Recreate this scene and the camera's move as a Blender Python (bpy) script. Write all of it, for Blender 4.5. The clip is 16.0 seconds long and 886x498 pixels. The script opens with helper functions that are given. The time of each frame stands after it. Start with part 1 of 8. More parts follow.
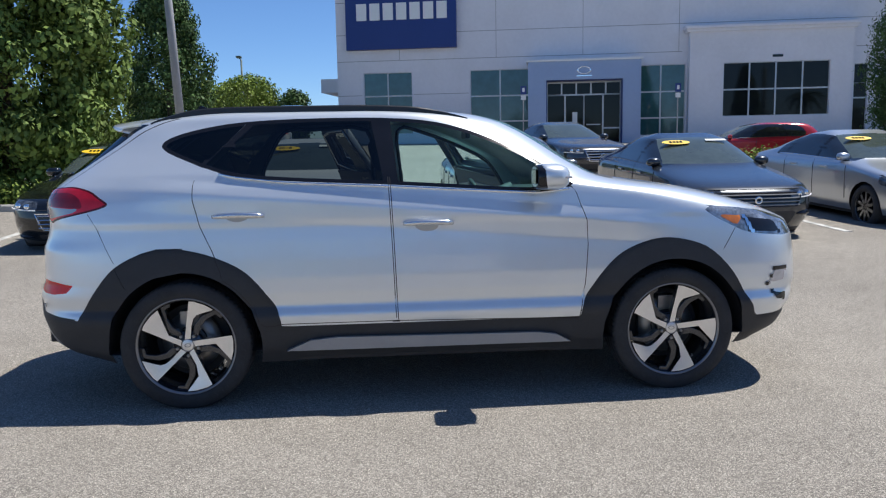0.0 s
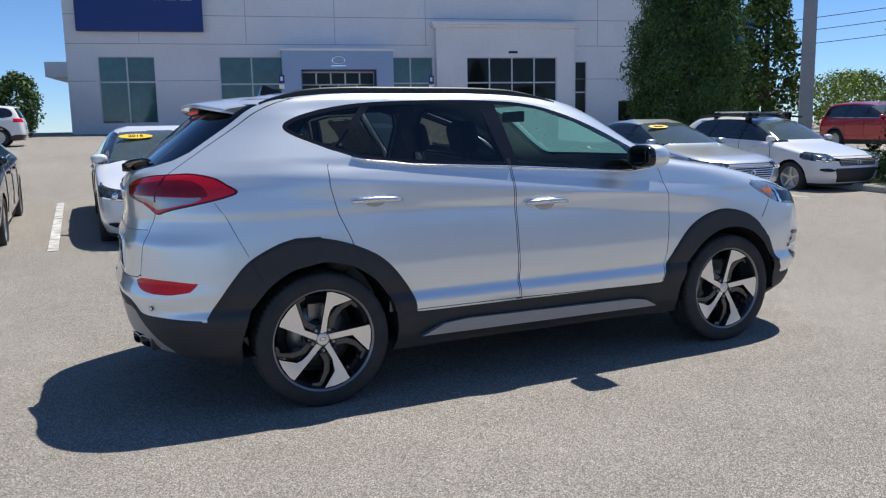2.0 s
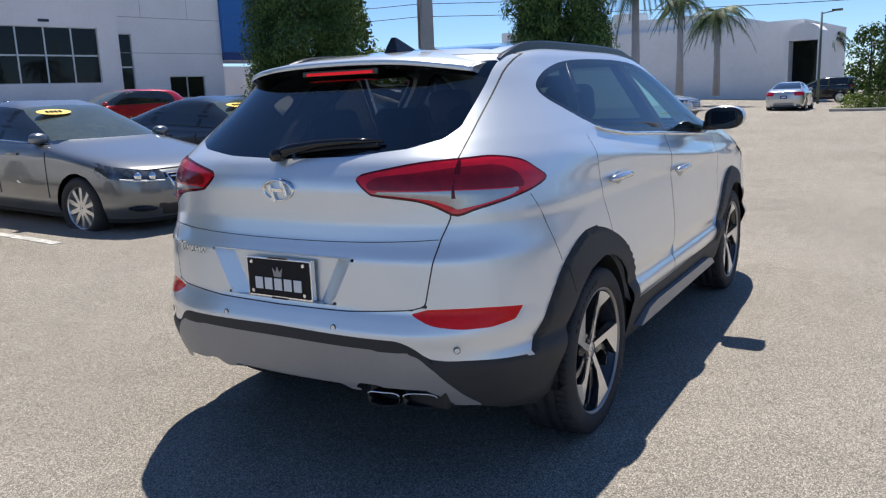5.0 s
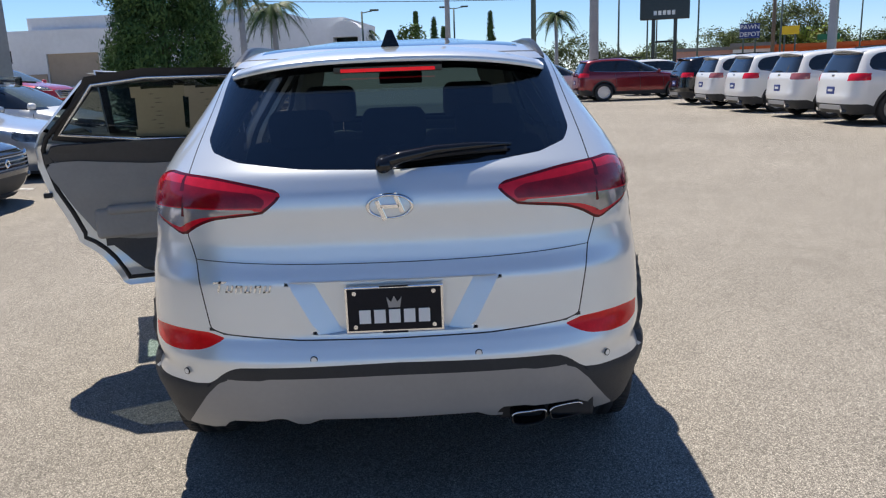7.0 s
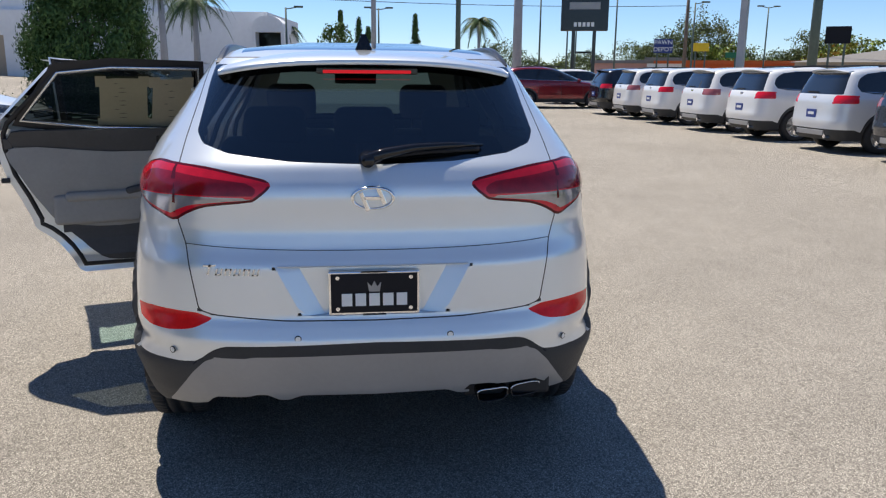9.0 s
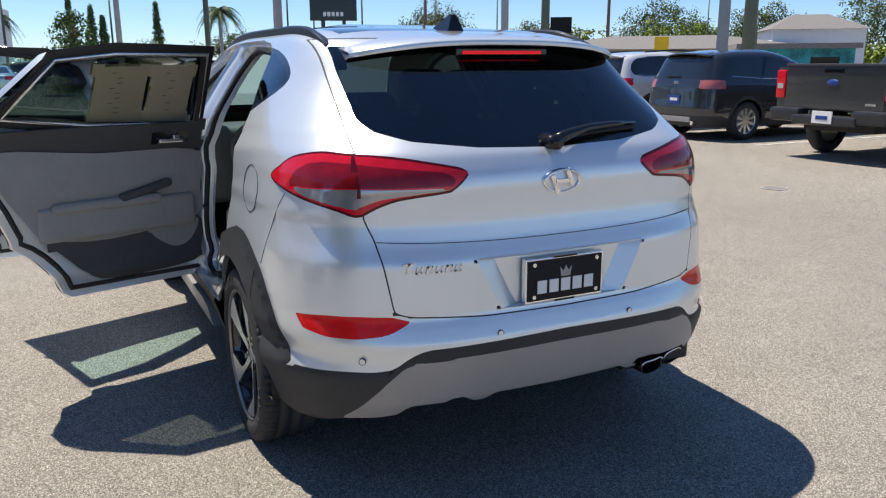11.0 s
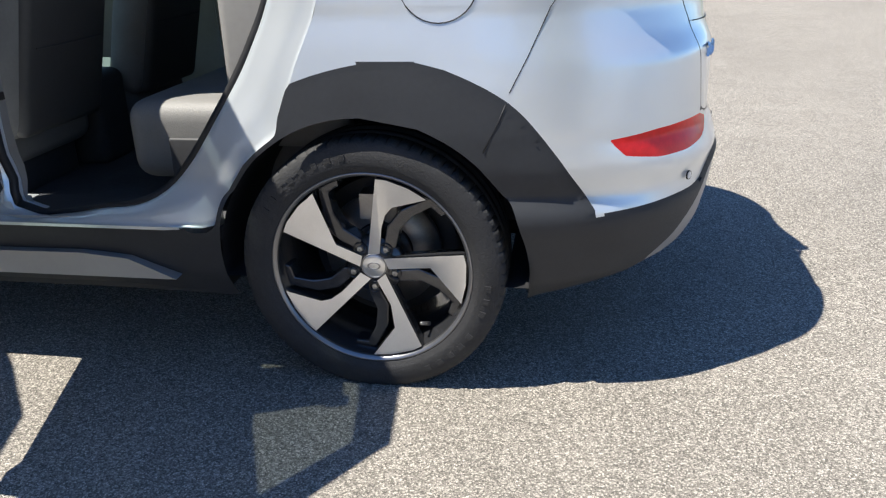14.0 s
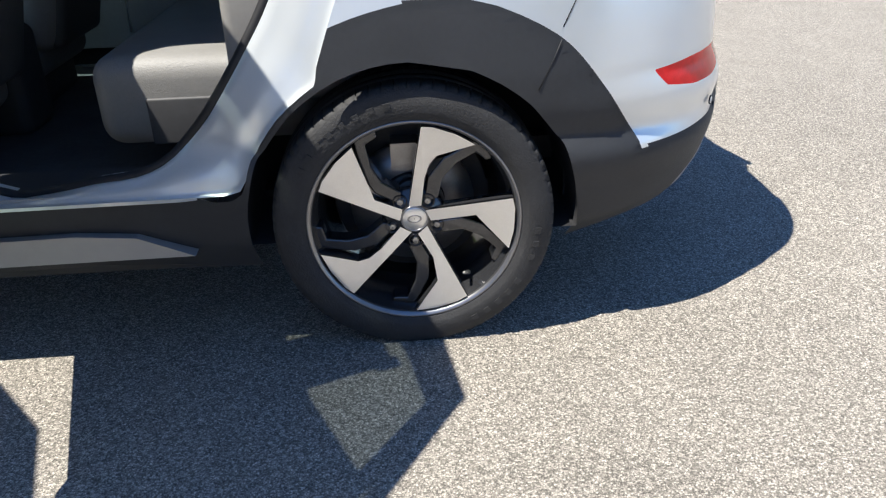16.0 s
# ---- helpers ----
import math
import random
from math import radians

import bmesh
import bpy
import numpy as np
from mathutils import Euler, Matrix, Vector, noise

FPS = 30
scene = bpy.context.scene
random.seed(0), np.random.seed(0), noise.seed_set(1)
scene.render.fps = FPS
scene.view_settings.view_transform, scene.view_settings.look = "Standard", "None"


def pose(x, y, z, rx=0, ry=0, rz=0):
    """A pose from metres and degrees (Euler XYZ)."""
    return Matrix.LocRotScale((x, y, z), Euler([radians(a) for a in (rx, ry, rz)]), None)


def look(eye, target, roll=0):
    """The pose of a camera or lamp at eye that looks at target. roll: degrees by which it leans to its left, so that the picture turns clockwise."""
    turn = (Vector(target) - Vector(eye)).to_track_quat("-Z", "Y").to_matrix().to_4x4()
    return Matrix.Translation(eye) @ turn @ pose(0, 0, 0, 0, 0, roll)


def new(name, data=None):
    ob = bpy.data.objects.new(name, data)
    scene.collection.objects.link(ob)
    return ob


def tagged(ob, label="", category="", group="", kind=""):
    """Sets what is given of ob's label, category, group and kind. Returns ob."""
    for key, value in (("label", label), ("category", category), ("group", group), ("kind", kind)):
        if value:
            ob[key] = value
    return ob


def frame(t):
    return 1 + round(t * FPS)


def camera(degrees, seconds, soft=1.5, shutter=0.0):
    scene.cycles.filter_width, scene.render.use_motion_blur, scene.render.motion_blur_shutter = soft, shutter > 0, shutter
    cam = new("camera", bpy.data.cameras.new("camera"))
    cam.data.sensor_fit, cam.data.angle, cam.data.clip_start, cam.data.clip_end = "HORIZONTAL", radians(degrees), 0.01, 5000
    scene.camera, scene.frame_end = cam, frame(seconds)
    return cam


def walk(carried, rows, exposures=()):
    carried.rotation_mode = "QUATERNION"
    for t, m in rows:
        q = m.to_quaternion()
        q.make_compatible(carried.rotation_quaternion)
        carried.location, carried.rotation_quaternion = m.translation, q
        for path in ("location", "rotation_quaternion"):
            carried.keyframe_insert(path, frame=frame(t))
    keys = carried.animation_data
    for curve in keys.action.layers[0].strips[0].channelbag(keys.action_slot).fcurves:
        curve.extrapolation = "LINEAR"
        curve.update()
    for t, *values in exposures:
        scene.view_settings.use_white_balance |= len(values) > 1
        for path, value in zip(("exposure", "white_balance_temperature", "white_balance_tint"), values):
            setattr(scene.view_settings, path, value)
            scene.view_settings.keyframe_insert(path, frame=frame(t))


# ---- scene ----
cam = camera(59.0, 16.0, soft=1.2)
PATH = [
    (0, (1.044, -5.086, 1.375), (1.204, -3.109, 1.118), -1.0),
    (0.5, (0.528, -5.091, 1.351), (0.855, -3.135, 1.093), -1.0),
    (1, (-0.008, -5.034, 1.358), (0.462, -3.109, 1.085), -1.5),
    (1.5, (-0.539, -4.921, 1.365), (0.128, -3.057, 1.081), -1.4),
    (2, (-1.041, -4.649, 1.367), (-0.22, -2.849, 1.074), -1.1),
    (2.5, (-1.553, -4.321, 1.363), (-0.632, -2.572, 1.063), -1.0),
    (3, (-1.913, -3.893, 1.348), (-0.795, -2.264, 1.035), -0.9),
    (3.2, (-2.056, -3.728, 1.375), (-0.877, -2.146, 1.05), -1.2),
    (5.3, (-3.06, -1.602, 1.414), (-1.303, -0.74, 1.004), -2.2),
    (5.5, (-3.111, -1.341, 1.475), (-1.304, -0.599, 1.045), -2.1),
    (6, (-3.23, -0.865, 1.463), (-1.314, -0.465, 1.052), -1.5),
    (6.5, (-3.271, -0.446, 1.458), (-1.317, -0.357, 1.038), -1.9),
    (7, (-3.26, -0.104, 1.494), (-1.311, -0.15, 1.051), -2.1),
    (7.5, (-3.446, 0.042, 1.524), (-1.506, -0.134, 1.071), -1.0),
    (8, (-3.501, 0.033, 1.544), (-1.561, -0.142, 1.088), -1.1),
    (10.3, (-3.232, 0.772, 1.457), (-1.37, 0.183, 1.026), 1.6),
    (10.5, (-3.142, 0.973, 1.459), (-1.312, 0.3, 1.013), 0.5),
    (10.7, (-3.059, 1.209, 1.488), (-1.265, 0.461, 1.014), -0.9),
    (11, (-2.983, 1.494, 1.471), (-1.238, 0.634, 1.008), -0.3),
    (11.5, (-2.757, 1.936, 1.471), (-1.136, 0.865, 0.997), -0.4),
    (12, (-2.339, 2.286, 1.461), (-0.857, 1.051, 0.932), -0.6),
    (12.5, (-1.892, 2.575, 1.417), (-0.584, 1.207, 0.77), -5.0),
    (13, (-1.374, 2.706, 1.313), (-0.378, 1.124, 0.601), -3.0),
    (13.5, (-0.894, 2.734, 1.202), (-0.309, 1.102, 0.204), -2.3),
    (14, (-0.491, 2.692, 1.152), (-0.181, 0.867, 0.395), -1.5),
    (14.5, (-0.174, 2.56, 1.11), (-0.15, 0.702, 0.371), -2.0),
    (15, (-0.032, 2.666, 1.119), (-0.144, 0.819, 0.361), -0.9),
    (15.5, (0.029, 2.71, 1.117), (-0.107, 0.874, 0.334), -1.1),
    (16, (0.046, 2.646, 1.152), (-0.069, 0.865, 0.249), -1.8),
]
EXPOSURES = [(0, 0.20, 5700, 10), (3.2, 0.18, 5750, 10), (5.3, 0.34, 6000, 11), (8.2, 0.34, 6100, 11), (10.3, 0.40, 6100, 11), (12, 0.46, 6100, 10), (12.6, 0.58, 6050, 10), (14.2, 0.84, 5870, 9), (16, 0.94, 5860, 9)]
walk(cam, [(t, look(eye, target, roll)) for t, eye, target, roll in PATH], EXPOSURES)
# sun and sky
SUN = Vector((0.45, 0.20, 1.0)).normalized()
world = bpy.data.worlds.new("sky")
scene.world = world
world.use_nodes = True
wn = world.node_tree
wn.nodes.clear()
sky = wn.nodes.new("ShaderNodeTexSky")
sky.sky_type, sky.sun_disc = "NISHITA", False
sky.sun_elevation = math.asin(SUN.z)
sky.sun_rotation = math.atan2(SUN.x, SUN.y)
sky.altitude = 2000
sky.air_density, sky.dust_density, sky.ozone_density = 1.0, 0.0, 7.0
bg = wn.nodes.new("ShaderNodeBackground")
bg.inputs["Strength"].default_value = 0.100
wout = wn.nodes.new("ShaderNodeOutputWorld")
wn.links.new(sky.outputs[0], bg.inputs[0])
wn.links.new(bg.outputs[0], wout.inputs[0])
sun_data = bpy.data.lights.new("sun", "SUN")
sun_data.energy, sun_data.angle, sun_data.color = 5.2, radians(0.53), (1.0, 0.895, 0.735)
sun = new("sun", sun_data)
sun.matrix_world = look(SUN * 60, (0, 0, 0))
scene.view_settings.exposure = 0.0


# ---- materials ----
def mat(name, color, rough=0.5, metal=0.0, var=0.12, scale=6.0, bump=0.0, bscale=60.0, coat=0.0, spec=0.5, isle=0.0, obj=0.0):
    """A surface with variation at two scales: broad patches and fine grain."""
    m = bpy.data.materials.new(name)
    m.use_nodes = True
    t = m.node_tree
    b = t.nodes["Principled BSDF"]
    b.inputs["Roughness"].default_value, b.inputs["Metallic"].default_value = rough, metal
    b.inputs["Coat Weight"].default_value, b.inputs["Coat Roughness"].default_value = coat, 0.04
    b.inputs["Specular IOR Level"].default_value = spec
    geo = t.nodes.new("ShaderNodeTexCoord")
    total = None
    for sc, amount in ((scale, var), (scale * 9, var * 0.6)):
        n = t.nodes.new("ShaderNodeTexNoise")
        n.inputs["Scale"].default_value, n.inputs["Detail"].default_value = sc, 5
        t.links.new(geo.outputs["Object"], n.inputs["Vector"])
        r = t.nodes.new("ShaderNodeMapRange")
        r.inputs["From Min"].default_value, r.inputs["From Max"].default_value = 0.3, 0.7
        r.inputs["To Min"].default_value, r.inputs["To Max"].default_value = 1 - amount, 1 + amount
        t.links.new(n.outputs[0], r.inputs["Value"])
        if total is None:
            total = r.outputs[0]
        else:
            total = mul(t, total, r.outputs[0])
    for kind, amount in (("ISLE", isle), ("OBJ", obj)):
        if amount:
            src = t.nodes.new("ShaderNodeNewGeometry").outputs["Random Per Island"] if kind == "ISLE" else t.nodes.new("ShaderNodeObjectInfo").outputs["Random"]
            r = t.nodes.new("ShaderNodeMapRange")
            r.inputs["To Min"].default_value, r.inputs["To Max"].default_value = 1 - amount, 1 + amount
            t.links.new(src, r.inputs["Value"])
            total = mul(t, total, r.outputs[0])
    sc = t.nodes.new("ShaderNodeVectorMath")
    sc.operation = "SCALE"
    sc.inputs[0].default_value = color
    t.links.new(total, sc.inputs["Scale"])
    t.links.new(sc.outputs[0], b.inputs["Base Color"])
    if bump:
        n = t.nodes.new("ShaderNodeTexNoise")
        n.inputs["Scale"].default_value, n.inputs["Detail"].default_value = bscale, 3
        t.links.new(geo.outputs["Object"], n.inputs["Vector"])
        bp = t.nodes.new("ShaderNodeBump")
        bp.inputs["Strength"].default_value, bp.inputs["Distance"].default_value = bump, 0.01
        t.links.new(n.outputs[0], bp.inputs["Height"])
        t.links.new(bp.outputs[0], b.inputs["Normal"])
    return m


def mul(t, a, b):
    n = t.nodes.new("ShaderNodeMath")
    n.operation = "MULTIPLY"
    t.links.new(a, n.inputs[0])
    t.links.new(b, n.inputs[1])
    return n.outputs[0]


def paint(name, color, metal=0.85, rough=0.32):
    return mat(name, color, rough, metal, var=0.012, scale=1.2, coat=1.0, bump=0.0)


def glass(name, tint, alpha=0.5, rough=0.01, dust=0.0):
    """Thin car or window glass: a mirror-like coat over a tinted, partly clear sheet."""
    m = bpy.data.materials.new(name)
    m.use_nodes = True
    t = m.node_tree
    t.nodes.clear()
    clear = t.nodes.new("ShaderNodeBsdfTransparent")
    clear.inputs[0].default_value = (*tint, 1)
    gloss = t.nodes.new("ShaderNodeBsdfGlossy")
    gloss.inputs["Roughness"].default_value = rough
    gloss.inputs[0].default_value = (0.9, 0.95, 1, 1)
    fr = t.nodes.new("ShaderNodeFresnel")
    fr.inputs[0].default_value = 1.0 + alpha
    mix = t.nodes.new("ShaderNodeMixShader")
    out = t.nodes.new("ShaderNodeOutputMaterial")
    t.links.new(fr.outputs[0], mix.inputs[0])
    t.links.new(clear.outputs[0], mix.inputs[1])
    t.links.new(gloss.outputs[0], mix.inputs[2])
    last = mix.outputs[0]
    if dust:
        # a film of dust that scatters sunlight through the pane
        film = t.nodes.new("ShaderNodeBsdfTranslucent")
        film.inputs[0].default_value = (0.62, 0.92, 0.88, 1)
        two = t.nodes.new("ShaderNodeMixShader")
        two.inputs[0].default_value = dust
        t.links.new(last, two.inputs[1])
        t.links.new(film.outputs[0], two.inputs[2])
        last = two.outputs[0]
    t.links.new(last, out.inputs[0])
    return m


def emit(name, color, strength):
    m = bpy.data.materials.new(name)
    m.use_nodes = True
    b = m.node_tree.nodes["Principled BSDF"]
    b.inputs["Base Color"].default_value = (*color, 1)
    b.inputs["Emission Color"].default_value, b.inputs["Emission Strength"].default_value = (*color, 1), strength
    return m


def asphalt():
    """Worn, light asphalt: pale stone chips in dark binder, broad stains."""
    m = mat("asphalt", (0.395, 0.360, 0.308), 0.9, var=0.10, scale=0.35, spec=0.25)
    t = m.node_tree
    b = t.nodes["Principled BSDF"]
    old = b.inputs["Base Color"].links[0].from_socket
    geo = t.nodes.new("ShaderNodeTexCoord")
    tot = None
    # warp the stones a little so that no cell edge runs straight
    wn_ = t.nodes.new("ShaderNodeTexNoise")
    wn_.inputs["Scale"].default_value, wn_.inputs["Detail"].default_value = 90, 2
    t.links.new(geo.outputs["Object"], wn_.inputs["Vector"])
    wv = t.nodes.new("ShaderNodeVectorMath")
    wv.operation = "MULTIPLY_ADD"
    wv.inputs[1].default_value = (0.005, 0.005, 0.005)
    t.links.new(wn_.outputs["Color"], wv.inputs[0])
    t.links.new(geo.outputs["Object"], wv.inputs[2])
    for size, lo, hi, bend in ((205, 0.56, 1.58, 1.5), (430, 0.56, 1.50, 1.1)):
        v = t.nodes.new("ShaderNodeTexVoronoi")
        v.inputs["Scale"].default_value = size
        t.links.new(wv.outputs[0], v.inputs["Vector"])
        bw = t.nodes.new("ShaderNodeSeparateColor")
        t.links.new(v.outputs["Color"], bw.inputs[0])
        pw = t.nodes.new("ShaderNodeMath")
        pw.operation = "POWER"
        pw.inputs[1].default_value = bend
        t.links.new(bw.outputs[0], pw.inputs[0])
        r = t.nodes.new("ShaderNodeMapRange")
        r.inputs["To Min"].default_value, r.inputs["To Max"].default_value = lo, hi
        t.links.new(pw.outputs[0], r.inputs["Value"])
        e = t.nodes.new("ShaderNodeMapRange")
        e.inputs["From Min"].default_value, e.inputs["From Max"].default_value = 0.25, 0.75
        e.inputs["To Min"].default_value, e.inputs["To Max"].default_value = 1.12, 0.62
        t.links.new(v.outputs["Distance"], e.inputs["Value"])
        one = mul(t, r.outputs[0], e.outputs[0])
        tot = one if tot is None else mul(t, tot, one)
    sc = t.nodes.new("ShaderNodeVectorMath")
    sc.operation = "SCALE"
    t.links.new(old, sc.inputs[0])
    t.links.new(tot, sc.inputs["Scale"])
    t.links.new(sc.outputs[0], b.inputs["Base Color"])
    bp = t.nodes.new("ShaderNodeBump")
    bp.inputs["Strength"].default_value, bp.inputs["Distance"].default_value = 0.5, 0.004
    t.links.new(tot, bp.inputs["Height"])
    t.links.new(bp.outputs[0], b.inputs["Normal"])
    return m


M = dict(
    asphalt=asphalt(),
    silver=paint("silver_paint", (0.778, 0.815, 0.838), 0.50, 0.30),
    black_plastic=mat("black_plastic", (0.029, 0.031, 0.035), 0.62, var=0.1, scale=8, bump=0.12, bscale=900),
    trim_grey=mat("satin_grey_plastic", (0.33, 0.325, 0.32), 0.42, 0.3, var=0.03, scale=6),
    gloss_black=mat("gloss_black", (0.01, 0.01, 0.012), 0.12, var=0.05),
    rubber=mat("tyre_rubber", (0.029, 0.029, 0.030), 0.75, var=0.2, scale=10, bump=0.2, bscale=200),
    seal=mat("rubber_seal", (0.016, 0.016, 0.018), 0.6, var=0.1),
    alloy=mat("machined_alloy", (0.78, 0.78, 0.79), 0.28, 0.9, var=0.03, scale=30),
    dark_alloy=mat("dark_alloy", (0.050, 0.051, 0.056), 0.22, 0.55, var=0.08, coat=0.8),
    chrome=mat("chrome", (0.85, 0.86, 0.88), 0.07, 1.0, var=0.01),
    steel=mat("brake_steel", (0.35, 0.34, 0.33), 0.4, 0.9, var=0.1, scale=20),
    red_lens=mat("red_lens", (0.66, 0.006, 0.022), 0.12, var=0.08, scale=30, spec=0.4, coat=0.5),
    dark_red_lens=mat("dark_red_lens", (0.24, 0.004, 0.012), 0.10, var=0.16, scale=22, spec=0.5),
    clear_lens=mat("clear_lens", (0.62, 0.60, 0.60), 0.12, 0.3, var=0.15, scale=40, coat=1.0),
    amber=mat("amber_lens", (0.6, 0.17, 0.02), 0.1, coat=1.0),
    tint=glass("privacy_glass", (0.12, 0.14, 0.13), 0.5),
    clear=glass("window_glass", (0.60, 0.87, 0.86), 0.48),
    dark_glass=mat("dark_glass", (0.012, 0.014, 0.016), 0.03, var=0.05, spec=0.8, coat=0.5),
    seat=mat("grey_leather", (0.22, 0.215, 0.205), 0.55, var=0.06, scale=12, bump=0.15, bscale=250),
    cabin=mat("dark_cabin_plastic", (0.060, 0.060, 0.063), 0.6, var=0.1),
    cabin_grey=mat("grey_cabin_plastic", (0.30, 0.29, 0.275), 0.6, var=0.05, bump=0.1, bscale=500),
    carpet=mat("black_carpet", (0.075, 0.075, 0.08), 0.95, var=0.2, bump=0.4, bscale=300),
    headliner=mat("pale_headliner", (0.55, 0.53, 0.49), 0.9, var=0.04),
    # sheet colour darkened to tan for the shade behind tinted glass
    paper=mat("dimmed_paper", (0.26, 0.235, 0.15), 0.7, var=0.05),
    white=mat("white_print", (0.8, 0.8, 0.78), 0.5, var=0.02),
    white_line=mat("worn_line_paint", (0.46, 0.45, 0.42), 0.85, var=0.5, scale=7, bump=0.2),
    plate=mat("black_plate", (0.010, 0.010, 0.014), 0.5, spec=0.2, var=0.1),
    yellow=mat("yellow_sticker", (0.85, 0.55, 0.01), 0.5, var=0.03),
    wall=mat("white_stucco", (0.76, 0.75, 0.77), 0.85, var=0.04, scale=0.5, bump=0.15, bscale=120),
    wall_blue=mat("pale_blue_panel", (0.33, 0.40, 0.56), 0.35, 0.3, var=0.03, scale=0.5),
    sign_blue=mat("sign_blue", (0.012, 0.035, 0.19), 0.35, var=0.04, scale=0.6),
    window=mat("teal_reflective_glass", (0.04, 0.11, 0.115), 0.04, var=0.25, scale=0.3, spec=0.7, coat=0.25),
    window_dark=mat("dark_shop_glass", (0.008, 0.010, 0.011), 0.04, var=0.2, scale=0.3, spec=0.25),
    frame=mat("aluminium_frame", (0.55, 0.56, 0.57), 0.4, 0.6, var=0.04),
    concrete=mat("concrete", (0.42, 0.40, 0.36), 0.9, var=0.12, scale=2, bump=0.3, bscale=40),
    pole=mat("concrete_pole", (0.36, 0.36, 0.37), 0.85, var=0.08, scale=1.5, bump=0.1),
    pole_green=mat("green_steel_pole", (0.10, 0.13, 0.11), 0.6, 0.2, var=0.12),
    wood_pole=mat("weathered_wood_pole", (0.17, 0.13, 0.10), 0.9, var=0.2),
    bark=mat("bark", (0.10, 0.075, 0.055), 0.95, var=0.3, scale=8, bump=0.6, bscale=30),
    leaf_dark=mat("dark_green_foliage", (0.072, 0.12, 0.038), 0.5, spec=0.12, var=0.25, scale=0.8, isle=0.5),
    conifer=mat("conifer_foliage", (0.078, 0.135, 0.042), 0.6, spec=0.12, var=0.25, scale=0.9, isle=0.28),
    # paler, yellower conifer copy: sunlight on the crown is put into the colour
    conifer_sunlit=mat("sunlit_conifer_foliage", (0.155, 0.215, 0.05), 0.6, spec=0.12, var=0.30, scale=0.9, isle=0.28),
    leaf=mat("green_foliage", (0.085, 0.135, 0.032), 0.5, spec=0.12, var=0.25, scale=0.8, isle=0.5),
    leaf_light=mat("yellow_green_foliage", (0.20, 0.26, 0.05), 0.5, spec=0.12, var=0.25, scale=0.8, isle=0.45),
    # pale yellow-green for far trees, with distance haze mixed into the colour
    leaf_far=mat("hazy_far_foliage", (0.135, 0.165, 0.065), 0.6, spec=0.1, var=0.35, scale=0.25, isle=0.4),
    leaf_palm=mat("palm_frond", (0.055, 0.09, 0.03), 0.5, spec=0.12, var=0.2, scale=0.8, isle=0.4),
    grass=mat("dry_grass", (0.14, 0.15, 0.05), 0.95, var=0.3, scale=0.5, isle=0.3),
    green=mat("green_board", (0.01, 0.14, 0.06), 0.5, var=0.05),
    orange=mat("orange_wall", (0.55, 0.11, 0.02), 0.7, var=0.05),
    pink=mat("pink_wall", (0.55, 0.32, 0.28), 0.8, var=0.05),
    roof_grey=mat("grey_roof", (0.20, 0.19, 0.18), 0.9, var=0.1),
    cable=mat("black_cable", (0.02, 0.02, 0.02), 0.7),
    blue_plate=mat("blue_plate", (0.02, 0.05, 0.25), 0.3, var=0.1),
    mural=mat("teal_mural", (0.05, 0.30, 0.34), 0.8, var=0.6, scale=0.8),
    brake_glow=emit("lit_brake_lens", (0.75, 0.006, 0.012), 0.42),
)


# ---- building blocks ----
def thing(name, label, category, at=None, group="", kind=""):
    ob = new(name)
    if at is not None:
        ob.matrix_basis = at
    return tagged(ob, label, category, group, kind)


def finish(me, material, smooth=True):
    me.materials.append(material)
    me.polygons.foreach_set("use_smooth", [smooth] * len(me.polygons))
    me.update()
    return me


def part(name, bm, material, parent=None, label="", smooth=False, at=None):
    """One bmesh as one mesh object, under a thing or a part."""
    me = bpy.data.meshes.new(name)
    bm.to_mesh(me)
    bm.free()
    finish(me, material, smooth)
    ob = new(name, me)
    if parent is not None:
        ob.parent = parent
    if at is not None:
        ob.matrix_basis = at
    return tagged(ob, label)


def raw(name, verts, faces, material, parent=None, label="", smooth=False, at=None, normals=None):
    me = bpy.data.meshes.new(name)
    me.from_pydata([tuple(v) for v in verts], [], [tuple(f) for f in faces])
    finish(me, material, smooth)
    if normals is not None:
        me.normals_split_custom_set_from_vertices([tuple(n) for n in normals])
    ob = new(name, me)
    if parent is not None:
        ob.parent = parent
    if at is not None:
        ob.matrix_basis = at
    return tagged(ob, label)


def box(bm, x0, x1, y0, y1, z0, z1, bevel=0.0, m=None):
    r = bmesh.ops.create_cube(bm, size=1.0)
    vs = r["verts"]
    for v in vs:
        v.co = Vector(((x0 + x1) / 2 + v.co.x * (x1 - x0), (y0 + y1) / 2 + v.co.y * (y1 - y0), (z0 + z1) / 2 + v.co.z * (z1 - z0)))
    if m is not None:
        bmesh.ops.transform(bm, matrix=m, verts=vs)
    if bevel:
        es = list({e for v in vs for e in v.link_edges})
        bmesh.ops.bevel(bm, geom=es, offset=bevel, segments=2, affect="EDGES", profile=0.6)
    return bm


def boxes(*rows, bevel=0.0):
    bm = bmesh.new()
    for r in rows:
        box(bm, *r, bevel=bevel)
    return bm


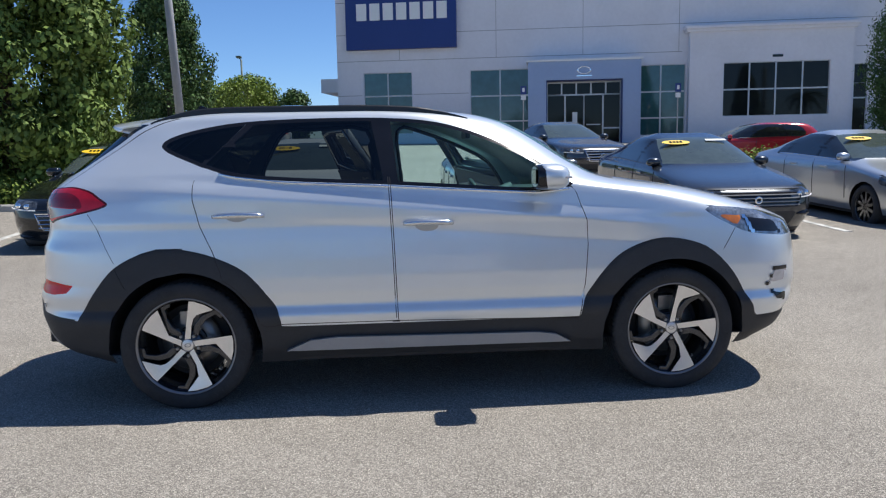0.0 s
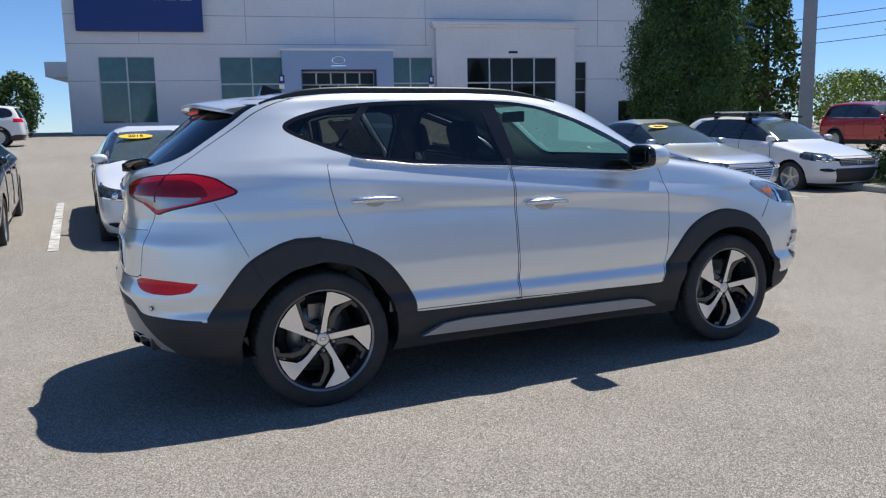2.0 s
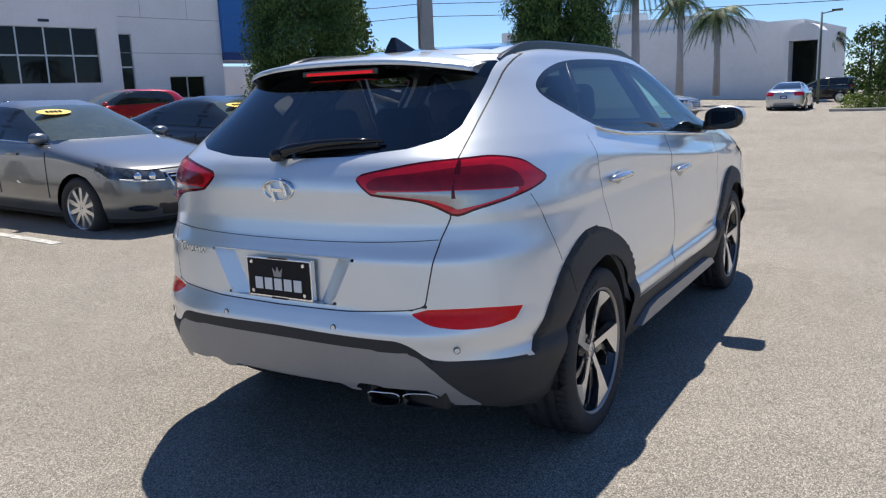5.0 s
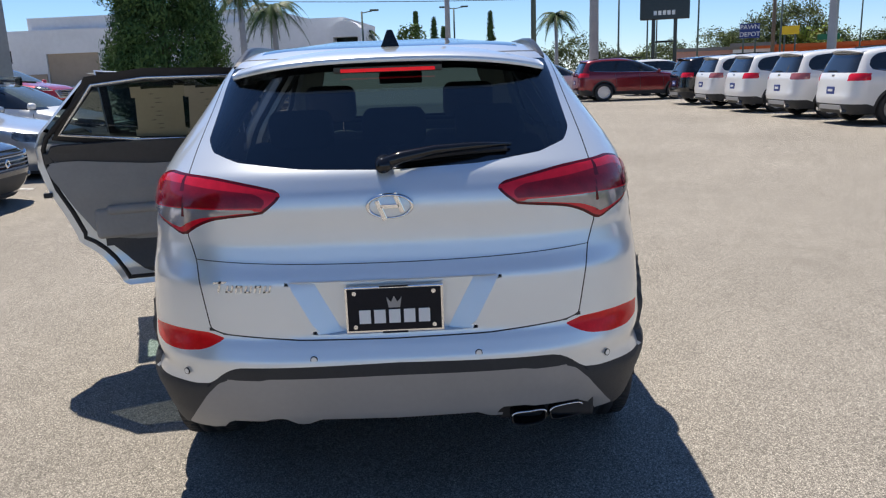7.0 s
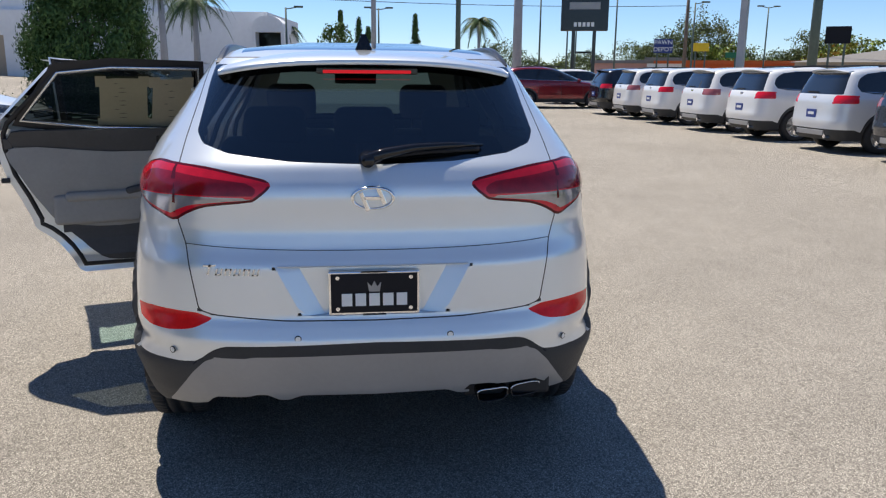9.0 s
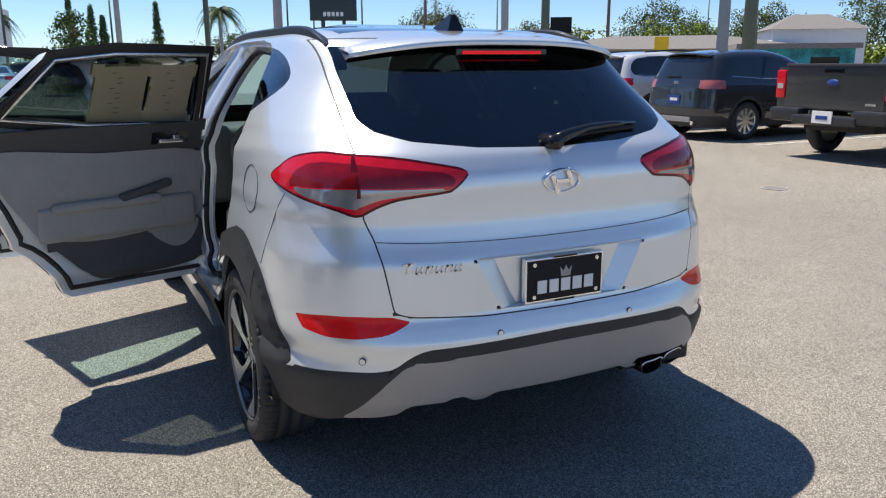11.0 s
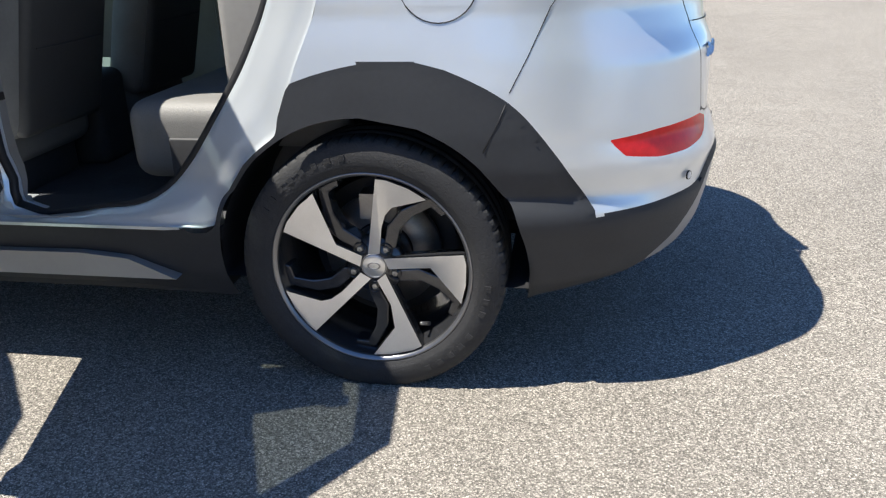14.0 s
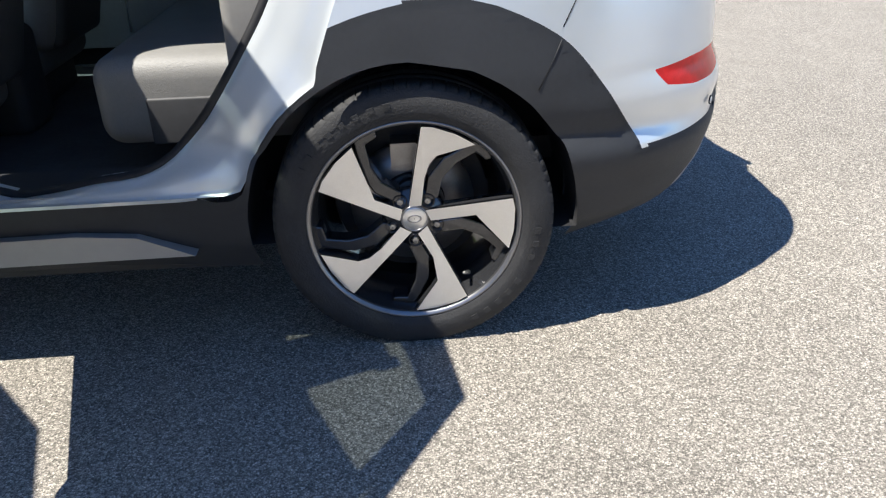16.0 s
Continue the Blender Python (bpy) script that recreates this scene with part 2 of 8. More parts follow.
def tube(bm, points, radii, sides=10, caps=True):
    """A tapered tube along points."""
    rings = []
    n = len(points)
    up = Vector((0, 0, 1))
    for i, p in enumerate(points):
        p = Vector(p)
        d = (Vector(points[min(i + 1, n - 1)]) - Vector(points[max(i - 1, 0)])).normalized()
        a = d.cross(up if abs(d.z) < 0.9 else Vector((1, 0, 0))).normalized()
        b = d.cross(a)
        r = radii[i] if isinstance(radii, (list, tuple)) else radii
        rings.append([bm.verts.new(p + r * (a * math.cos(k * math.tau / sides) + b * math.sin(k * math.tau / sides))) for k in range(sides)])
    for r0, r1 in zip(rings, rings[1:]):
        for k in range(sides):
            bm.faces.new((r0[k], r0[(k + 1) % sides], r1[(k + 1) % sides], r1[k]))
    if caps:
        bm.faces.new(rings[0][::-1])
        bm.faces.new(rings[-1])
    return bm


def lathe(bm, profile, steps=48, axis="y", m=None):
    """Turns (radius, offset) points round the y axis."""
    rings = []
    for r, o in profile:
        rings.append([bm.verts.new((r * math.cos(k * math.tau / steps), o, r * math.sin(k * math.tau / steps))) for k in range(steps)])
    for r0, r1 in zip(rings, rings[1:]):
        for k in range(steps):
            bm.faces.new((r0[k], r0[(k + 1) % steps], r1[(k + 1) % steps], r1[k]))
    if m is not None:
        bmesh.ops.transform(bm, matrix=m, verts=[v for r in rings for v in r])
    return bm


def prism(bm, outline, d0, d1, frame_m=None):
    """A flat outline (u, v) pushed from depth d0 to d1; u, v, depth are x, z, y."""
    a = [bm.verts.new((u, d0, v)) for u, v in outline]
    b = [bm.verts.new((u, d1, v)) for u, v in outline]
    n = len(a)
    bm.faces.new(a)
    bm.faces.new(b[::-1])
    for i in range(n):
        bm.faces.new((a[i], b[i], b[(i + 1) % n], a[(i + 1) % n]))
    if frame_m is not None:
        bmesh.ops.transform(bm, matrix=frame_m, verts=a + b)
    bmesh.ops.recalc_face_normals(bm, faces=bm.faces[:])
    return bm


def rounded(points, steps=4, closed=True):
    """A smooth curve through points."""
    p = [np.array(q, float) for q in points]
    n = len(p)
    out = []
    for i in range(n if closed else n - 1):
        a, b, c, d = (p[(i + k - 1) % n] if closed else p[min(max(i + k - 1, 0), n - 1)] for k in range(4))
        for s in range(steps):
            u = s / steps
            out.append(0.5 * (2 * b + (c - a) * u + (2 * a - 5 * b + 4 * c - d) * u * u + (3 * b - a - 3 * c + d) * u ** 3))
    if not closed:
        out.append(p[-1])
    return [tuple(q) for q in out]


def inside(outline):
    """Signed distance to a closed outline, positive inside."""
    o = np.array(outline)
    a, b = o, np.roll(o, -1, 0)

    def field(u, v):
        best = np.full(len(u), 9.0)
        odd = np.zeros(len(u), bool)
        for (x0, y0), (x1, y1) in zip(a, b):
            dx, dy = x1 - x0, y1 - y0
            k = np.clip(((u - x0) * dx + (v - y0) * dy) / (dx * dx + dy * dy + 1e-12), 0, 1)
            best = np.minimum(best, np.hypot(u - x0 - k * dx, v - y0 - k * dy))
            odd ^= ((y0 > v) != (y1 > v)) & (u < x0 + dx * (v - y0) / (dy if abs(dy) > 1e-12 else 1e-12))
        return np.where(odd, best, -best)
    return field


def coords(bm):
    return np.array([v.co[:] for v in bm.verts])


def cut(bm, field):
    """Splits the faces along field = 0."""
    val = field(coords(bm))
    val = np.where(np.abs(val) < 2e-5, 2e-5, val)
    bm.verts.index_update()
    es = [e for e in bm.edges if val[e.verts[0].index] * val[e.verts[1].index] < 0]
    made = set()
    for e in es:
        a = e.verts[0]
        va, vb = val[a.index], val[e.verts[1].index]
        made.add(bmesh.utils.edge_split(e, a, va / (va - vb))[1])
    for f in {f for v in made for f in v.link_faces}:
        zs = [v for v in f.verts if v in made]
        if len(zs) == 2 and not any(e.other_vert(zs[0]) is zs[1] for e in zs[0].link_edges):
            bmesh.utils.face_split(f, zs[0], zs[1])
    bm.verts.index_update()


def blend(tab, soft=0.0):
    """A piecewise line through (z, value) pairs, rounded off over +-soft."""
    zs, vs = np.array(tab[0::2], float), np.array(tab[1::2], float)
    offs = np.linspace(-soft, soft, 7) if soft else np.zeros(1)
    return lambda z: np.mean([np.interp(np.asarray(z, float) + o, zs, vs) for o in offs], axis=0)


class Skin:
    """A car's outer skin as level outlines: at each height a rounded plan with its own length and width."""

    def __init__(self, rear, front, half, nr=3.0, nf=3.0, lr=1.07, lf=1.0, taper=0.0, mid=1.3, soft=0.02, ridge=None):
        self.rear, self.front, self.half = blend(rear, soft), blend(front, soft), blend(half, soft)
        self.nr, self.nf, self.lf, self.taper, self.mid, self.ridge = nr, nf, lf, taper, mid, ridge
        self.lr = blend(lr, 0.03) if isinstance(lr, tuple) else (lambda z: lr)

    def crease(self, x, z):
        """A sharp shoulder line that falls towards the nose, raised from the side."""
        if self.ridge is None:
            return 0.0 * x
        z_at, fall, height, x0, x1 = self.ridge
        d = z - z_at + fall * x
        up, down = np.clip(1 - d / 0.070, 0, 1), np.clip(1 + d / 0.110, 0, 1)
        fade = np.clip((x - x0) / 0.35, 0, 1) * np.clip((x1 - x) / 0.35, 0, 1)
        return height * np.minimum(up, down) * fade

    def ends(self, z):
        r, f = self.rear(z), self.front(z)
        room = (f - r) * 0.48
        return r, f, np.minimum(self.lr(z), room), np.minimum(self.lf, room)

    def y(self, x, z):
        """Half width at x and z."""
        x, z = np.asarray(x, float), np.asarray(z, float)
        r, f, lr, lf = self.ends(z)
        w = self.half(z) * (1 - self.taper * (x - self.mid) ** 2)
        kr = np.clip((r + lr - x) / lr, 0, 1)
        kf = np.clip((x - f + lf) / lf, 0, 1)
        return w * (1 - kr ** self.nr) ** (1 / self.nr) * (1 - kf ** self.nf) ** (1 / self.nf) + self.crease(x, z)

    def back(self, y, z):
        """x of the rear face at y and z."""
        r, f, lr, lf = self.ends(z)
        q = np.clip(np.abs(y) / self.half(z), 0, 0.999)
        return r + lr - lr * (1 - q ** self.nr) ** (1 / self.nr)

    def nose(self, y, z):
        r, f, lr, lf = self.ends(z)
        q = np.clip(np.abs(y) / self.half(z), 0, 0.999)
        return f - lf + lf * (1 - q ** self.nf) ** (1 / self.nf)

    def mesh(self, zs, kr=20, ks=40, kf=16):
        bm = bmesh.new()
        rows = []
        for z in zs:
            r, f, lr, lf = (float(q) for q in self.ends(z))
            xs = []
            for i in range(kr):
                a = math.pi / 2 * i / kr
                xs.append((r + lr - lr * math.cos(a) ** (2 / self.nr), math.sin(a) ** (2 / self.nr)))
            for i in range(ks):
                xs.append((r + lr + (f - lf - r - lr) * i / ks, 1.0))
            for i in range(kf + 1):
                a = math.pi / 2 * i / kf
                xs.append((f - lf + lf * math.sin(a) ** (2 / self.nf), abs(math.cos(a)) ** (2 / self.nf) if i < kf else 0.0))
            w = float(self.half(z))
            right = [(x, -q * w * (1 - self.taper * (x - self.mid) ** 2) - float(self.crease(x, z)), z) for x, q in xs]
            left = [(x, -y, z) for x, y, z in right[1:-1]][::-1]
            rows.append([bm.verts.new(p) for p in right + left])
        n = len(rows[0])
        for a, b in zip(rows, rows[1:]):
            for i in range(n):
                bm.faces.new((a[i], a[(i + 1) % n], b[(i + 1) % n], b[i]))
        top = rows[-1]
        for i in range(n // 2):
            j = n - i
            if i == 0:
                bm.faces.new((top[0], top[1], top[n - 1]))
            elif i + 1 == n // 2:
                bm.faces.new((top[i], top[i + 1], top[j]))
            else:
                bm.faces.new((top[i], top[i + 1], top[j - 1], top[j % n]))
        return bm


def split(bm, labels, normals=None):
    """The faces sorted by label, as (verts, faces, normals) with the whole skin's normals."""
    bm.normal_update()
    bm.verts.index_update()
    co = [v.co.copy() for v in bm.verts]
    no = normals or [v.normal.copy() for v in bm.verts]
    out = {}
    for f, lab in zip(bm.faces, labels):
        out.setdefault(lab, []).append([v.index for v in f.verts])
    made = {}
    for lab, fs in out.items():
        ids = {}
        for f in fs:
            for i in f:
                ids.setdefault(i, len(ids))
        made[lab] = ([co[i] for i in ids], [[ids[i] for i in f] for f in fs], [no[i] for i in ids])
    bm.free()
    return made


def pieces(v, f, n):
    """Splits (verts, faces, normals) into its connected pieces, largest first."""
    root = list(range(len(v)))

    def find(i):
        while root[i] != i:
            root[i] = root[root[i]]
            i = root[i]
        return i
    for q in f:
        for i in q[1:]:
            root[find(i)] = find(q[0])
    groups = {}
    for q in f:
        groups.setdefault(find(q[0]), []).append(q)
    out = []
    for fs in sorted(groups.values(), key=len, reverse=True):
        ids = {}
        for q in fs:
            for i in q:
                ids.setdefault(i, len(ids))
        out.append(([v[i] for i in ids], [[ids[i] for i in q] for q in fs], [n[i] for i in ids]))
    return out


def centres(bm):
    return np.array([f.calc_center_median()[:] for f in bm.faces])


# ---- ground ----
def rise(y):
    """The lot is level round the car and climbs gently towards the showroom."""
    return 0.0375 * max(0.0, math.sqrt((y - 2) ** 2 + 1.5) / 2 + (y - 2) / 2 - 0.1)


def ground_sheet():
    xs = sorted({*range(-400, 401, 50), *range(-40, 81, 8)})
    ys = sorted({*range(-400, 401, 50), *range(-40, 64, 4), *[k * 0.5 for k in range(0, 17)]})
    vs = [(x, y, rise(min(y, 52.0))) for y in ys for x in xs]
    n = len(xs)
    fs = [(j * n + i, j * n + i + 1, (j + 1) * n + i + 1, (j + 1) * n + i) for j in range(len(ys) - 1) for i in range(n - 1)]
    ob = raw("ground", vs, fs, M["asphalt"], smooth=True)
    tagged(ob, "pale worn asphalt of a wide car lot", "asphalt", kind="structure")


ground_sheet()


def ribbon(name, p, q, width, height, material, label, category, kind="structure", lift=0.0):
    """A strip or kerb along the ground from p to q."""
    p, q = Vector((*p, 0)), Vector((*q, 0))
    d = (q - p).normalized()
    s = Vector((-d.y, d.x, 0)) * width / 2
    n = max(2, int((q - p).length / 2))
    vs, fs = [], []
    b = min(0.03, height / 3)
    sec = [(-1, -0.3), (-1, height - b), (-1 + 2 * b / width, height), (1 - 2 * b / width, height), (1, height - b), (1, -0.3)]
    for i in range(n + 1):
        c = p.lerp(q, i / n)
        g = rise(c.y) + lift
        for k, h in sec:
            vs.append(c + s * k + Vector((0, 0, g + h)))
    for i in range(n):
        for k in range(5):
            a = i * 6 + k
            fs.append((a, a + 1, a + 7, a + 6))
    fs += [tuple(range(6))[::-1], tuple(n * 6 + k for k in range(6))]
    return tagged(raw(name, vs, fs, material), label, category, kind=kind)


for k in range(8):
    x = -4.4 + 2.98 * k
    ribbon("parking_line", (x, 5.2), (x, 10.2), 0.11, 0.006, M["white_line"], "worn white painted parking bay line", "parking line")
for k in range(9):
    x = 4.0 + 3.15 * k
    ribbon("parking_line", (x, -9.8), (x, -15.0), 0.11, 0.006, M["white_line"], "worn white painted parking bay line", "parking line")



def drain_cover(x, y, r):
    c = thing("drain_cover", "small round iron drain cover set in the asphalt", "drain cover", pose(x, y, rise(y)))
    part("cover", lathe(bmesh.new(), [(0.001, 0.006), (r * 0.86, 0.006), (r * 0.88, -0.02)], 32, m=pose(0, 0, 0, 90)), M["roof_grey"], c)
    part("rim", lathe(bmesh.new(), [(r * 0.89, -0.02), (r * 0.90, 0.008), (r, 0.008), (r * 1.01, -0.02)], 32, m=pose(0, 0, 0, 90)), M["concrete"], c)


drain_cover(3.52, -6.09, 0.15)


# ---- showroom ----
BLD = pose(3, 46.3, 0, 0, 0, -12.06)


def wall_boxes(bm, a0, a1, z0, z1, d0, d1, openings):
    """A wall from a0 to a1 and z0 to z1 with square openings left out."""
    cols = sorted({a0, a1, *[q for o in openings for q in o[:2]]})
    for c0, c1 in zip(cols, cols[1:]):
        holes = sorted((o[2], o[3]) for o in openings if o[0] < (c0 + c1) / 2 < o[1])
        z = z0
        for h0, h1 in holes + [(z1, z1)]:
            if h0 > z + 1e-4:
                box(bm, c0, c1, d0, d1, z, h0)
            z = h1
    bmesh.ops.remove_doubles(bm, verts=bm.verts[:], dist=1e-4)


def shop_window(parent, a0, a1, z0, z1, d, cols, rows, glass_mat, name="window"):
    """A glazed opening: bars and single panes."""
    win = thing(name, "", "")
    win.parent = parent
    bm = bmesh.new()
    t = 0.09
    us = [a0 + (a1 - a0) * k / cols for k in range(cols + 1)]
    ws = [z0 + (z1 - z0) * r for r in rows]
    for u in us:
        box(bm, u - t / 2, u + t / 2, d, d + 0.12, z0, z1)
    for w in ws:
        box(bm, a0, a1, d - 0.004, d + 0.116, w - t / 2, w + t / 2)
    part("window_frame", bm, M["frame"], win)
    for u0, u1 in zip(us, us[1:]):
        for w0, w1 in zip(ws, ws[1:]):
            part("pane", boxes((u0, u1, d + 0.06, d + 0.075, w0, w1)), glass_mat, win)
    return win


def showroom():
    b = thing("dealership_building", "white stucco car showroom with tall teal windows and a blue entrance portal", "building", BLD, kind="structure")
    op = [(-2.78, 0.4, 2.3, 6.22), (4.15, 7.95, 1.9, 6.22), (14.5, 17.45, 1.9, 6.22), (27.25, 28.05, 1.9, 5.95), (30.4, 32.9, 1.95, 3.35), (8.95, 13.5, 1.2, 5.3)]
    bm = bmesh.new()
    wall_boxes(bm, -4.5, 34.4, 0.6, 13.0, 0.0, 0.4, op)
    part("wall", bm, M["wall"], b)
    bm = boxes((-4.5, -4.1, 0.4, 26, 0.6, 13), (34.0, 34.4, 0.4, 26, 0.6, 13), (-4.1, 34.0, 25.6, 26, 0.6, 13))
    part("wall", bm, M["wall"], b)
    part("roof", boxes((-4.1, 34.0, 0.4, 25.6, 12.5, 12.8)), M["roof_grey"], b)
    # near-black backing added behind the panes so the rooms look unlit
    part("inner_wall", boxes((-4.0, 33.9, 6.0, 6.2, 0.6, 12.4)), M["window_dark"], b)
    # projecting bay
    bm = bmesh.new()
    wall_boxes(bm, 17.55, 26.9, 0.6, 8.0, -0.7, -0.35, [(19.55, 25.65, 2.95, 6.15)])
    box(bm, 17.55, 17.85, -0.35, -0.004, 0.6, 8.0)
    box(bm, 26.6, 26.9, -0.35, -0.004, 0.6, 8.0)
    part("bay_wall", bm, M["wall"], b)
    part("cornice", boxes((17.35, 27.1, -0.85, -0.004, 8.0, 8.18), (17.25, 27.2, -0.95, -0.008, 8.18, 8.36), bevel=0.02), M["wall"], b)
    for z in (4.78, 6.95, 8.62, 10.65):
        rows = [(-4.5, 17.2, -0.006, 0.0, z, z + 0.035), (27.3, 34.4, -0.006, 0.0, z, z + 0.035)]
        if z > 8.4:
            rows = [(-4.5, 34.4, -0.006, 0.0, z, z + 0.035)]
        bm = bmesh.new()
        for a0, a1, d0, d1, z0, z1 in rows:
            for u0, u1 in ((a0, -2.9), (0.5, 4.05), (17.2, a1)) if z < 6 and a0 < 0 else ((a0, a1),):
                if u1 > u0:
                    box(bm, u0, u1, d0, d1, z0, z1)
        part("joint", bm, M["trim_grey"], b)
    for a in (-0.4, 5.8, 11.2, 17.0, 28.8, 32.0):
        part("joint", boxes((a, a + 0.03, -0.005, 0.001, 6.985, 12.9)), M["trim_grey"], b)
    shop_window(b, -2.78, 0.4, 2.3, 6.22, 0.08, 2, (0, 0.62, 1), M["window"])
    shop_window(b, 4.15, 7.95, 1.9, 6.22, 0.08, 2, (0, 0.25, 0.62, 1), M["window"])
    shop_window(b, 14.5, 17.45, 1.9, 6.22, 0.08, 2, (0, 0.25, 0.62, 1), M["window"])
    shop_window(b, 19.55, 25.65, 2.95, 6.15, -0.6, 4, (0, 0.5, 1), M["window_dark"])
    shop_window(b, 27.25, 28.05, 1.9, 5.95, 0.08, 1, (0, 0.5, 1), M["window_dark"])
    shop_window(b, 30.4, 32.9, 1.95, 3.35, 0.08, 2, (0, 1), M["window_dark"])
    # entrance portal
    bm = bmesh.new()
    wall_boxes(bm, 7.85, 14.55, 0.6, 6.4, -2.0, -1.7, [(8.95, 13.5, 0.6, 5.3)])
    box(bm, 7.85, 8.15, -1.7, -0.004, 0.6, 6.4)
    box(bm, 14.25, 14.55, -1.7, -0.004, 0.6, 6.4)
    part("portal", bm, M["wall_blue"], b, "pale blue metal entrance portal")
    part("portal_cap", boxes((7.75, 14.65, -2.1, -0.01, 6.4, 6.52)), M["white"], b)
    part("portal_reveal", boxes((8.95, 9.0, -1.72, -0.9, 1.0, 5.3), (13.45, 13.5, -1.72, -0.9, 1.0, 5.3), (9.0, 13.45, -1.72, -0.9, 5.25, 5.3)), M["sign_blue"], b)
    shop_window(b, 9.0, 13.45, 4.45, 5.2, -1.0, 5, (0, 1), M["window_dark"], "transom")
    for u0, u1 in ((9.0, 10.1), (12.4, 13.45)):
        shop_window(b, u0, u1, 1.3, 4.45, -1.0, 1, (0, 0.35, 1), M["window_dark"], "sidelight")
    for u0, u1 in ((10.1, 11.25), (11.25, 12.4)):
        d = shop_window(b, u0, u1, 1.3, 4.45, -1.02, 1, (0, 1), M["window_dark"], "glass_door")
        part("push_bar", boxes((u0 + 0.15, u1 - 0.15, -1.1, -1.05, 2.6, 2.66)), M["frame"], d)
    part("notice", boxes((10.55, 10.85, -1.04, -1.025, 2.7, 3.4)), M["white"], b)
    bm = lathe(bmesh.new(), [(0.30, -0.02), (0.34, -0.04), (0.38, -0.02)], 32, m=pose(11.2, -2.02, 5.85) @ Matrix.Diagonal((1.1, 1, 0.62, 1)))
    part("emblem", bm, M["chrome"], b, "oval chrome emblem", smooth=True)
    part("emblem_word", boxes((10.75, 11.65, -2.03, -1.998, 5.48, 5.54)), M["chrome"], b)
    part("number_bar", boxes((22.35, 22.95, -0.73, -0.698, 6.4, 6.55)), M["gloss_black"], b)
    part("side_awning", boxes((-6.2, -4.504, 2, 8, 5.2, 6.1)), M["wall"], b)


def showroom_sign():
    s = thing("wall_sign", "deep blue showroom wall sign with white block shapes", "sign", BLD)
    part("panel", boxes((-3.78, 3.34, -0.35, -0.006, 7.65, 12.3), bevel=0.03), M["sign_blue"], s)
    # block shapes standing for the word
    for k in range(7):
        a = -3.05 + k * 0.86
        part("block_shape", boxes((a, a + 0.66, -0.41, -0.352, 9.45, 10.5), bevel=0.02), M["white"], s)


showroom()
showroom_sign()


def annex():
    b = thing("annex_building", "low side building with a bright blue fascia", "building", BLD, kind="structure")
    part("fascia", boxes((34.41, 40.5, -0.3, 4, 4.9, 9.5)), M["annex_blue"], b)
    part("soffit", boxes((34.41, 40.5, -0.2, 4, 4.4, 4.9)), M["sign_blue"], b)
    part("post", boxes((40.0, 40.4, 0, 0.4, 1.0, 4.4)), M["wall"], b)
    part("wall", boxes((34.41, 46, 8, 8.4, 1.0, 4.4)), M["wall"], b)


M["annex_blue"] = mat("bright_blue_panel", (0.02, 0.13, 0.42), 0.4, var=0.05, scale=0.5)
annex()


def post_sign(x, y, z, label):
    s = thing("handicap_sign", label, "sign", pose(x, y, z))
    part("post", tube(bmesh.new(), [(0, 0, -0.05), (0, 0, 3.3)], 0.03), M["pole"], s)
    part("panel", boxes((-0.16, 0.16, -0.05, -0.032, 2.85, 3.3)), M["sign_blue"], s)
    part("symbol", boxes((-0.07, 0.07, -0.056, -0.051, 2.98, 3.2)), M["white"], s)
    part("lower_panel", boxes((-0.14, 0.14, -0.05, -0.032, 2.55, 2.8)), M["white"], s)


post_sign(9.2, 38.6, rise(38.6), "small blue disabled parking sign on a thin post")
post_sign(17.4, 37.0, rise(37.0), "small blue disabled parking sign on a thin post")


# ---- vegetation ----
def leaves(rng, centres_, sizes, per, spread, droop=0.3, aspect=0.45):
    """Many small leaf blades scattered round clump centres."""
    n = len(centres_)
    c = np.repeat(centres_, per, axis=0)
    s = np.repeat(sizes, per)
    off = rng.normal(size=(n * per, 3))
    off *= (rng.uniform(0.45, 1.0, n * per) / (np.linalg.norm(off, axis=1) + 1e-9))[:, None]
    c = c + off * np.repeat(spread, per)[:, None]
    n_ = off + rng.normal(size=off.shape) * 0.22
    n_[:, 2] += 0.05
    n_ /= np.linalg.norm(n_, axis=1)[:, None] + 1e-9
    d = rng.normal(size=off.shape)
    d[:, 2] -= droop * 2
    d -= n_ * np.sum(d * n_, axis=1)[:, None] * 0.8
    d /= np.linalg.norm(d, axis=1)[:, None] + 1e-9
    e = np.cross(d, n_)
    e /= np.linalg.norm(e, axis=1)[:, None] + 1e-9
    s = s * rng.uniform(0.6, 1.4, len(s))
    a = c + d * s[:, None]
    h = e * (s * aspect)[:, None]
    v = np.stack([c - d * 0.2 * s[:, None], c + d * 0.4 * s[:, None] + h, a, c + d * 0.4 * s[:, None] - h], 1).reshape(-1, 3)
    f = np.arange(len(v)).reshape(-1, 4)
    return v, f


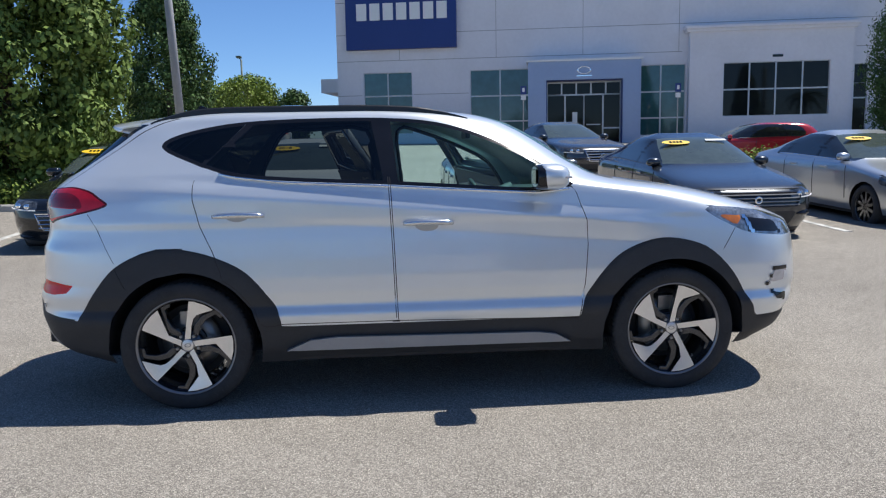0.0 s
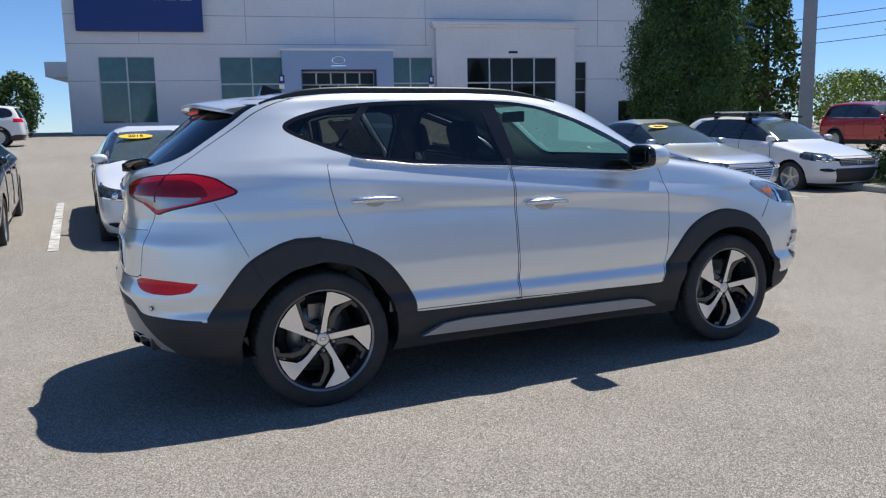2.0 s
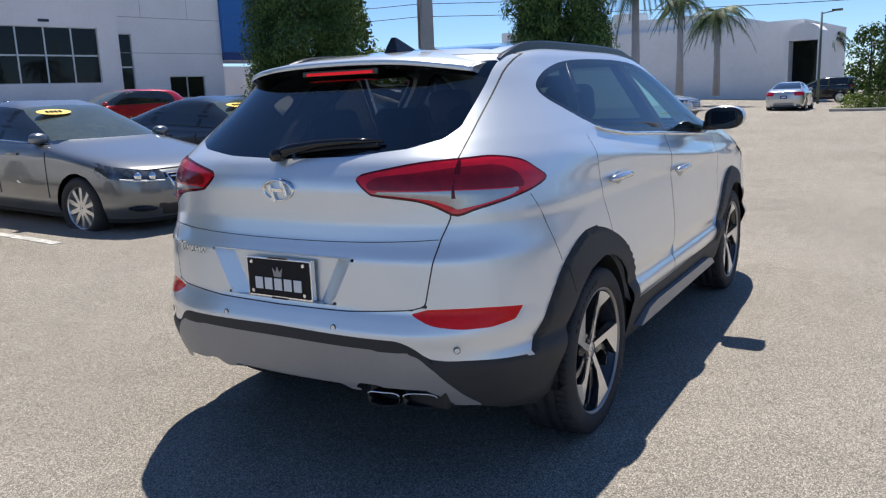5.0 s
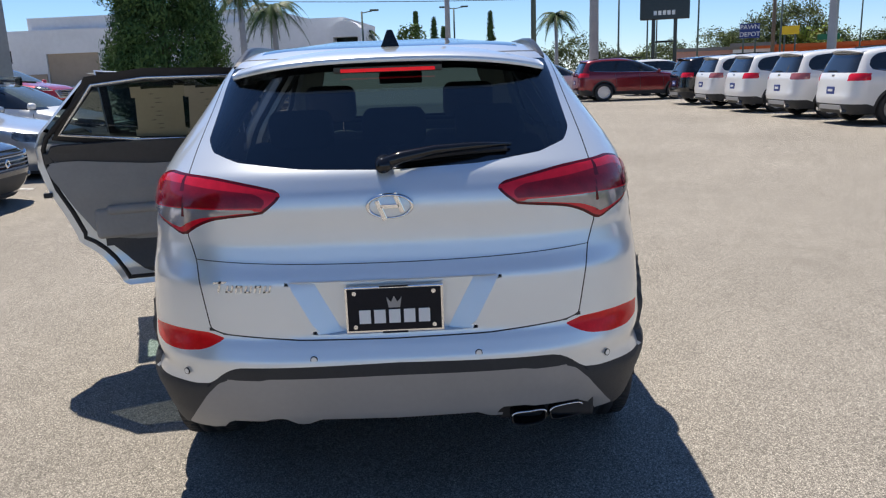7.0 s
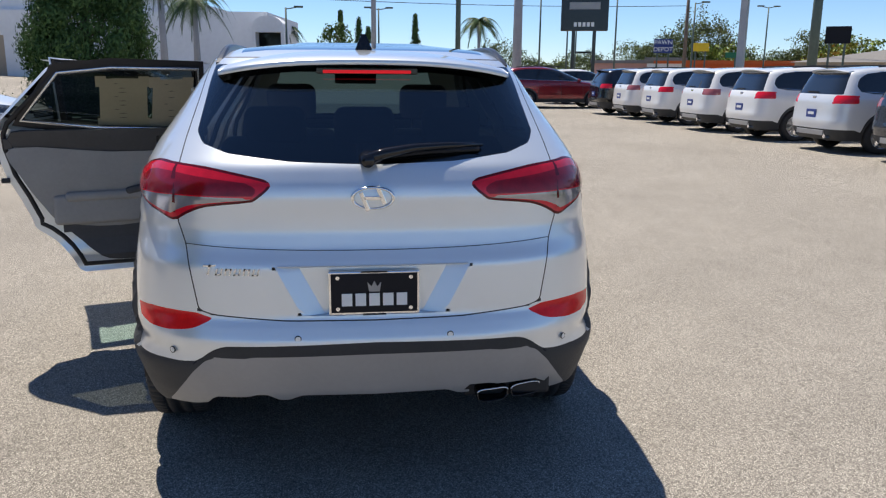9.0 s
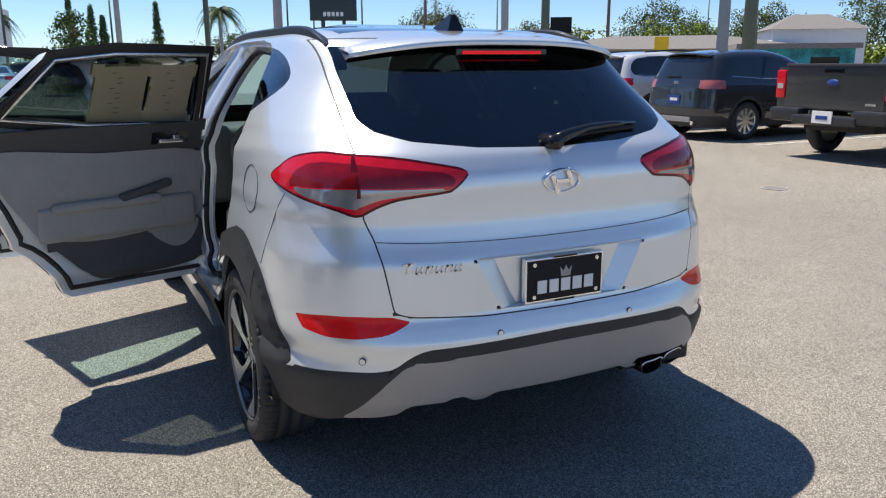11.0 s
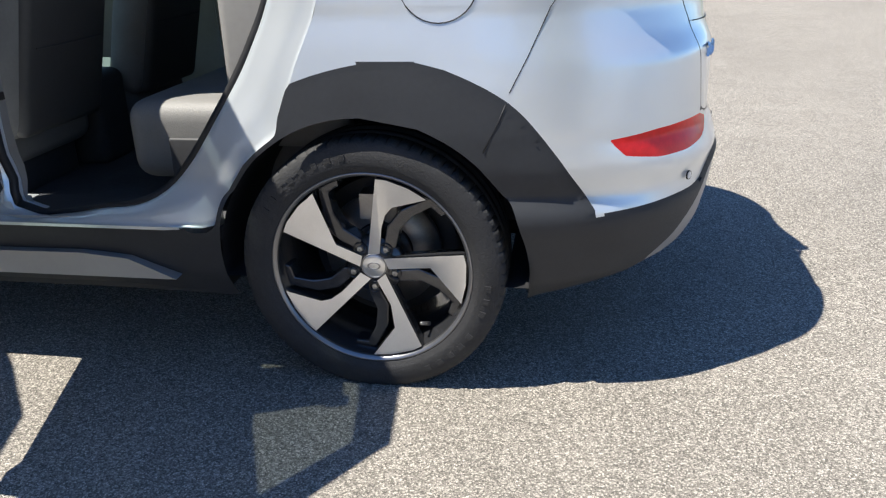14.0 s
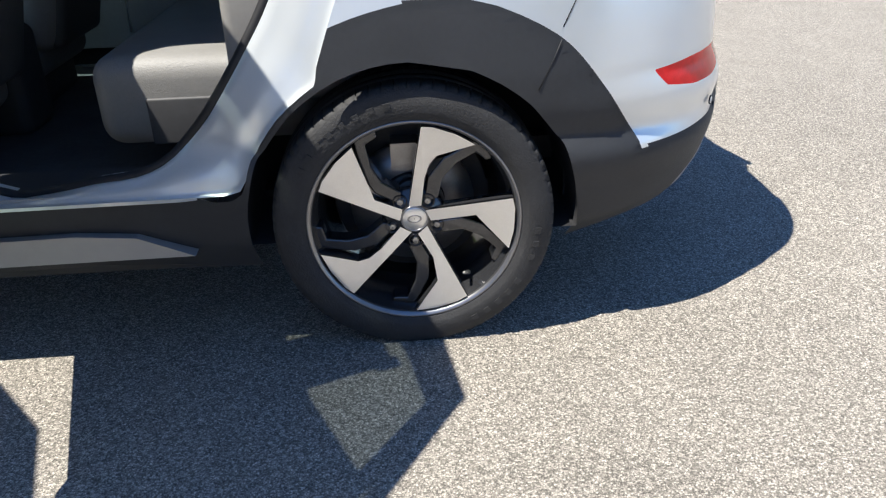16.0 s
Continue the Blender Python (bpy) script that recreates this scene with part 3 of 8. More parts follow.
def tree(name, label, x, y, height, radius, foliage, seed, low=0.6, shape="cone", clumps=420, per=16, leaf=0.16, base=None, tuft=0.0, droop=0.3, aspect=0.45):
    """A tapered trunk with limbs and a crown of separate leaf blades."""
    rng = np.random.default_rng(seed)
    t = thing(name, label, "tree", pose(x, y, rise(y) if base is None else base))
    bm = bmesh.new()
    tr = 0.03 * height ** 0.9 * 0.7 + 0.03
    lean = rng.normal(size=2) * 0.02 * height
    tube(bm, [(0, 0, -0.1), (lean[0] * 0.3, lean[1] * 0.3, height * 0.4), (lean[0], lean[1], height * 0.92)], [tr * 1.2, tr * 0.8, tr * 0.15], 8)
    part("trunk", bm, M["bark"], t, smooth=True)
    for k in range(12):
        h = rng.uniform(low, height * 0.8)
        a = rng.uniform(0, math.tau)
        r = radius * rng.uniform(0.5, 0.8) * (1 - 0.6 * h / height)
        bm = tube(bmesh.new(), [(0, 0, h * 0.8), (r * 0.5 * math.cos(a), r * 0.5 * math.sin(a), h * 0.95), (r * math.cos(a), r * math.sin(a), h * 1.1)], [tr * 0.35, tr * 0.22, tr * 0.06], 5)
        part("limb", bm, M["bark"], t, smooth=True)
    h = rng.uniform(0, 1, clumps)
    if shape == "cone":
        env = np.where(h < 0.25, 0.75 + h, 1.0 - np.clip((h - 0.25) / 0.75, 0, 1) ** 1.7 * 0.9)
    elif shape == "spire":
        env = np.clip(np.minimum(0.5 + h * 4, 1.0 - h ** 1.3 * 0.96), 0.03, 1)
    else:
        env = np.sqrt(np.clip(1 - (2 * h - 1) ** 2, 0.02, 1))
    ang = rng.uniform(0, math.tau, clumps)
    lump = 0.90 + 0.07 * np.sin(ang * 3 + h * 9 + seed) + 0.08 * np.sin(ang * 7 - h * 25) + 0.05 * np.sin(ang * 13 + h * 40)
    rad = radius * env * lump * rng.uniform(0.12, 1.0, clumps) ** 0.33
    cs = np.stack([rad * np.cos(ang) + lean[0] * h, rad * np.sin(ang) + lean[1] * h, low + h * (height - low)], 1)
    v, f = leaves(rng, cs, np.full(clumps, leaf), per, np.full(clumps, tuft or radius * 0.25), droop=droop, aspect=aspect)
    raw("crown", v, f, M[foliage], t)
    return t


def palm(x, y, height, seed, base=0.0, frond=2.2):
    rng = np.random.default_rng(seed)
    t = thing("palm_tree", "tall palm with a grey trunk and feathery green fronds", "palm tree", pose(x, y, base), group="palms")
    bm = bmesh.new()
    tube(bm, [(0, 0, -0.2), (0.05, 0, height * 0.5), (0.1, 0.05, height)], [0.24, 0.17, 0.14], 10)
    part("trunk", bm, M["pole"], t, smooth=True)
    vs, fs = [], []
    for k in range(26):
        a = k * 2.399 + rng.uniform(-0.2, 0.2)
        up = rng.uniform(-0.3, 1.0)
        L = frond * rng.uniform(0.85, 1.15)
        pts = []
        for i in range(27):
            s = i / 26
            r = L * s * (1 - 0.15 * s)
            pts.append(np.array([0.1 + r * math.cos(a), 0.05 + r * math.sin(a), height + L * (up * s * 0.8 - (0.75 + 0.35 * up) * s * s)]))
        side = np.array([-math.sin(a), math.cos(a), 0])
        for i in range(1, 27):
            for sgn in (-1, 1):
                w = 0.42 * math.sin(math.pi * min(0.95, 0.15 + i / 27)) * frond / 2.2
                tip = pts[i] + side * sgn * w + np.array([0, 0, -0.5 * w]) + (pts[i] - pts[i - 1]) * 2.4
                b0 = len(vs)
                vs += [pts[i - 1], pts[i - 1] + (pts[i] - pts[i - 1]) * 1.0, tip]
                fs.append((b0, b0 + 1, b0 + 2))
    raw("fronds", vs, fs, M["leaf_palm"], t)


def shrubs(name, label, x0, x1, y0, y1, height, foliage, seed, clumps=160, per=14, leaf=0.10, base=None, aspect=0.4):
    """A low irregular planting."""
    rng = np.random.default_rng(seed)
    xs, ys = rng.uniform(x0, x1, clumps), rng.uniform(y0, y1, clumps)
    h = height * (0.65 + 0.35 * np.sin(xs * 2.1 + seed) * np.cos(ys * 1.7)) * np.sqrt(rng.uniform(0.1, 1, clumps))
    g = np.array([rise(q) for q in ys]) if base is None else base
    v, f = leaves(rng, np.stack([xs, ys, g + h], 1), np.full(clumps, leaf), per, np.full(clumps, 0.35), droop=-0.3, aspect=aspect)
    ob = raw(name, v, f, M[foliage])
    return tagged(ob, label, "shrubs", kind="stuff")


tree("conifer_tree", "dense dark green conifer behind the parked cars", 14.6, 13.0, 8.6, 1.65, "conifer", 1, low=0.6, clumps=600, per=230, leaf=0.075, tuft=0.46, droop=-0.6, aspect=0.24)
tree("conifer_tree", "bushy dark green conifer on a kerbed island", 15.2, 5.6, 5.6, 1.38, "conifer", 2, low=0.5, clumps=500, per=210, leaf=0.07, tuft=0.36, droop=-0.6, aspect=0.24)
tree("conifer_tree", "broad dark green conifer beside the car row", -6.9, 12.7, 9.4, 2.45, "conifer_sunlit", 3, low=0.3, clumps=560, per=180, leaf=0.115, tuft=0.55, droop=-0.4, aspect=0.36)
tree("magnolia_tree", "tall glossy magnolia tree by the showroom", -8.7, 33.8, 9.0, 2.15, "leaf_dark", 4, low=0.5, clumps=420, per=90, leaf=0.12, tuft=0.5, aspect=0.4)
tree("broadleaf_tree", "airy light green tree beyond the lot", -7.0, 46.0, 4.2, 2.3, "leaf_light", 5, low=1.2, shape="round", clumps=420, per=22, leaf=0.13, tuft=0.5)
tree("broadleaf_tree", "dark round tree beyond the lot", -4.0, 44.0, 3.3, 1.2, "leaf_dark", 6, low=0.2, shape="round", clumps=300, per=22, leaf=0.12, tuft=0.35)
tree("broadleaf_tree", "light green tree beyond the lot", -9.5, 56.0, 4.2, 3.0, "leaf_light", 7, low=1.0, shape="round", clumps=420, per=22, leaf=0.16, tuft=0.5)
tree("broadleaf_tree", "magnolia behind the roof-racked hatchback", 24.1, 19.0, 7.2, 1.45, "leaf", 8, low=0.6, clumps=420, per=24, leaf=0.13, tuft=0.28)
for k, (x, y, h, r) in enumerate(((40, 27, 3.6, 2.6), (46, 33, 4.2, 3.2), (52, 31, 3.8, 3.0), (36, 33, 4.0, 2.8))):
    tree("broadleaf_tree", "light green street tree in spring leaf", x, y, h, r, "leaf_light", 20 + k, low=0.6, shape="round", clumps=230, per=22, leaf=0.13, tuft=0.50, base=0.6)
for k, (x, y, h) in enumerate(((51.7, -0.2, 5.4), (51.9, -2.0, 4.4), (51.5, -5.23, 5.2), (51.9, -1.3, 5.0))):
    tree("cypress_tree", "slender dark green cypress", x, y, h, 0.62, "leaf_dark", 30 + k, low=0.1, shape="spire", clumps=420, per=20, leaf=0.09, base=0.0, tuft=0.16, droop=-0.8, aspect=0.25)
tree("broadleaf_tree", "small open tree in a planted island", 40.9, 0.1, 3.9, 1.15, "leaf", 35, low=0.9, shape="round", clumps=170, per=16, leaf=0.11, base=0.0, tuft=0.32)
palm(46.0, 8.4, 4.6, 41, 1.0, 2.5)
palm(29.5, 8.15, 5.6, 47, 0.2, 2.4)
palm(40.7, 9.2, 5.3, 42, 0.6, 1.9)
palm(72.0, 5.1, 5.4, 43, 0.0, 2.6)
palm(75.5, -13.8, 6.4, 44, 0.0, 2.8)
palm(17.5, -34.0, 5.2, 45, 0.0, 2.4)
palm(12.5, -33.0, 5.6, 46, 0.0, 2.4)
shrubs("island_shrubs", "mixed green shrubs in a kerbed island", 38.6, 41.5, -4.4, 1.2, 0.85, "leaf_light", 50, 420, 16, 0.08, base=0.0)
shrubs("island_shrubs", "tall palmetto shrubs in a kerbed island", 39.3, 42.0, -4.3, -2.1, 2.2, "leaf", 51, 90, 26, 0.55, base=0.0, aspect=0.06)
shrubs("low_hedge", "dark low hedge under the conifer", 13.3, 17.3, 4.6, 8.0, 0.6, "leaf_dark", 52, 900, 16, 0.05, base=0.12)
shrubs("flowering_shrubs", "yellow-green flowering shrubs beside the car row", 9.5, 13.0, 15.0, 16.5, 0.6, "leaf_light", 53, 400, 16, 0.07)
shrubs("flowering_shrubs", "yellow-green flowering shrubs beside the car row", -8.5, -4.6, 10.6, 12.0, 0.75, "leaf_light", 54, 500, 16, 0.06)
shrubs("kerb_shrubs", "yellow flowering shrubs along the street kerb", -4.0, 10.0, -16.8, -14.6, 0.75, "leaf_light", 55, 1200, 16, 0.06)
shrubs("kerb_shrubs", "tall green shrubs along the street kerb", 1.0, 7.5, -18.5, -17.2, 2.4, "leaf", 56, 600, 18, 0.08)
ribbon("kerb", (12.4, 3.7), (18.5, 3.7), 0.16, 0.13, M["concrete"], "concrete kerb round the conifer island", "kerb")
ribbon("kerb", (12.4, 3.78), (12.4, 9.0), 0.16, 0.13, M["concrete"], "concrete kerb round the conifer island", "kerb")
ribbon("island_bed", (12.5, 6.4), (18.4, 6.4), 5.2, 0.10, M["grass"], "planted soil bed inside the kerb", "planting bed")
ribbon("kerb", (-20, -14.2), (36, -14.2), 0.18, 0.13, M["concrete"], "concrete kerb along the street", "kerb")
ribbon("verge", (-20, -17.2), (36, -17.2), 5.8, 0.11, M["grass"], "dry grass verge along the street", "grass")
ribbon("kerb", (38.2, 1.6), (38.2, -4.9), 0.18, 0.14, M["concrete"], "concrete kerb of a planted island", "kerb")
ribbon("island_bed", (40.4, 1.6), (40.4, -4.9), 4.2, 0.11, M["grass"], "planted soil bed inside the kerb", "planting bed")
ribbon("kerb", (-12, 10.4), (-4.6, 10.4), 0.16, 0.13, M["concrete"], "concrete kerb beside the car row", "kerb")


def treeline(name, label, x0, y0, x1, y1, height, foliage, seed, clumps=700, base=0.0, leaf=0.26):
    rng = np.random.default_rng(seed)
    k = rng.uniform(0, 1, clumps)
    L = math.hypot(x1 - x0, y1 - y0)
    top = height * (0.62 + 0.22 * np.sin(k * L * 0.45 + seed) + 0.16 * np.sin(k * L * 0.17 + 2 * seed))
    top = top * (1 + 0.10 * np.sin(k * L * 1.9 + seed) + 0.06 * np.sin(k * L * 4.3))
    h = top * rng.uniform(0.02, 1, clumps) ** 0.6
    v, f = leaves(rng, np.stack([x0 + (x1 - x0) * k + rng.normal(size=clumps), y0 + (y1 - y0) * k + rng.normal(size=clumps), base + h], 1), np.full(clumps, leaf), 22, np.full(clumps, 0.75), aspect=0.5)
    tagged(raw(name, v, f, M[foliage]), label, "trees", kind="stuff")


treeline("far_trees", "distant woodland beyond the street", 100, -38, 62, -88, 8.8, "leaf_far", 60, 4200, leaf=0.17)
treeline("far_trees", "sunlit light green trees beyond the street", 96, -42, 50, -84, 6.5, "leaf_light", 61, 1100)
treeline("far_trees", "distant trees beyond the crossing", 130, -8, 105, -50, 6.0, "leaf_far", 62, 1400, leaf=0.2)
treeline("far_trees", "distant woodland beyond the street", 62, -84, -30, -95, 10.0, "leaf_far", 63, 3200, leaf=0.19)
treeline("far_trees", "low trees behind the lot", -13, 60, -25, 54, 6.0, "leaf_light", 64, 600, base=1.2)
treeline("far_trees", "low trees behind the white building", 90, 60, 120, -5, 5.0, "leaf", 65, 900)


# ---- street furniture ----
def pole(name, label, x, y, height, r0, r1, material, base=0.0, arms=0, square=False, lean=0.0, cross=False):
    p = thing(name, label, "pole", pose(x, y, base))
    bm = bmesh.new()
    tube(bm, [(0, 0, -0.2), (lean, 0, height)], [r0, r1], 4 if square else 12)
    part("shaft", bm, M[material], p, smooth=not square)
    for k in range(arms):
        s = 1 if k % 2 else -1
        part("arm", tube(bmesh.new(), [(lean, 0, height - 0.1), (lean, s * 0.9, height + 0.05)], 0.04, 6), M["pole_green"], p)
        part("lamp_head", boxes((lean - 0.16, lean + 0.16, s * 0.85 - 0.3, s * 0.85 + 0.3, height, height + 0.12), bevel=0.03), M["pole_green"], p)
    if cross:
        part("crossarm", boxes((-0.06, 0.06, -1.1, 1.1, height - 0.8, height - 0.68)), M["wood_pole"], p)
        for s in (-1.0, -0.5, 0.5, 1.0):
            part("insulator", tube(bmesh.new(), [(0, s, height - 0.68), (0, s, height - 0.5)], 0.05, 8), M["concrete"], p)
    return p


pole("light_pole", "pale square concrete light pole", 14.9, 9.1, 10, 0.22, 0.17, "pole", 0.25, square=True)
pole("light_pole", "pale grey light pole behind the conifers", -4.5, 18.3, 9, 0.13, 0.10, "pole", 0.6, lean=-0.4)
pole("light_pole", "pale concrete light pole behind the red suv", 33.9, -8.3, 9, 0.24, 0.17, "pole")
pole("light_pole", "pale concrete light pole in the planted island", 37.2, -1.7, 9, 0.14, 0.11, "pole")
pole("light_pole", "thick pale square concrete pole", 14.6, -16.3, 9, 0.24, 0.20, "pole", square=True)
pole("light_pole", "pale concrete light pole behind the suv row", 21.3, -12.9, 9, 0.16, 0.13, "pole", square=True)
pole("utility_pole", "dark green steel street pole", 45.4, -30.5, 12, 0.32, 0.26, "pole_green")
pole("utility_pole", "dark green steel street pole", 27.7, -31.4, 12, 0.36, 0.30, "pole_green")
pole("utility_pole", "slim grey street pole", 46.2, -7.3, 12, 0.17, 0.14, "pole_green")
pole("utility_pole", "wooden utility pole with a crossarm", 47.6, 30.0, 9.5, 0.17, 0.12, "wood_pole", cross=True)
pole("utility_pole", "wooden utility pole with a crossarm", 66, -52, 13, 0.2, 0.14, "wood_pole", cross=True)
pole("utility_pole", "wooden utility pole with a crossarm", 47, -53, 13, 0.2, 0.14, "wood_pole", cross=True, lean=0.8)
pole("utility_pole", "wooden utility pole with a crossarm", 75, -35, 12, 0.2, 0.14, "wood_pole", cross=True)
for k, (x, y, h) in enumerate(((52, 3.5, 5.6), (62, -3.2, 6.4), (66, -20, 7), (60, -16, 8), (62, -23, 8), (70, -22, 6.5), (58, -28, 7), (72, -42, 8), (62, -62, 8), (-7.8, 49, 6.0))):
    pole("street_lamp", "thin street lamp with a flat head", x, y, h, 0.09, 0.06, "pole_green", 0.0 if y < 30 else 1.4, arms=2 if k % 3 == 1 else 1)


def cable(name, p, q, sag=1.0):
    pts = [Vector(p).lerp(Vector(q), k / 12) - Vector((0, 0, sag * 4 * (k / 12) * (1 - k / 12))) for k in range(13)]
    tagged(part(name, tube(bmesh.new(), pts, 0.025, 5), M["cable"], smooth=True), "thin black overhead cable", "cable", kind="structure")


for dz in (0.0, 0.9, 1.7):
    cable("overhead_cable", (47.6, 30.0, 7.2 + dz), (68, -32, 7.6 + dz), 0.8)
    cable("overhead_cable", (75, -35, 9.4 + dz), (45.4, -56, 9.4 + dz), 0.9)
    cable("overhead_cable", (30, 58, 7.4 + dz), (47.6, 30.0, 7.2 + dz), 0.6)
    cable("overhead_cable", (45.4, -56, 9.2 + dz), (5, -60, 8.4 + dz), 0.9)


# ---- buildings across the street ----
def white_building():
    b = thing("white_commercial_building", "long white flat-roofed commercial building", "building", pose(61, 6, 0, 0, 0, 83) @ Matrix.Diagonal((1, -1, 1, 1)), kind="structure")
    bm = bmesh.new()
    wall_boxes(bm, -0.5, 34, 0, 5.9, 0, 0.4, [(20, 24.5, 0, 4.0), (27.5, 28.9, 3.3, 4.4)])
    box(bm, 6, 26, 0.42, 14, 5.9, 6.9)
    box(bm, -0.5, -0.1, 0.4, 14, 0, 5.9)
    box(bm, 33.6, 34, 0.4, 14, 0, 5.9)
    part("wall", bm, M["white_wall"], b)
    part("roof", boxes((-0.1, 33.6, 0.4, 14, 5.5, 5.8)), M["roof_grey"], b)
    part("shutter", boxes((20, 24.5, 0.15, 0.2, 0, 4.0)), M["tan"], b, "tan roller shutter")
    shop_window(b, 27.5, 28.9, 3.3, 4.4, 0.1, 2, (0, 1), M["window_dark"])
    part("lower_wall", boxes((24.6, 33, -0.12, -0.01, 0, 2.4)), M["tan"], b)
    arch = [(-2.2, 0), (-2.2, 4.6)] + [(-1.0 + 1.2 * math.cos(a), 4.6 + 0.9 * math.sin(a)) for a in np.linspace(math.pi, 0, 9)] + [(0.2, 0), (-0.05, 0), (-0.05, 4.3), (-1.95, 4.3), (-1.95, 0)]
    part("entrance_arch", prism(bmesh.new(), arch, -2.2, -0.02), M["white_wall"], b, "white arched entrance")
    part("entrance_glass", boxes((-1.95, -0.05, -1.0, -0.95, 0, 4.3)), M["window_dark"], b)
    part("rooftop_unit", boxes((14, 16.5, 4, 6, 6.9, 7.9), bevel=0.05), M["frame"], b)


M["white_wall"] = mat("white_painted_wall", (0.80, 0.81, 0.82), 0.8, var=0.05, scale=0.3)
M["tan"] = mat("tan_wall", (0.40, 0.33, 0.25), 0.8, var=0.06, scale=0.4)
white_building()


def pylon():
    s = thing("pylon_sign", "black dealership pylon sign on two posts with white block shapes", "sign", pose(54.1, -17.8, 0, 0, 0, -108))
    for u in (-0.75, 0.75):
        part("post", boxes((u - 0.13, u + 0.13, -0.13, 0.13, -0.2, 4.6), bevel=0.02), M["gloss_black"], s)
    part("brace", boxes((-0.6, 0.6, -0.08, 0.08, 2.9, 3.05)), M["gloss_black"], s)
    part("panel", boxes((-1.7, 1.7, -0.25, 0.25, 4.5, 7.6), bevel=0.05), M["gloss_black"], s)
    for side in (-1, 1):
        for k in range(5):
            u = -0.75 + k * 0.31
            part("block_shape", boxes((u, u + 0.22, side * 0.262 - 0.008, side * 0.262 + 0.008, 4.8, 5.1)), M["white"], s)
        part("emblem_shape", boxes((-1.1, 1.1, side * 0.262 - 0.008, side * 0.262 + 0.008, 6.0, 6.5), bevel=0.004), M["trim_grey"], s)


pylon()


def board_sign(name, label, x, y, z0, z1, w, material, yaw, words=(), posts=2, ink="white"):
    s = thing(name, label, "sign", pose(x, y, 0, 0, 0, yaw))
    part("panel", boxes((-w / 2, w / 2, -0.12, 0.12, z0, z1), bevel=0.02), M[material], s)
    for k in range(posts):
        u = 0 if posts == 1 else (-w * 0.3 + k * w * 0.6)
        part("post", boxes((u - 0.08, u + 0.08, -0.08, 0.08, -0.2, z0)), M["pole_green"], s)
    for k, word in enumerate(words):
        cu = bpy.data.curves.new("word", "FONT")
        cu.body, cu.size, cu.align_x, cu.align_y, cu.extrude = word, (z1 - z0) / (len(words) * 1.15), "CENTER", "CENTER", 0.01
        ob = new("word", cu)
        deps = bpy.context.evaluated_depsgraph_get()
        me = bpy.data.meshes.new_from_object(ob.evaluated_get(deps))
        bpy.data.objects.remove(ob)
        me.materials.clear()
        me.materials.append(M[ink])
        lo = new("word", me)
        lo.parent = s
        lo.matrix_basis = pose(0, -0.14, z1 - (k + 0.5) * (z1 - z0) / len(words), 90, 0, 0)
    return s


board_sign("shop_sign", "blue roadside board with white letters", 71.0, -31.0, 3.45, 4.75, 1.75, "sign_blue", -112, ("PAWN", "DEPOT"))
board_sign("shop_sign", "blank yellow roadside board on two posts", 74.2, -36.3, 3.75, 4.55, 1.6, "yellow", -115)
board_sign("street_sign", "small green street name board", 67.8, -36.8, 3.0, 3.5, 1.8, "green", -118, posts=1) if "green" in M else None
board_sign("shop_sign", "small yellow notice board", 42.0, -38.2, 2.0, 3.2, 1.0, "yellow", -132)
board_sign("shop_sign", "dark multi-panel roadside board", 54.9, -38.4, 3.9, 5.2, 1.8, "plate", -122)


def low_shop(name, label, x, y, yaw, w, h, material, roof="roof_grey", gable=0.0, dep=8.0):
    b = thing(name, label, "building", pose(x, y, 0, 0, 0, yaw))
    bm = bmesh.new()
    n = max(2, int(w / 4))
    op = [(-w / 2 + (k + 0.25) * w / n, -w / 2 + (k + 0.75) * w / n, 0.9, min(2.2, h * 0.75)) for k in range(n)]
    wall_boxes(bm, -w / 2, w / 2, 0, h, 0, 0.3, op)
    box(bm, -w / 2, -w / 2 + 0.3, 0.3, dep, 0, h)
    box(bm, w / 2 - 0.3, w / 2, 0.3, dep, 0, h)
    part("wall", bm, M[material], b)
    for o in op:
        part("window", boxes((o[0], o[1], 0.12, 0.16, o[2], o[3])), M["window_dark"], b)
    if gable:
        bm = bmesh.new()
        vs = [bm.verts.new(p) for p in ((-w / 2 - 0.4, -0.4, h), (w / 2 + 0.4, -0.4, h), (w / 2 + 0.4, dep + 0.4, h), (-w / 2 - 0.4, dep + 0.4, h), (-w / 2 + w * 0.3, dep / 2, h + gable), (w / 2 - w * 0.3, dep / 2, h + gable))]
        for f in ((0, 1, 5, 4), (1, 2, 5), (2, 3, 4, 5), (3, 0, 4), (3, 2, 1, 0)):
            bm.faces.new([vs[i] for i in f])
        part("roof", bm, M[roof], b)
    else:
        part("roof", boxes((-w / 2 - 0.3, w / 2 + 0.3, -0.6, dep, h, h + 0.35)), M[roof], b)


low_shop("orange_shop", "low shop with an orange fascia across the street", 78, -44, -118, 20, 2.6, "orange", "orange")
low_shop("pink_shop", "small pink shop across the street", 84, -32, -112, 7, 2.6, "pink")
low_shop("white_shop", "small white shop across the street", 82, -36, -112, 4, 2.9, "white_wall")
low_shop("long_shop", "long low grey-roofed shop across the street", 55, -50, -132, 26, 2.6, "tan", gable=1.3)
low_shop("white_house", "white house with a grey hip roof", 48.5, -62.5, -128, 8, 4.3, "white_wall", gable=1.5)
low_shop("mural_building", "low building with a colourful teal mural", 36.5, -45.5, -130, 7.5, 2.3, "mural")


# ---- parked vehicles ----
def spin(k, n):
    return Matrix.Rotation(math.tau * k / n, 4, "Y")


WHEELS = {}


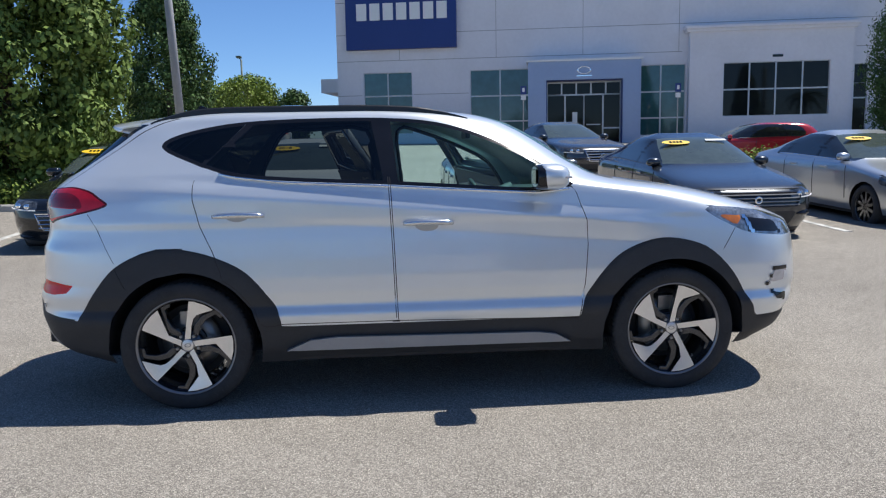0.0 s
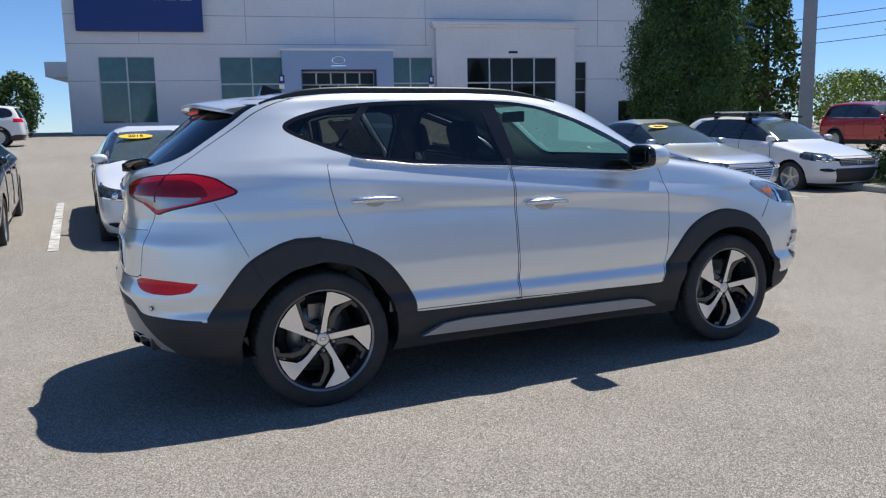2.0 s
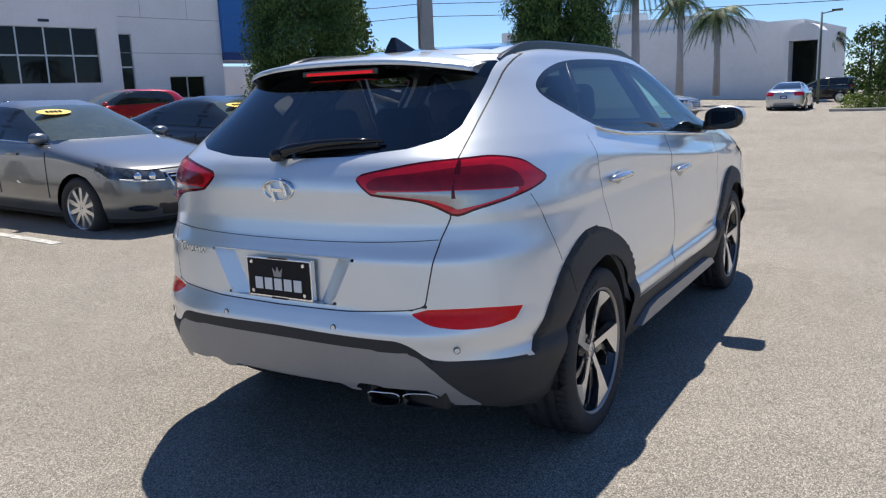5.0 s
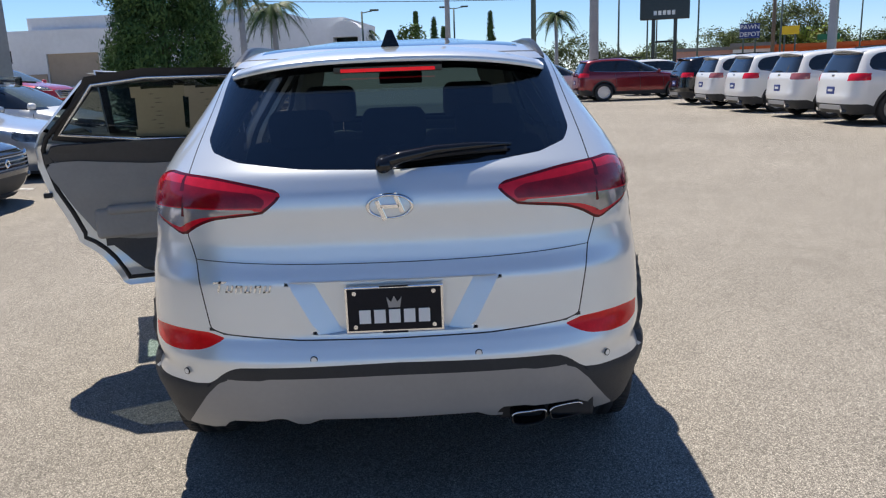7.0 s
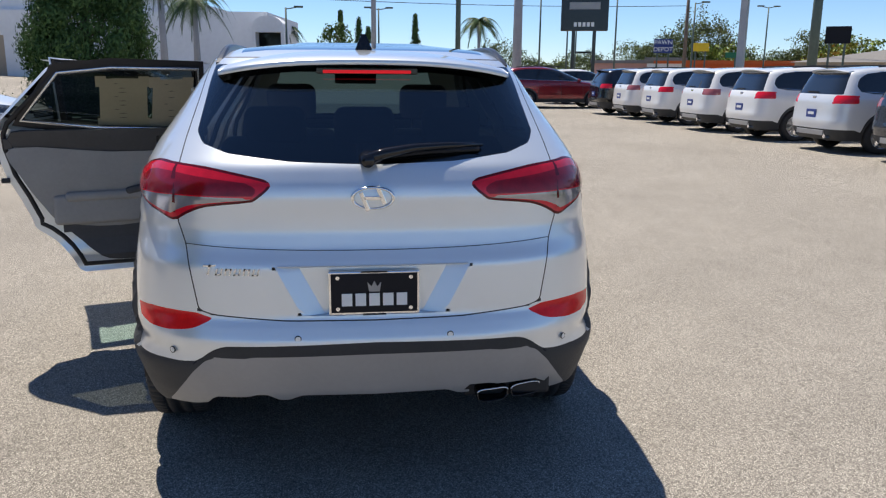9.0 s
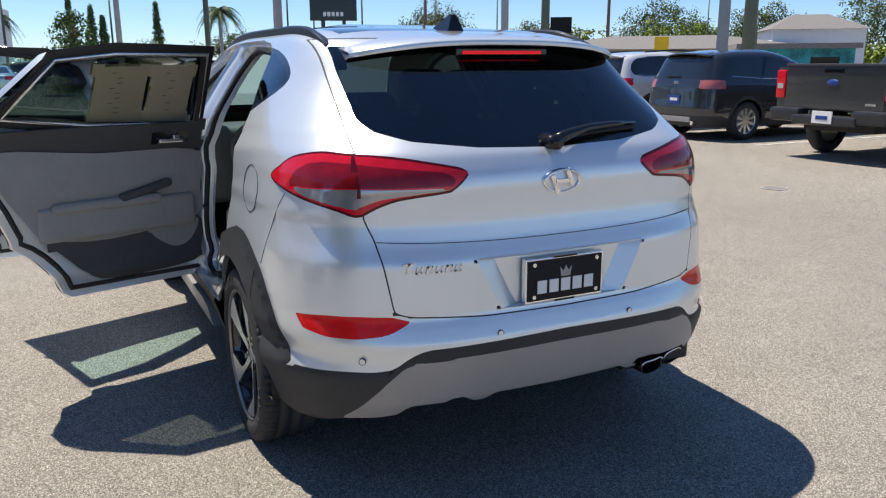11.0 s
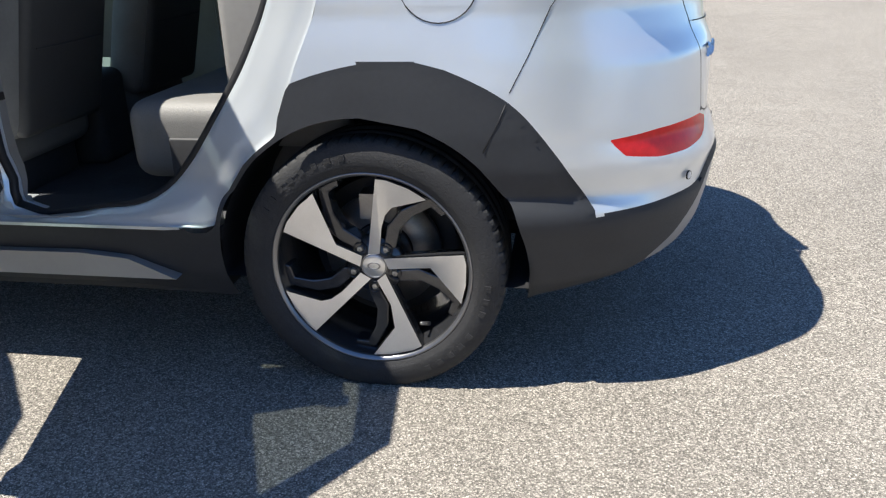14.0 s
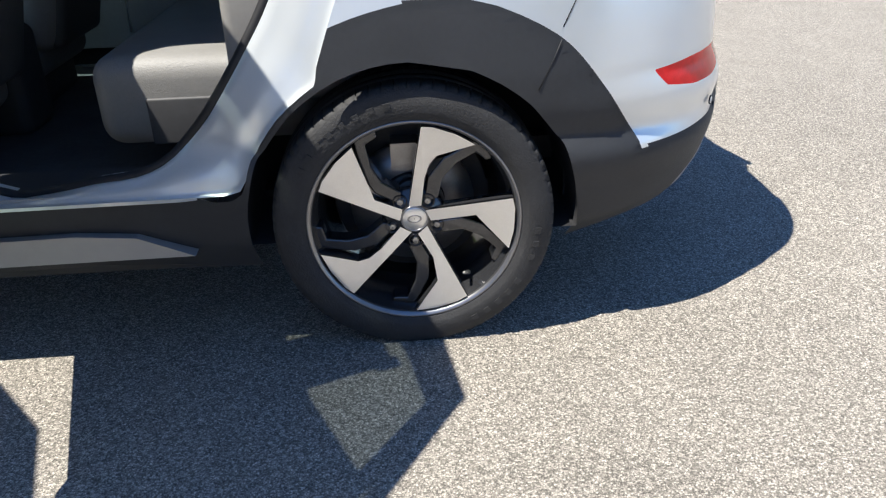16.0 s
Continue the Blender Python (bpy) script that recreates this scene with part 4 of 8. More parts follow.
def plain_wheel(parent, x, y, radius, width, spokes, at_z=None, dark=False):
    """A tyre and a spoked rim; outer face towards the sign of y."""
    key = (round(radius, 3), spokes, dark)
    if key not in WHEELS:
        r = radius
        bm = lathe(bmesh.new(), [(r * 0.68, -0.09), (r * 0.72, -0.105), (r * 0.93, -0.105), (r, -0.075), (r, 0.075), (r * 0.93, 0.105), (r * 0.72, 0.105), (r * 0.68, 0.09)], 36)
        ty = bpy.data.meshes.new("tyre")
        bm.to_mesh(ty), bm.free()
        finish(ty, M["rubber"])
        bm = lathe(bmesh.new(), [(r * 0.70, -0.095), (r * 0.66, -0.08), (r * 0.62, 0.06), (0.01, 0.06)], 36)
        lathe(bm, [(0.01, -0.07), (r * 0.16, -0.07), (r * 0.17, -0.03)], 16)
        for k in range(spokes):
            box(bm, -r * 0.065, r * 0.065, -0.075, -0.03, r * 0.1, r * 0.66, m=spin(k, spokes))
        ri = bpy.data.meshes.new("rim")
        bm.to_mesh(ri), bm.free()
        finish(ri, M["dark_alloy"] if dark else M["alloy"], False)
        WHEELS[key] = (ty, ri)
    ty, ri = WHEELS[key]
    w = new("wheel")
    w.parent = parent
    w.matrix_basis = pose(x, y, radius, 0, 0, 0 if y < 0 else 180)
    for name, me in (("tyre", ty), ("rim", ri)):
        o = new(name, me)
        o.parent = w
    return w


SHAPES = dict(
    sedan=dict(base=2.83, r=0.335, belt=0.98, roof=1.44, y0=0.80,
               rear=(0.2, -0.92, 0.35, -1.05, 0.6, -1.10, 0.85, -1.09, 1.0, -1.04, 1.05, -0.78, 1.10, -0.45, 1.27, 0.05, 1.38, 0.5, 1.45, 1.0),
               front=(0.2, 3.58, 0.35, 3.70, 0.5, 3.75, 0.70, 3.72, 0.78, 3.62, 0.85, 3.35, 0.91, 2.95, 0.965, 2.6, 1.01, 2.38, 1.2, 1.95, 1.36, 1.55, 1.45, 1.1),
               half=(0.2, 0.84, 0.35, 0.90, 0.6, 0.92, 0.85, 0.91, 0.95, 0.89, 1.02, 0.83, 1.2, 0.735, 1.35, 0.64, 1.41, 0.55, 1.45, 0.38),
               dlo=((0.02, 1.02), (0.45, 1.03), (1.6, 1.01), (2.32, 0.99), (1.85, 1.22), (1.35, 1.365), (0.7, 1.37), (0.3, 1.27)),
               glaze=(1.0, 1.40), rglaze=(1.1, 1.40), lamp=(0.635, 0.745), tail=(0.78, 0.96), grille=(0.46, 0.72, 0.44), nr=3.4, lr=0.7, nf=3.5, lf=0.72),
    hatch=dict(base=2.63, r=0.32, belt=0.98, roof=1.46, y0=0.8,
               rear=(0.2, -0.70, 0.4, -0.80, 0.6, -0.82, 0.95, -0.80, 1.05, -0.76, 1.3, -0.55, 1.42, -0.35, 1.47, 0.3),
               front=(0.2, 3.3, 0.35, 3.42, 0.5, 3.45, 0.7, 3.42, 0.8, 3.2, 0.9, 2.7, 0.98, 2.3, 1.2, 1.9, 1.38, 1.5, 1.47, 1.0),
               half=(0.2, 0.82, 0.35, 0.88, 0.6, 0.90, 0.9, 0.89, 1.0, 0.85, 1.2, 0.77, 1.38, 0.67, 1.44, 0.58, 1.48, 0.4),
               dlo=((-0.15, 1.05), (0.5, 1.03), (1.6, 1.01), (2.25, 0.99), (1.8, 1.24), (1.4, 1.39), (0.5, 1.41), (-0.05, 1.34)),
               glaze=(1.0, 1.42), rglaze=(1.05, 1.38), lamp=(0.64, 0.76), tail=(0.85, 1.02), grille=(0.60, 0.71, 0.50), nr=4.0, lr=0.6, nf=3.5, lf=0.70),
    suv=dict(base=2.78, r=0.36, belt=1.08, roof=1.68, y0=0.82,
             rear=(0.25, -0.85, 0.4, -0.96, 0.6, -0.99, 0.72, -0.97, 1.0, -0.95, 1.08, -0.93, 1.4, -0.79, 1.58, -0.69, 1.64, -0.45, 1.7, 0.3),
             front=(0.25, 3.4, 0.45, 3.52, 0.65, 3.55, 0.85, 3.50, 0.98, 3.2, 1.05, 2.75, 1.1, 2.4, 1.3, 2.0, 1.52, 1.5, 1.62, 1.2, 1.7, 0.7),
             half=(0.25, 0.86, 0.5, 0.93, 0.9, 0.935, 1.05, 0.92, 1.12, 0.89, 1.35, 0.81, 1.55, 0.735, 1.64, 0.66, 1.7, 0.45),
             dlo=((-0.52, 1.20), (0.3, 1.15), (1.6, 1.12), (2.3, 1.09), (1.95, 1.32), (1.5, 1.55), (0.5, 1.59), (-0.40, 1.53)),
             glaze=(1.1, 1.6), rglaze=(1.14, 1.55), lamp=(0.82, 0.97), tail=(0.97, 1.13), grille=(0.6, 0.85, 0.6), nr=4.6, lr=0.62, nf=3.4, lf=0.8),
    van=dict(base=3.08, r=0.34, belt=1.1, roof=1.74, y0=0.85,
             rear=(0.22, -0.85, 0.4, -0.95, 0.7, -1.0, 1.1, -0.98, 1.4, -0.86, 1.62, -0.76, 1.68, -0.6, 1.75, 0.2),
             front=(0.22, 3.85, 0.45, 3.98, 0.6, 4.0, 0.8, 3.9, 0.95, 3.5, 1.05, 3.1, 1.1, 2.9, 1.4, 2.3, 1.6, 1.8, 1.75, 1.0),
             half=(0.22, 0.88, 0.5, 0.97, 0.9, 0.98, 1.1, 0.95, 1.4, 0.88, 1.6, 0.80, 1.7, 0.68, 1.76, 0.4),
             dlo=((-0.6, 1.15), (0.3, 1.12), (1.6, 1.10), (2.75, 1.1), (2.3, 1.4), (2.0, 1.58), (0.5, 1.62), (-0.5, 1.58)),
             glaze=(1.1, 1.66), rglaze=(1.15, 1.6), lamp=(0.75, 0.92), tail=(0.95, 1.3), grille=(0.55, 0.75, 0.6), nr=5.0, lr=0.5, nf=3.0, lf=0.9),
)


def letters(parent, text, size, material, at):
    """Raised letters as a mesh under their thing."""
    cu = bpy.data.curves.new("word", "FONT")
    cu.body, cu.size, cu.align_x, cu.align_y, cu.extrude = text, size, "CENTER", "CENTER", 0.001
    ob = new("word", cu)
    me = bpy.data.meshes.new_from_object(ob.evaluated_get(bpy.context.evaluated_depsgraph_get()))
    bpy.data.objects.remove(ob)
    me.materials.clear()
    me.materials.append(material)
    lo = new("word", me)
    lo.parent = parent
    lo.matrix_basis = at
    return lo


def vehicle(kind, colour, name, label, place, group="parked cars", rails=False, rack=False, sticker=False, plate=True, glow="red_lens", spokes=10, lower="black_plastic", bars=4, chrome_grille=True, dark_wheel=False, wide=1.0, grille=None, note="", sheet=False):
    """A parked car with body, glazing, lamps, wheels and trim."""
    s = SHAPES[kind]
    car = thing(name, label, "car", place, group)
    skin = Skin(s["rear"], s["front"], [q * wide if k % 2 else q for k, q in enumerate(s["half"])], nr=s["nr"], nf=s["nf"], lr=s["lr"], lf=s["lf"], taper=0.006, mid=s["base"] / 2)
    z0 = s["half"][0]
    zs = np.concatenate([np.linspace(z0, s["belt"] - 0.2, 12), np.linspace(s["belt"] - 0.18, s["belt"] + 0.14, 11), np.linspace(s["belt"] + 0.17, s["roof"] - 0.07, 8), np.linspace(s["roof"] - 0.05, s["roof"] + 0.005, 5)])
    bm = skin.mesh(zs, 12, 26, 14)
    axles = (0.0, s["base"])
    dl = inside(rounded(s["dlo"], 3))
    g0, g1 = s["glaze"]
    r0, r1 = s["rglaze"]
    l0, l1 = s["lamp"]
    t0, t1 = s["tail"]
    gr0, gr1, gw = grille or s["grille"]
    mid = s["base"] / 2
    nose_x = max(s["front"][1::2])
    tail_x = min(s["rear"][1::2])
    q = lambda c: np.abs(c[:, 1]) / np.maximum(skin.half(c[:, 2]), 0.2)
    least = lambda *a: np.min(np.stack(a), axis=0)
    pillar = lambda x: skin.ends(x)[0]
    fields = dict(
        arch=lambda c: np.minimum(np.max(np.stack([s["r"] * 1.13 - np.hypot(c[:, 0] - a, c[:, 2] - s["r"]) for a in axles]), axis=0), np.abs(c[:, 1]) - 0.62),
        side=lambda c: least(dl(c[:, 0], c[:, 2]), np.abs(c[:, 1]) - 0.5),
        screen=lambda c: least(c[:, 2] - g0 - 0.03, g1 - c[:, 2], 0.86 - q(c), c[:, 0] - mid),
        rear_screen=lambda c: least(c[:, 2] - r0, r1 - c[:, 2], 0.84 - q(c), mid - 0.3 - c[:, 0]),
        lamp=lambda c: least(c[:, 2] - l0 - 0.10 * (nose_x - c[:, 0]), l1 + 0.13 * (nose_x - c[:, 0]) - c[:, 2], np.abs(c[:, 1]) - s["grille"][2] * 1.04, c[:, 0] - nose_x + 0.62),
        grille=lambda c: least(c[:, 2] - gr0, gr1 - c[:, 2], gw - np.abs(c[:, 1]) + 0.45 * (c[:, 2] - gr1), c[:, 0] - nose_x + 0.6),
        intake=lambda c: least(c[:, 2] - 0.27, gr0 - 0.06 - c[:, 2], 0.50 - np.abs(c[:, 1]) + 0.4 * (c[:, 2] - 0.36), c[:, 0] - nose_x + 0.6),
        tail=lambda c: least(c[:, 2] - t0, t1 - c[:, 2], np.abs(c[:, 1]) - (0.60 if kind == "suv" else 0.46), tail_x + 0.42 - c[:, 0]),
        lower=lambda c: (0.25 if kind in ("sedan", "hatch") else 0.40) + 0.07 * (kind == "suv") * np.clip((-0.45 - c[:, 0]) / 0.1, 0, 1) - c[:, 2],
        flare=lambda c: np.minimum(np.max(np.stack([s["r"] * 1.13 + 0.065 - np.hypot(c[:, 0] - a, c[:, 2] - s["r"]) for a in axles]), axis=0), np.abs(c[:, 1]) - 0.62) - (0 if kind == "suv" and lower == "black_plastic" else 9),
        bpost=lambda c: least(fields["side"](c), 0.035 - np.abs(c[:, 0] - mid + 0.05 - 0.15 * (c[:, 2] - s["belt"]))),
        cpost=lambda c: least(fields["side"](c), 0.028 - np.abs(c[:, 0] - 0.32 - 0.5 * (c[:, 2] - s["belt"]))),
    )
    for f in fields.values():
        cut(bm, f)
    gaps = [-0.02 + axles[0] + 0.45, mid - 0.05, axles[1] - 0.55]
    c = centres(bm)
    lab = np.full(len(c), "body", dtype=object)
    look_up = [("lower", "lower"), ("flare", "lower"), ("tail", "tail"), ("intake", "intake"), ("grille", "grille"), ("lamp", "lamp"), ("side", "side"), ("bpost", "bpost"), ("cpost", "cpost"), ("screen", "screen"), ("rear_screen", "rear_screen"), ("arch", "none")]
    for key, to in look_up:
        lab[(fields[key](c) > 0)] = to
    sides = np.where(c[:, 1] < 0, "_right", "_left")
    for key in ("side", "lamp", "tail", "bpost", "cpost"):
        k = lab == key
        lab[k] = [key + w for w in sides[k]]
    made = split(bm, lab)
    names = dict(bpost_left=("window_post", M["gloss_black"]), bpost_right=("window_post", M["gloss_black"]), cpost_left=("window_post", M["gloss_black"]), cpost_right=("window_post", M["gloss_black"]), body=("body", colour), lower=("lower_cladding", M[lower]), tail_left=("tail_light", M[glow]), tail_right=("tail_light", M[glow]), intake=("air_intake", M["black_plastic"]),
                 grille=("grille", M["gloss_black"]), lamp_left=("headlight", M["head_lens"]), lamp_right=("headlight", M["head_lens"]), side_left=("side_window", M["dark_glass"]),
                 side_right=("side_window", M["dark_glass"]), screen=("windscreen", M["screen_glass"]), rear_screen=("rear_window", M["dark_glass"]))
    for key, (v, f, n) in made.items():
        if key in names:
            raw(names[key][0], v, f, names[key][1], car, smooth=True, normals=n)
    # dark floor and wheel wells
    part("underbody", boxes((tail_x + 0.35, nose_x - 0.45, -0.60, 0.60, z0 - 0.02, s["belt"] - 0.38)), M["seal"], car)
    for a in axles:
        for sd in (-1, 1):
            plain_wheel(car, a, sd * (s["half"][5] * wide - 0.125), s["r"], 0.21, spokes, dark=dark_wheel)
    # door gaps
    for x in gaps:
        zz = np.linspace(0.42, s["belt"] + 0.0, 9)
        for sd in (-1, 1):
            pts = [(x + 0.05 * math.sin(z * 3), sd * (float(skin.y(x + 0.05 * math.sin(z * 3), z)) + 0.001), z) for z in zz]
            part("door_gap", tube(bmesh.new(), pts, 0.006, 4), M["seal"], car)
    for x in (gaps[0] + 0.25, gaps[1] + 0.25):
        for sd in (-1, 1):
            z = s["belt"] - 0.12
            y = float(skin.y(x, z))
            part("door_handle", boxes((x, x + 0.2, sd * y - 0.02, sd * y + 0.025, z, z + 0.035), bevel=0.008), colour, car)
    for sd in (-1, 1):
        x = s["dlo"][3][0] - 0.22
        z = s["belt"] + 0.07
        y = float(skin.y(x, z)) + 0.11
        bm = bmesh.new()
        bmesh.ops.create_uvsphere(bm, u_segments=14, v_segments=9, radius=1)
        for v in bm.verts:
            k = v.co.copy()
            v.co = Vector((x + (0.09 if k.x > 0 else 0.035) * math.copysign(abs(k.x) ** 0.8, k.x), sd * (y + 0.105 * math.copysign(abs(k.y) ** 0.8, k.y)), z + 0.065 * math.copysign(abs(k.z) ** 0.8, k.z)))
        mi = part("wing_mirror", bm, colour, car, smooth=True)
        part("mirror_foot", tube(bmesh.new(), [(x + 0.02, sd * (y - 0.15), z - 0.07), (x + 0.01, sd * (y - 0.05), z - 0.03)], [0.03, 0.022], 6), M["gloss_black"], mi)
        # bright window line
        lowx = np.linspace(s["dlo"][0][0] + 0.12, s["dlo"][3][0] - 0.06, 12)
        lowz = np.interp(lowx, [q[0] for q in s["dlo"][:4]], [q[1] for q in s["dlo"][:4]])
        part("window_line", tube(bmesh.new(), [(a, sd * (float(skin.y(a, b)) + 0.002), b) for a, b in zip(lowx, lowz + 0.004)], 0.008, 5), M["chrome"] if chrome_grille else M["gloss_black"], car)
        # lamp inner strip and projector
        ys = np.linspace(s["grille"][2] * 1.08, skin.half(l0) * 0.93, 9)
        xs = [float(skin.nose(a, l0 + 0.03)) for a in ys]
        part("light_strip", tube(bmesh.new(), [(a + 0.003, sd * b, l0 + 0.012 + 0.11 * (nose_x - a)) for a, b in zip(xs, ys)], 0.009, 5), M["white"], car)
        for w in (0.32, 0.66):
            b = float(ys[0] + (ys[-1] - ys[0]) * w)
            a = float(skin.nose(b, (l0 + l1) / 2))
            zc = (l0 + l1) / 2 + 0.115 * (nose_x - a)
            part("projector", lathe(bmesh.new(), [(0.001, -0.016), (0.025, -0.013), (0.036, -0.003), (0.040, 0.012)], 14, m=pose(a - 0.004, sd * b, zc, 0, 0, 90 + sd * 20)), M["chrome"], car, smooth=True)
        # corner intake
        zc = gr0 - 0.10
        ys = np.linspace(0.56, 0.80, 5)
        part("corner_vent", tube(bmesh.new(), [(float(skin.nose(b, zc)) - 0.004, sd * b, zc + 0.05 * (b - 0.56)) for b in ys], [0.012, 0.028, 0.034, 0.030, 0.012], 8), M["gloss_black"], car)
    rim = [(gw, gr1), (gw - 0.45 * (gr1 - gr0), gr0)]
    loop = [(-a, b) for a, b in rim] + [(0, gr0)] + rim[::-1] + [(0, gr1), (-gw, gr1)]
    loop = [(q0[0] + (q1[0] - q0[0]) * k / 4, q0[1] + (q1[1] - q0[1]) * k / 4) for q0, q1 in zip(loop, loop[1:]) for k in range(4)] + loop[:1]
    part("grille_frame", tube(bmesh.new(), [(float(skin.nose(a, b)) + 0.004, a, b) for a, b in loop], 0.011, 5), M["chrome"] if chrome_grille else M["gloss_black"], car)
    part("hood_gap", tube(bmesh.new(), [(float(skin.nose(a, gr1 + 0.045)) + 0.0, a, gr1 + 0.045) for a in np.linspace(-0.62, 0.62, 15)], 0.005, 4), M["seal"], car)
    if kind in ("suv", "van"):
        zt = s["roof"] - 0.055
        vs, fs = [], []
        ys = np.linspace(-0.60, 0.60, 17)
        for a in ys:
            e = abs(a) / 0.6
            bx = float(skin.back(a, zt - 0.06)) - 0.10 + 0.05 * e ** 3
            dz = -0.05 * e ** 2.4
            for px, pz in ((bx + 0.45, zt + 0.035), (bx + 0.05, zt + 0.008), (bx, zt - 0.006), (bx + 0.02, zt - 0.028), (bx + 0.22, zt - 0.05)):
                vs.append((px, a, pz + dz))
        for i in range(16):
            for k in range(4):
                q0 = i * 5 + k
                fs.append((q0, q0 + 1, q0 + 6, q0 + 5))
        fs += [tuple(range(5)), tuple(len(vs) - 5 + k for k in range(5))[::-1]]
        raw("spoiler", vs, fs, colour, car, smooth=False)
    # grille bars
    for k in range(bars):
        z = gr0 + (gr1 - gr0) * (k + 0.5) / bars
        pts = [(float(skin.nose(y, z)) + 0.006, y, z) for y in np.linspace(-gw * 0.93, gw * 0.93, 11)]
        part("grille_bar", tube(bmesh.new(), pts, 0.009, 5), M["chrome" if chrome_grille else "trim_grey"], car)
    z = (gr0 + gr1) / 2
    bm = lathe(bmesh.new(), [(0.030, 0), (0.042, -0.010), (0.052, 0)], 20, m=pose(float(skin.nose(0, z)) + 0.02, 0, z, 0, 0, 90))
    part("badge", bm, M["chrome"], car, smooth=True)
    if plate:
        z = (t0 + 0.55) / 2 if kind != "sedan" else 0.72
        x = float(skin.back(0, z))
        part("number_plate", boxes((x - 0.012, x + 0.02, -0.16, 0.16, z - 0.08, z + 0.08)), M["blue_plate"], car)
        part("plate_bar", boxes((x - 0.016, x - 0.012, -0.10, 0.10, z - 0.025, z + 0.03)), M["white"], car)
    z = r0 - 0.06 if kind != "sedan" else 0.93
    x = float(skin.back(0, z))
    part("rear_badge", boxes((x - 0.01, x + 0.02, -0.06, 0.06, z - 0.025, z + 0.025), bevel=0.008), M["chrome"], car)
    # bumper trim and exhausts
    x = float(skin.back(0, 0.42))
    part("bumper_trim", boxes((x - 0.012, x + 0.12, -0.45, 0.45, 0.34, 0.44), bevel=0.01), M["trim_grey"], car)
    for sd in (-1, 1):
        part("exhaust_tip", tube(bmesh.new(), [(x - 0.02, sd * 0.52, 0.33), (x + 0.12, sd * 0.52, 0.33)], 0.04, 10), M["chrome"], car)
    if kind in ("suv", "van", "hatch"):
        part("rear_wiper", boxes((float(skin.back(0.1, r0 + 0.04)) - 0.02, float(skin.back(0.1, r0 + 0.04)) + 0.01, -0.05, 0.3, r0 + 0.03, r0 + 0.05)), M["gloss_black"], car)
    if rails or rack:
        for sd in (-1, 1):
            zr = s["roof"] - 0.05
            pts = [(x, sd * (float(skin.half(zr)) + 0.01), zr + 0.05 + 0.03 * math.sin(math.pi * (x + 0.1) / 1.6)) for x in np.linspace(-0.1, 1.5, 9)]
            part("roof_rail", tube(bmesh.new(), pts, 0.022, 6), M["black_plastic"], car)
    if rack:
        for x in (0.3, 1.2):
            part("roof_bar", boxes((x - 0.03, x + 0.03, -0.62, 0.62, s["roof"] + 0.08, s["roof"] + 0.11), bevel=0.008), M["alloy"], car)
            for sd in (-1, 1):
                part("bar_foot", boxes((x - 0.05, x + 0.05, sd * 0.56 - 0.05, sd * 0.56 + 0.05, s["roof"] - 0.06, s["roof"] + 0.085), bevel=0.015), M["gloss_black"], car)
    def on_screen(y, z, lift):
        x = float(skin.nose(y, z))
        up = Vector((float(skin.nose(y, z + 0.03)) - x, 0, 0.03)).normalized()
        out = Vector((0, 1, 0)).cross(up)
        out = out if out.x > 0 else -out
        across = up.cross(out)
        m = Matrix((across, up, out)).transposed().to_4x4()
        m.translation = Vector((x, y, z)) + out * lift
        return m
    if sticker:
        bm = bmesh.new()
        bmesh.ops.create_circle(bm, cap_ends=True, segments=24, radius=0.5)
        place_ = on_screen(-0.34, g1 - 0.105, 0.03)
        bmesh.ops.transform(bm, matrix=place_ @ Matrix.Diagonal((0.44, 0.15, 1, 1)), verts=bm.verts[:])
        bmesh.ops.solidify(bm, geom=bm.faces[:], thickness=0.004)
        st = part("price_sticker", bm, M["yellow"], car, "yellow oval windscreen sticker")
        if note:
            letters(st, note, 0.10, M["gloss_black"], place_ @ Matrix.Translation((0, 0, 0.006)))
        else:
            for k in range(4):
                bm = box(bmesh.new(), -0.105 + k * 0.055, -0.068 + k * 0.055, -0.026, 0.026, 0.0045, 0.006, m=place_)
                part("print_bar", bm, M["gloss_black"], st)
    if sheet:
        part("window_sheet", box(bmesh.new(), -0.16, 0.16, -0.035, 0.035, 0.0, 0.004, m=on_screen(0.32, g1 - 0.07, 0.018)), M["white"], car)
    return car


M["head_lens"] = mat("headlight_lens", (0.10, 0.11, 0.12), 0.07, 0.5, var=0.8, scale=14, coat=0.7)
M["screen_glass"] = mat("windscreen_glass", (0.075, 0.095, 0.088), 0.05, var=0.18, scale=1.2, spec=0.6, coat=0.3)
COL = dict(black=paint("black_paint", (0.012, 0.013, 0.015), 0.5, 0.2), white=paint("white_paint", (0.78, 0.78, 0.77), 0.0, 0.3), grey=paint("grey_paint", (0.20, 0.21, 0.22), 0.7, 0.3),
           charcoal=paint("charcoal_paint", (0.045, 0.05, 0.06), 0.6, 0.25), silver=paint("bright_silver_paint", (0.55, 0.58, 0.62), 0.8, 0.3), red=paint("deep_red_paint", (0.22, 0.012, 0.02), 0.4, 0.25),
           bright_red=paint("bright_red_paint", (0.45, 0.02, 0.03), 0.3, 0.25), blue=paint("dark_blue_paint", (0.03, 0.07, 0.16), 0.6, 0.25), pearl=paint("pearl_white_paint", (0.70, 0.72, 0.74), 0.2, 0.3))


def facing_us(x, nose_y, length):
    y = nose_y + length
    return pose(x, y, rise(y - 1.4) - 0.052, 0, 2.15, -90)


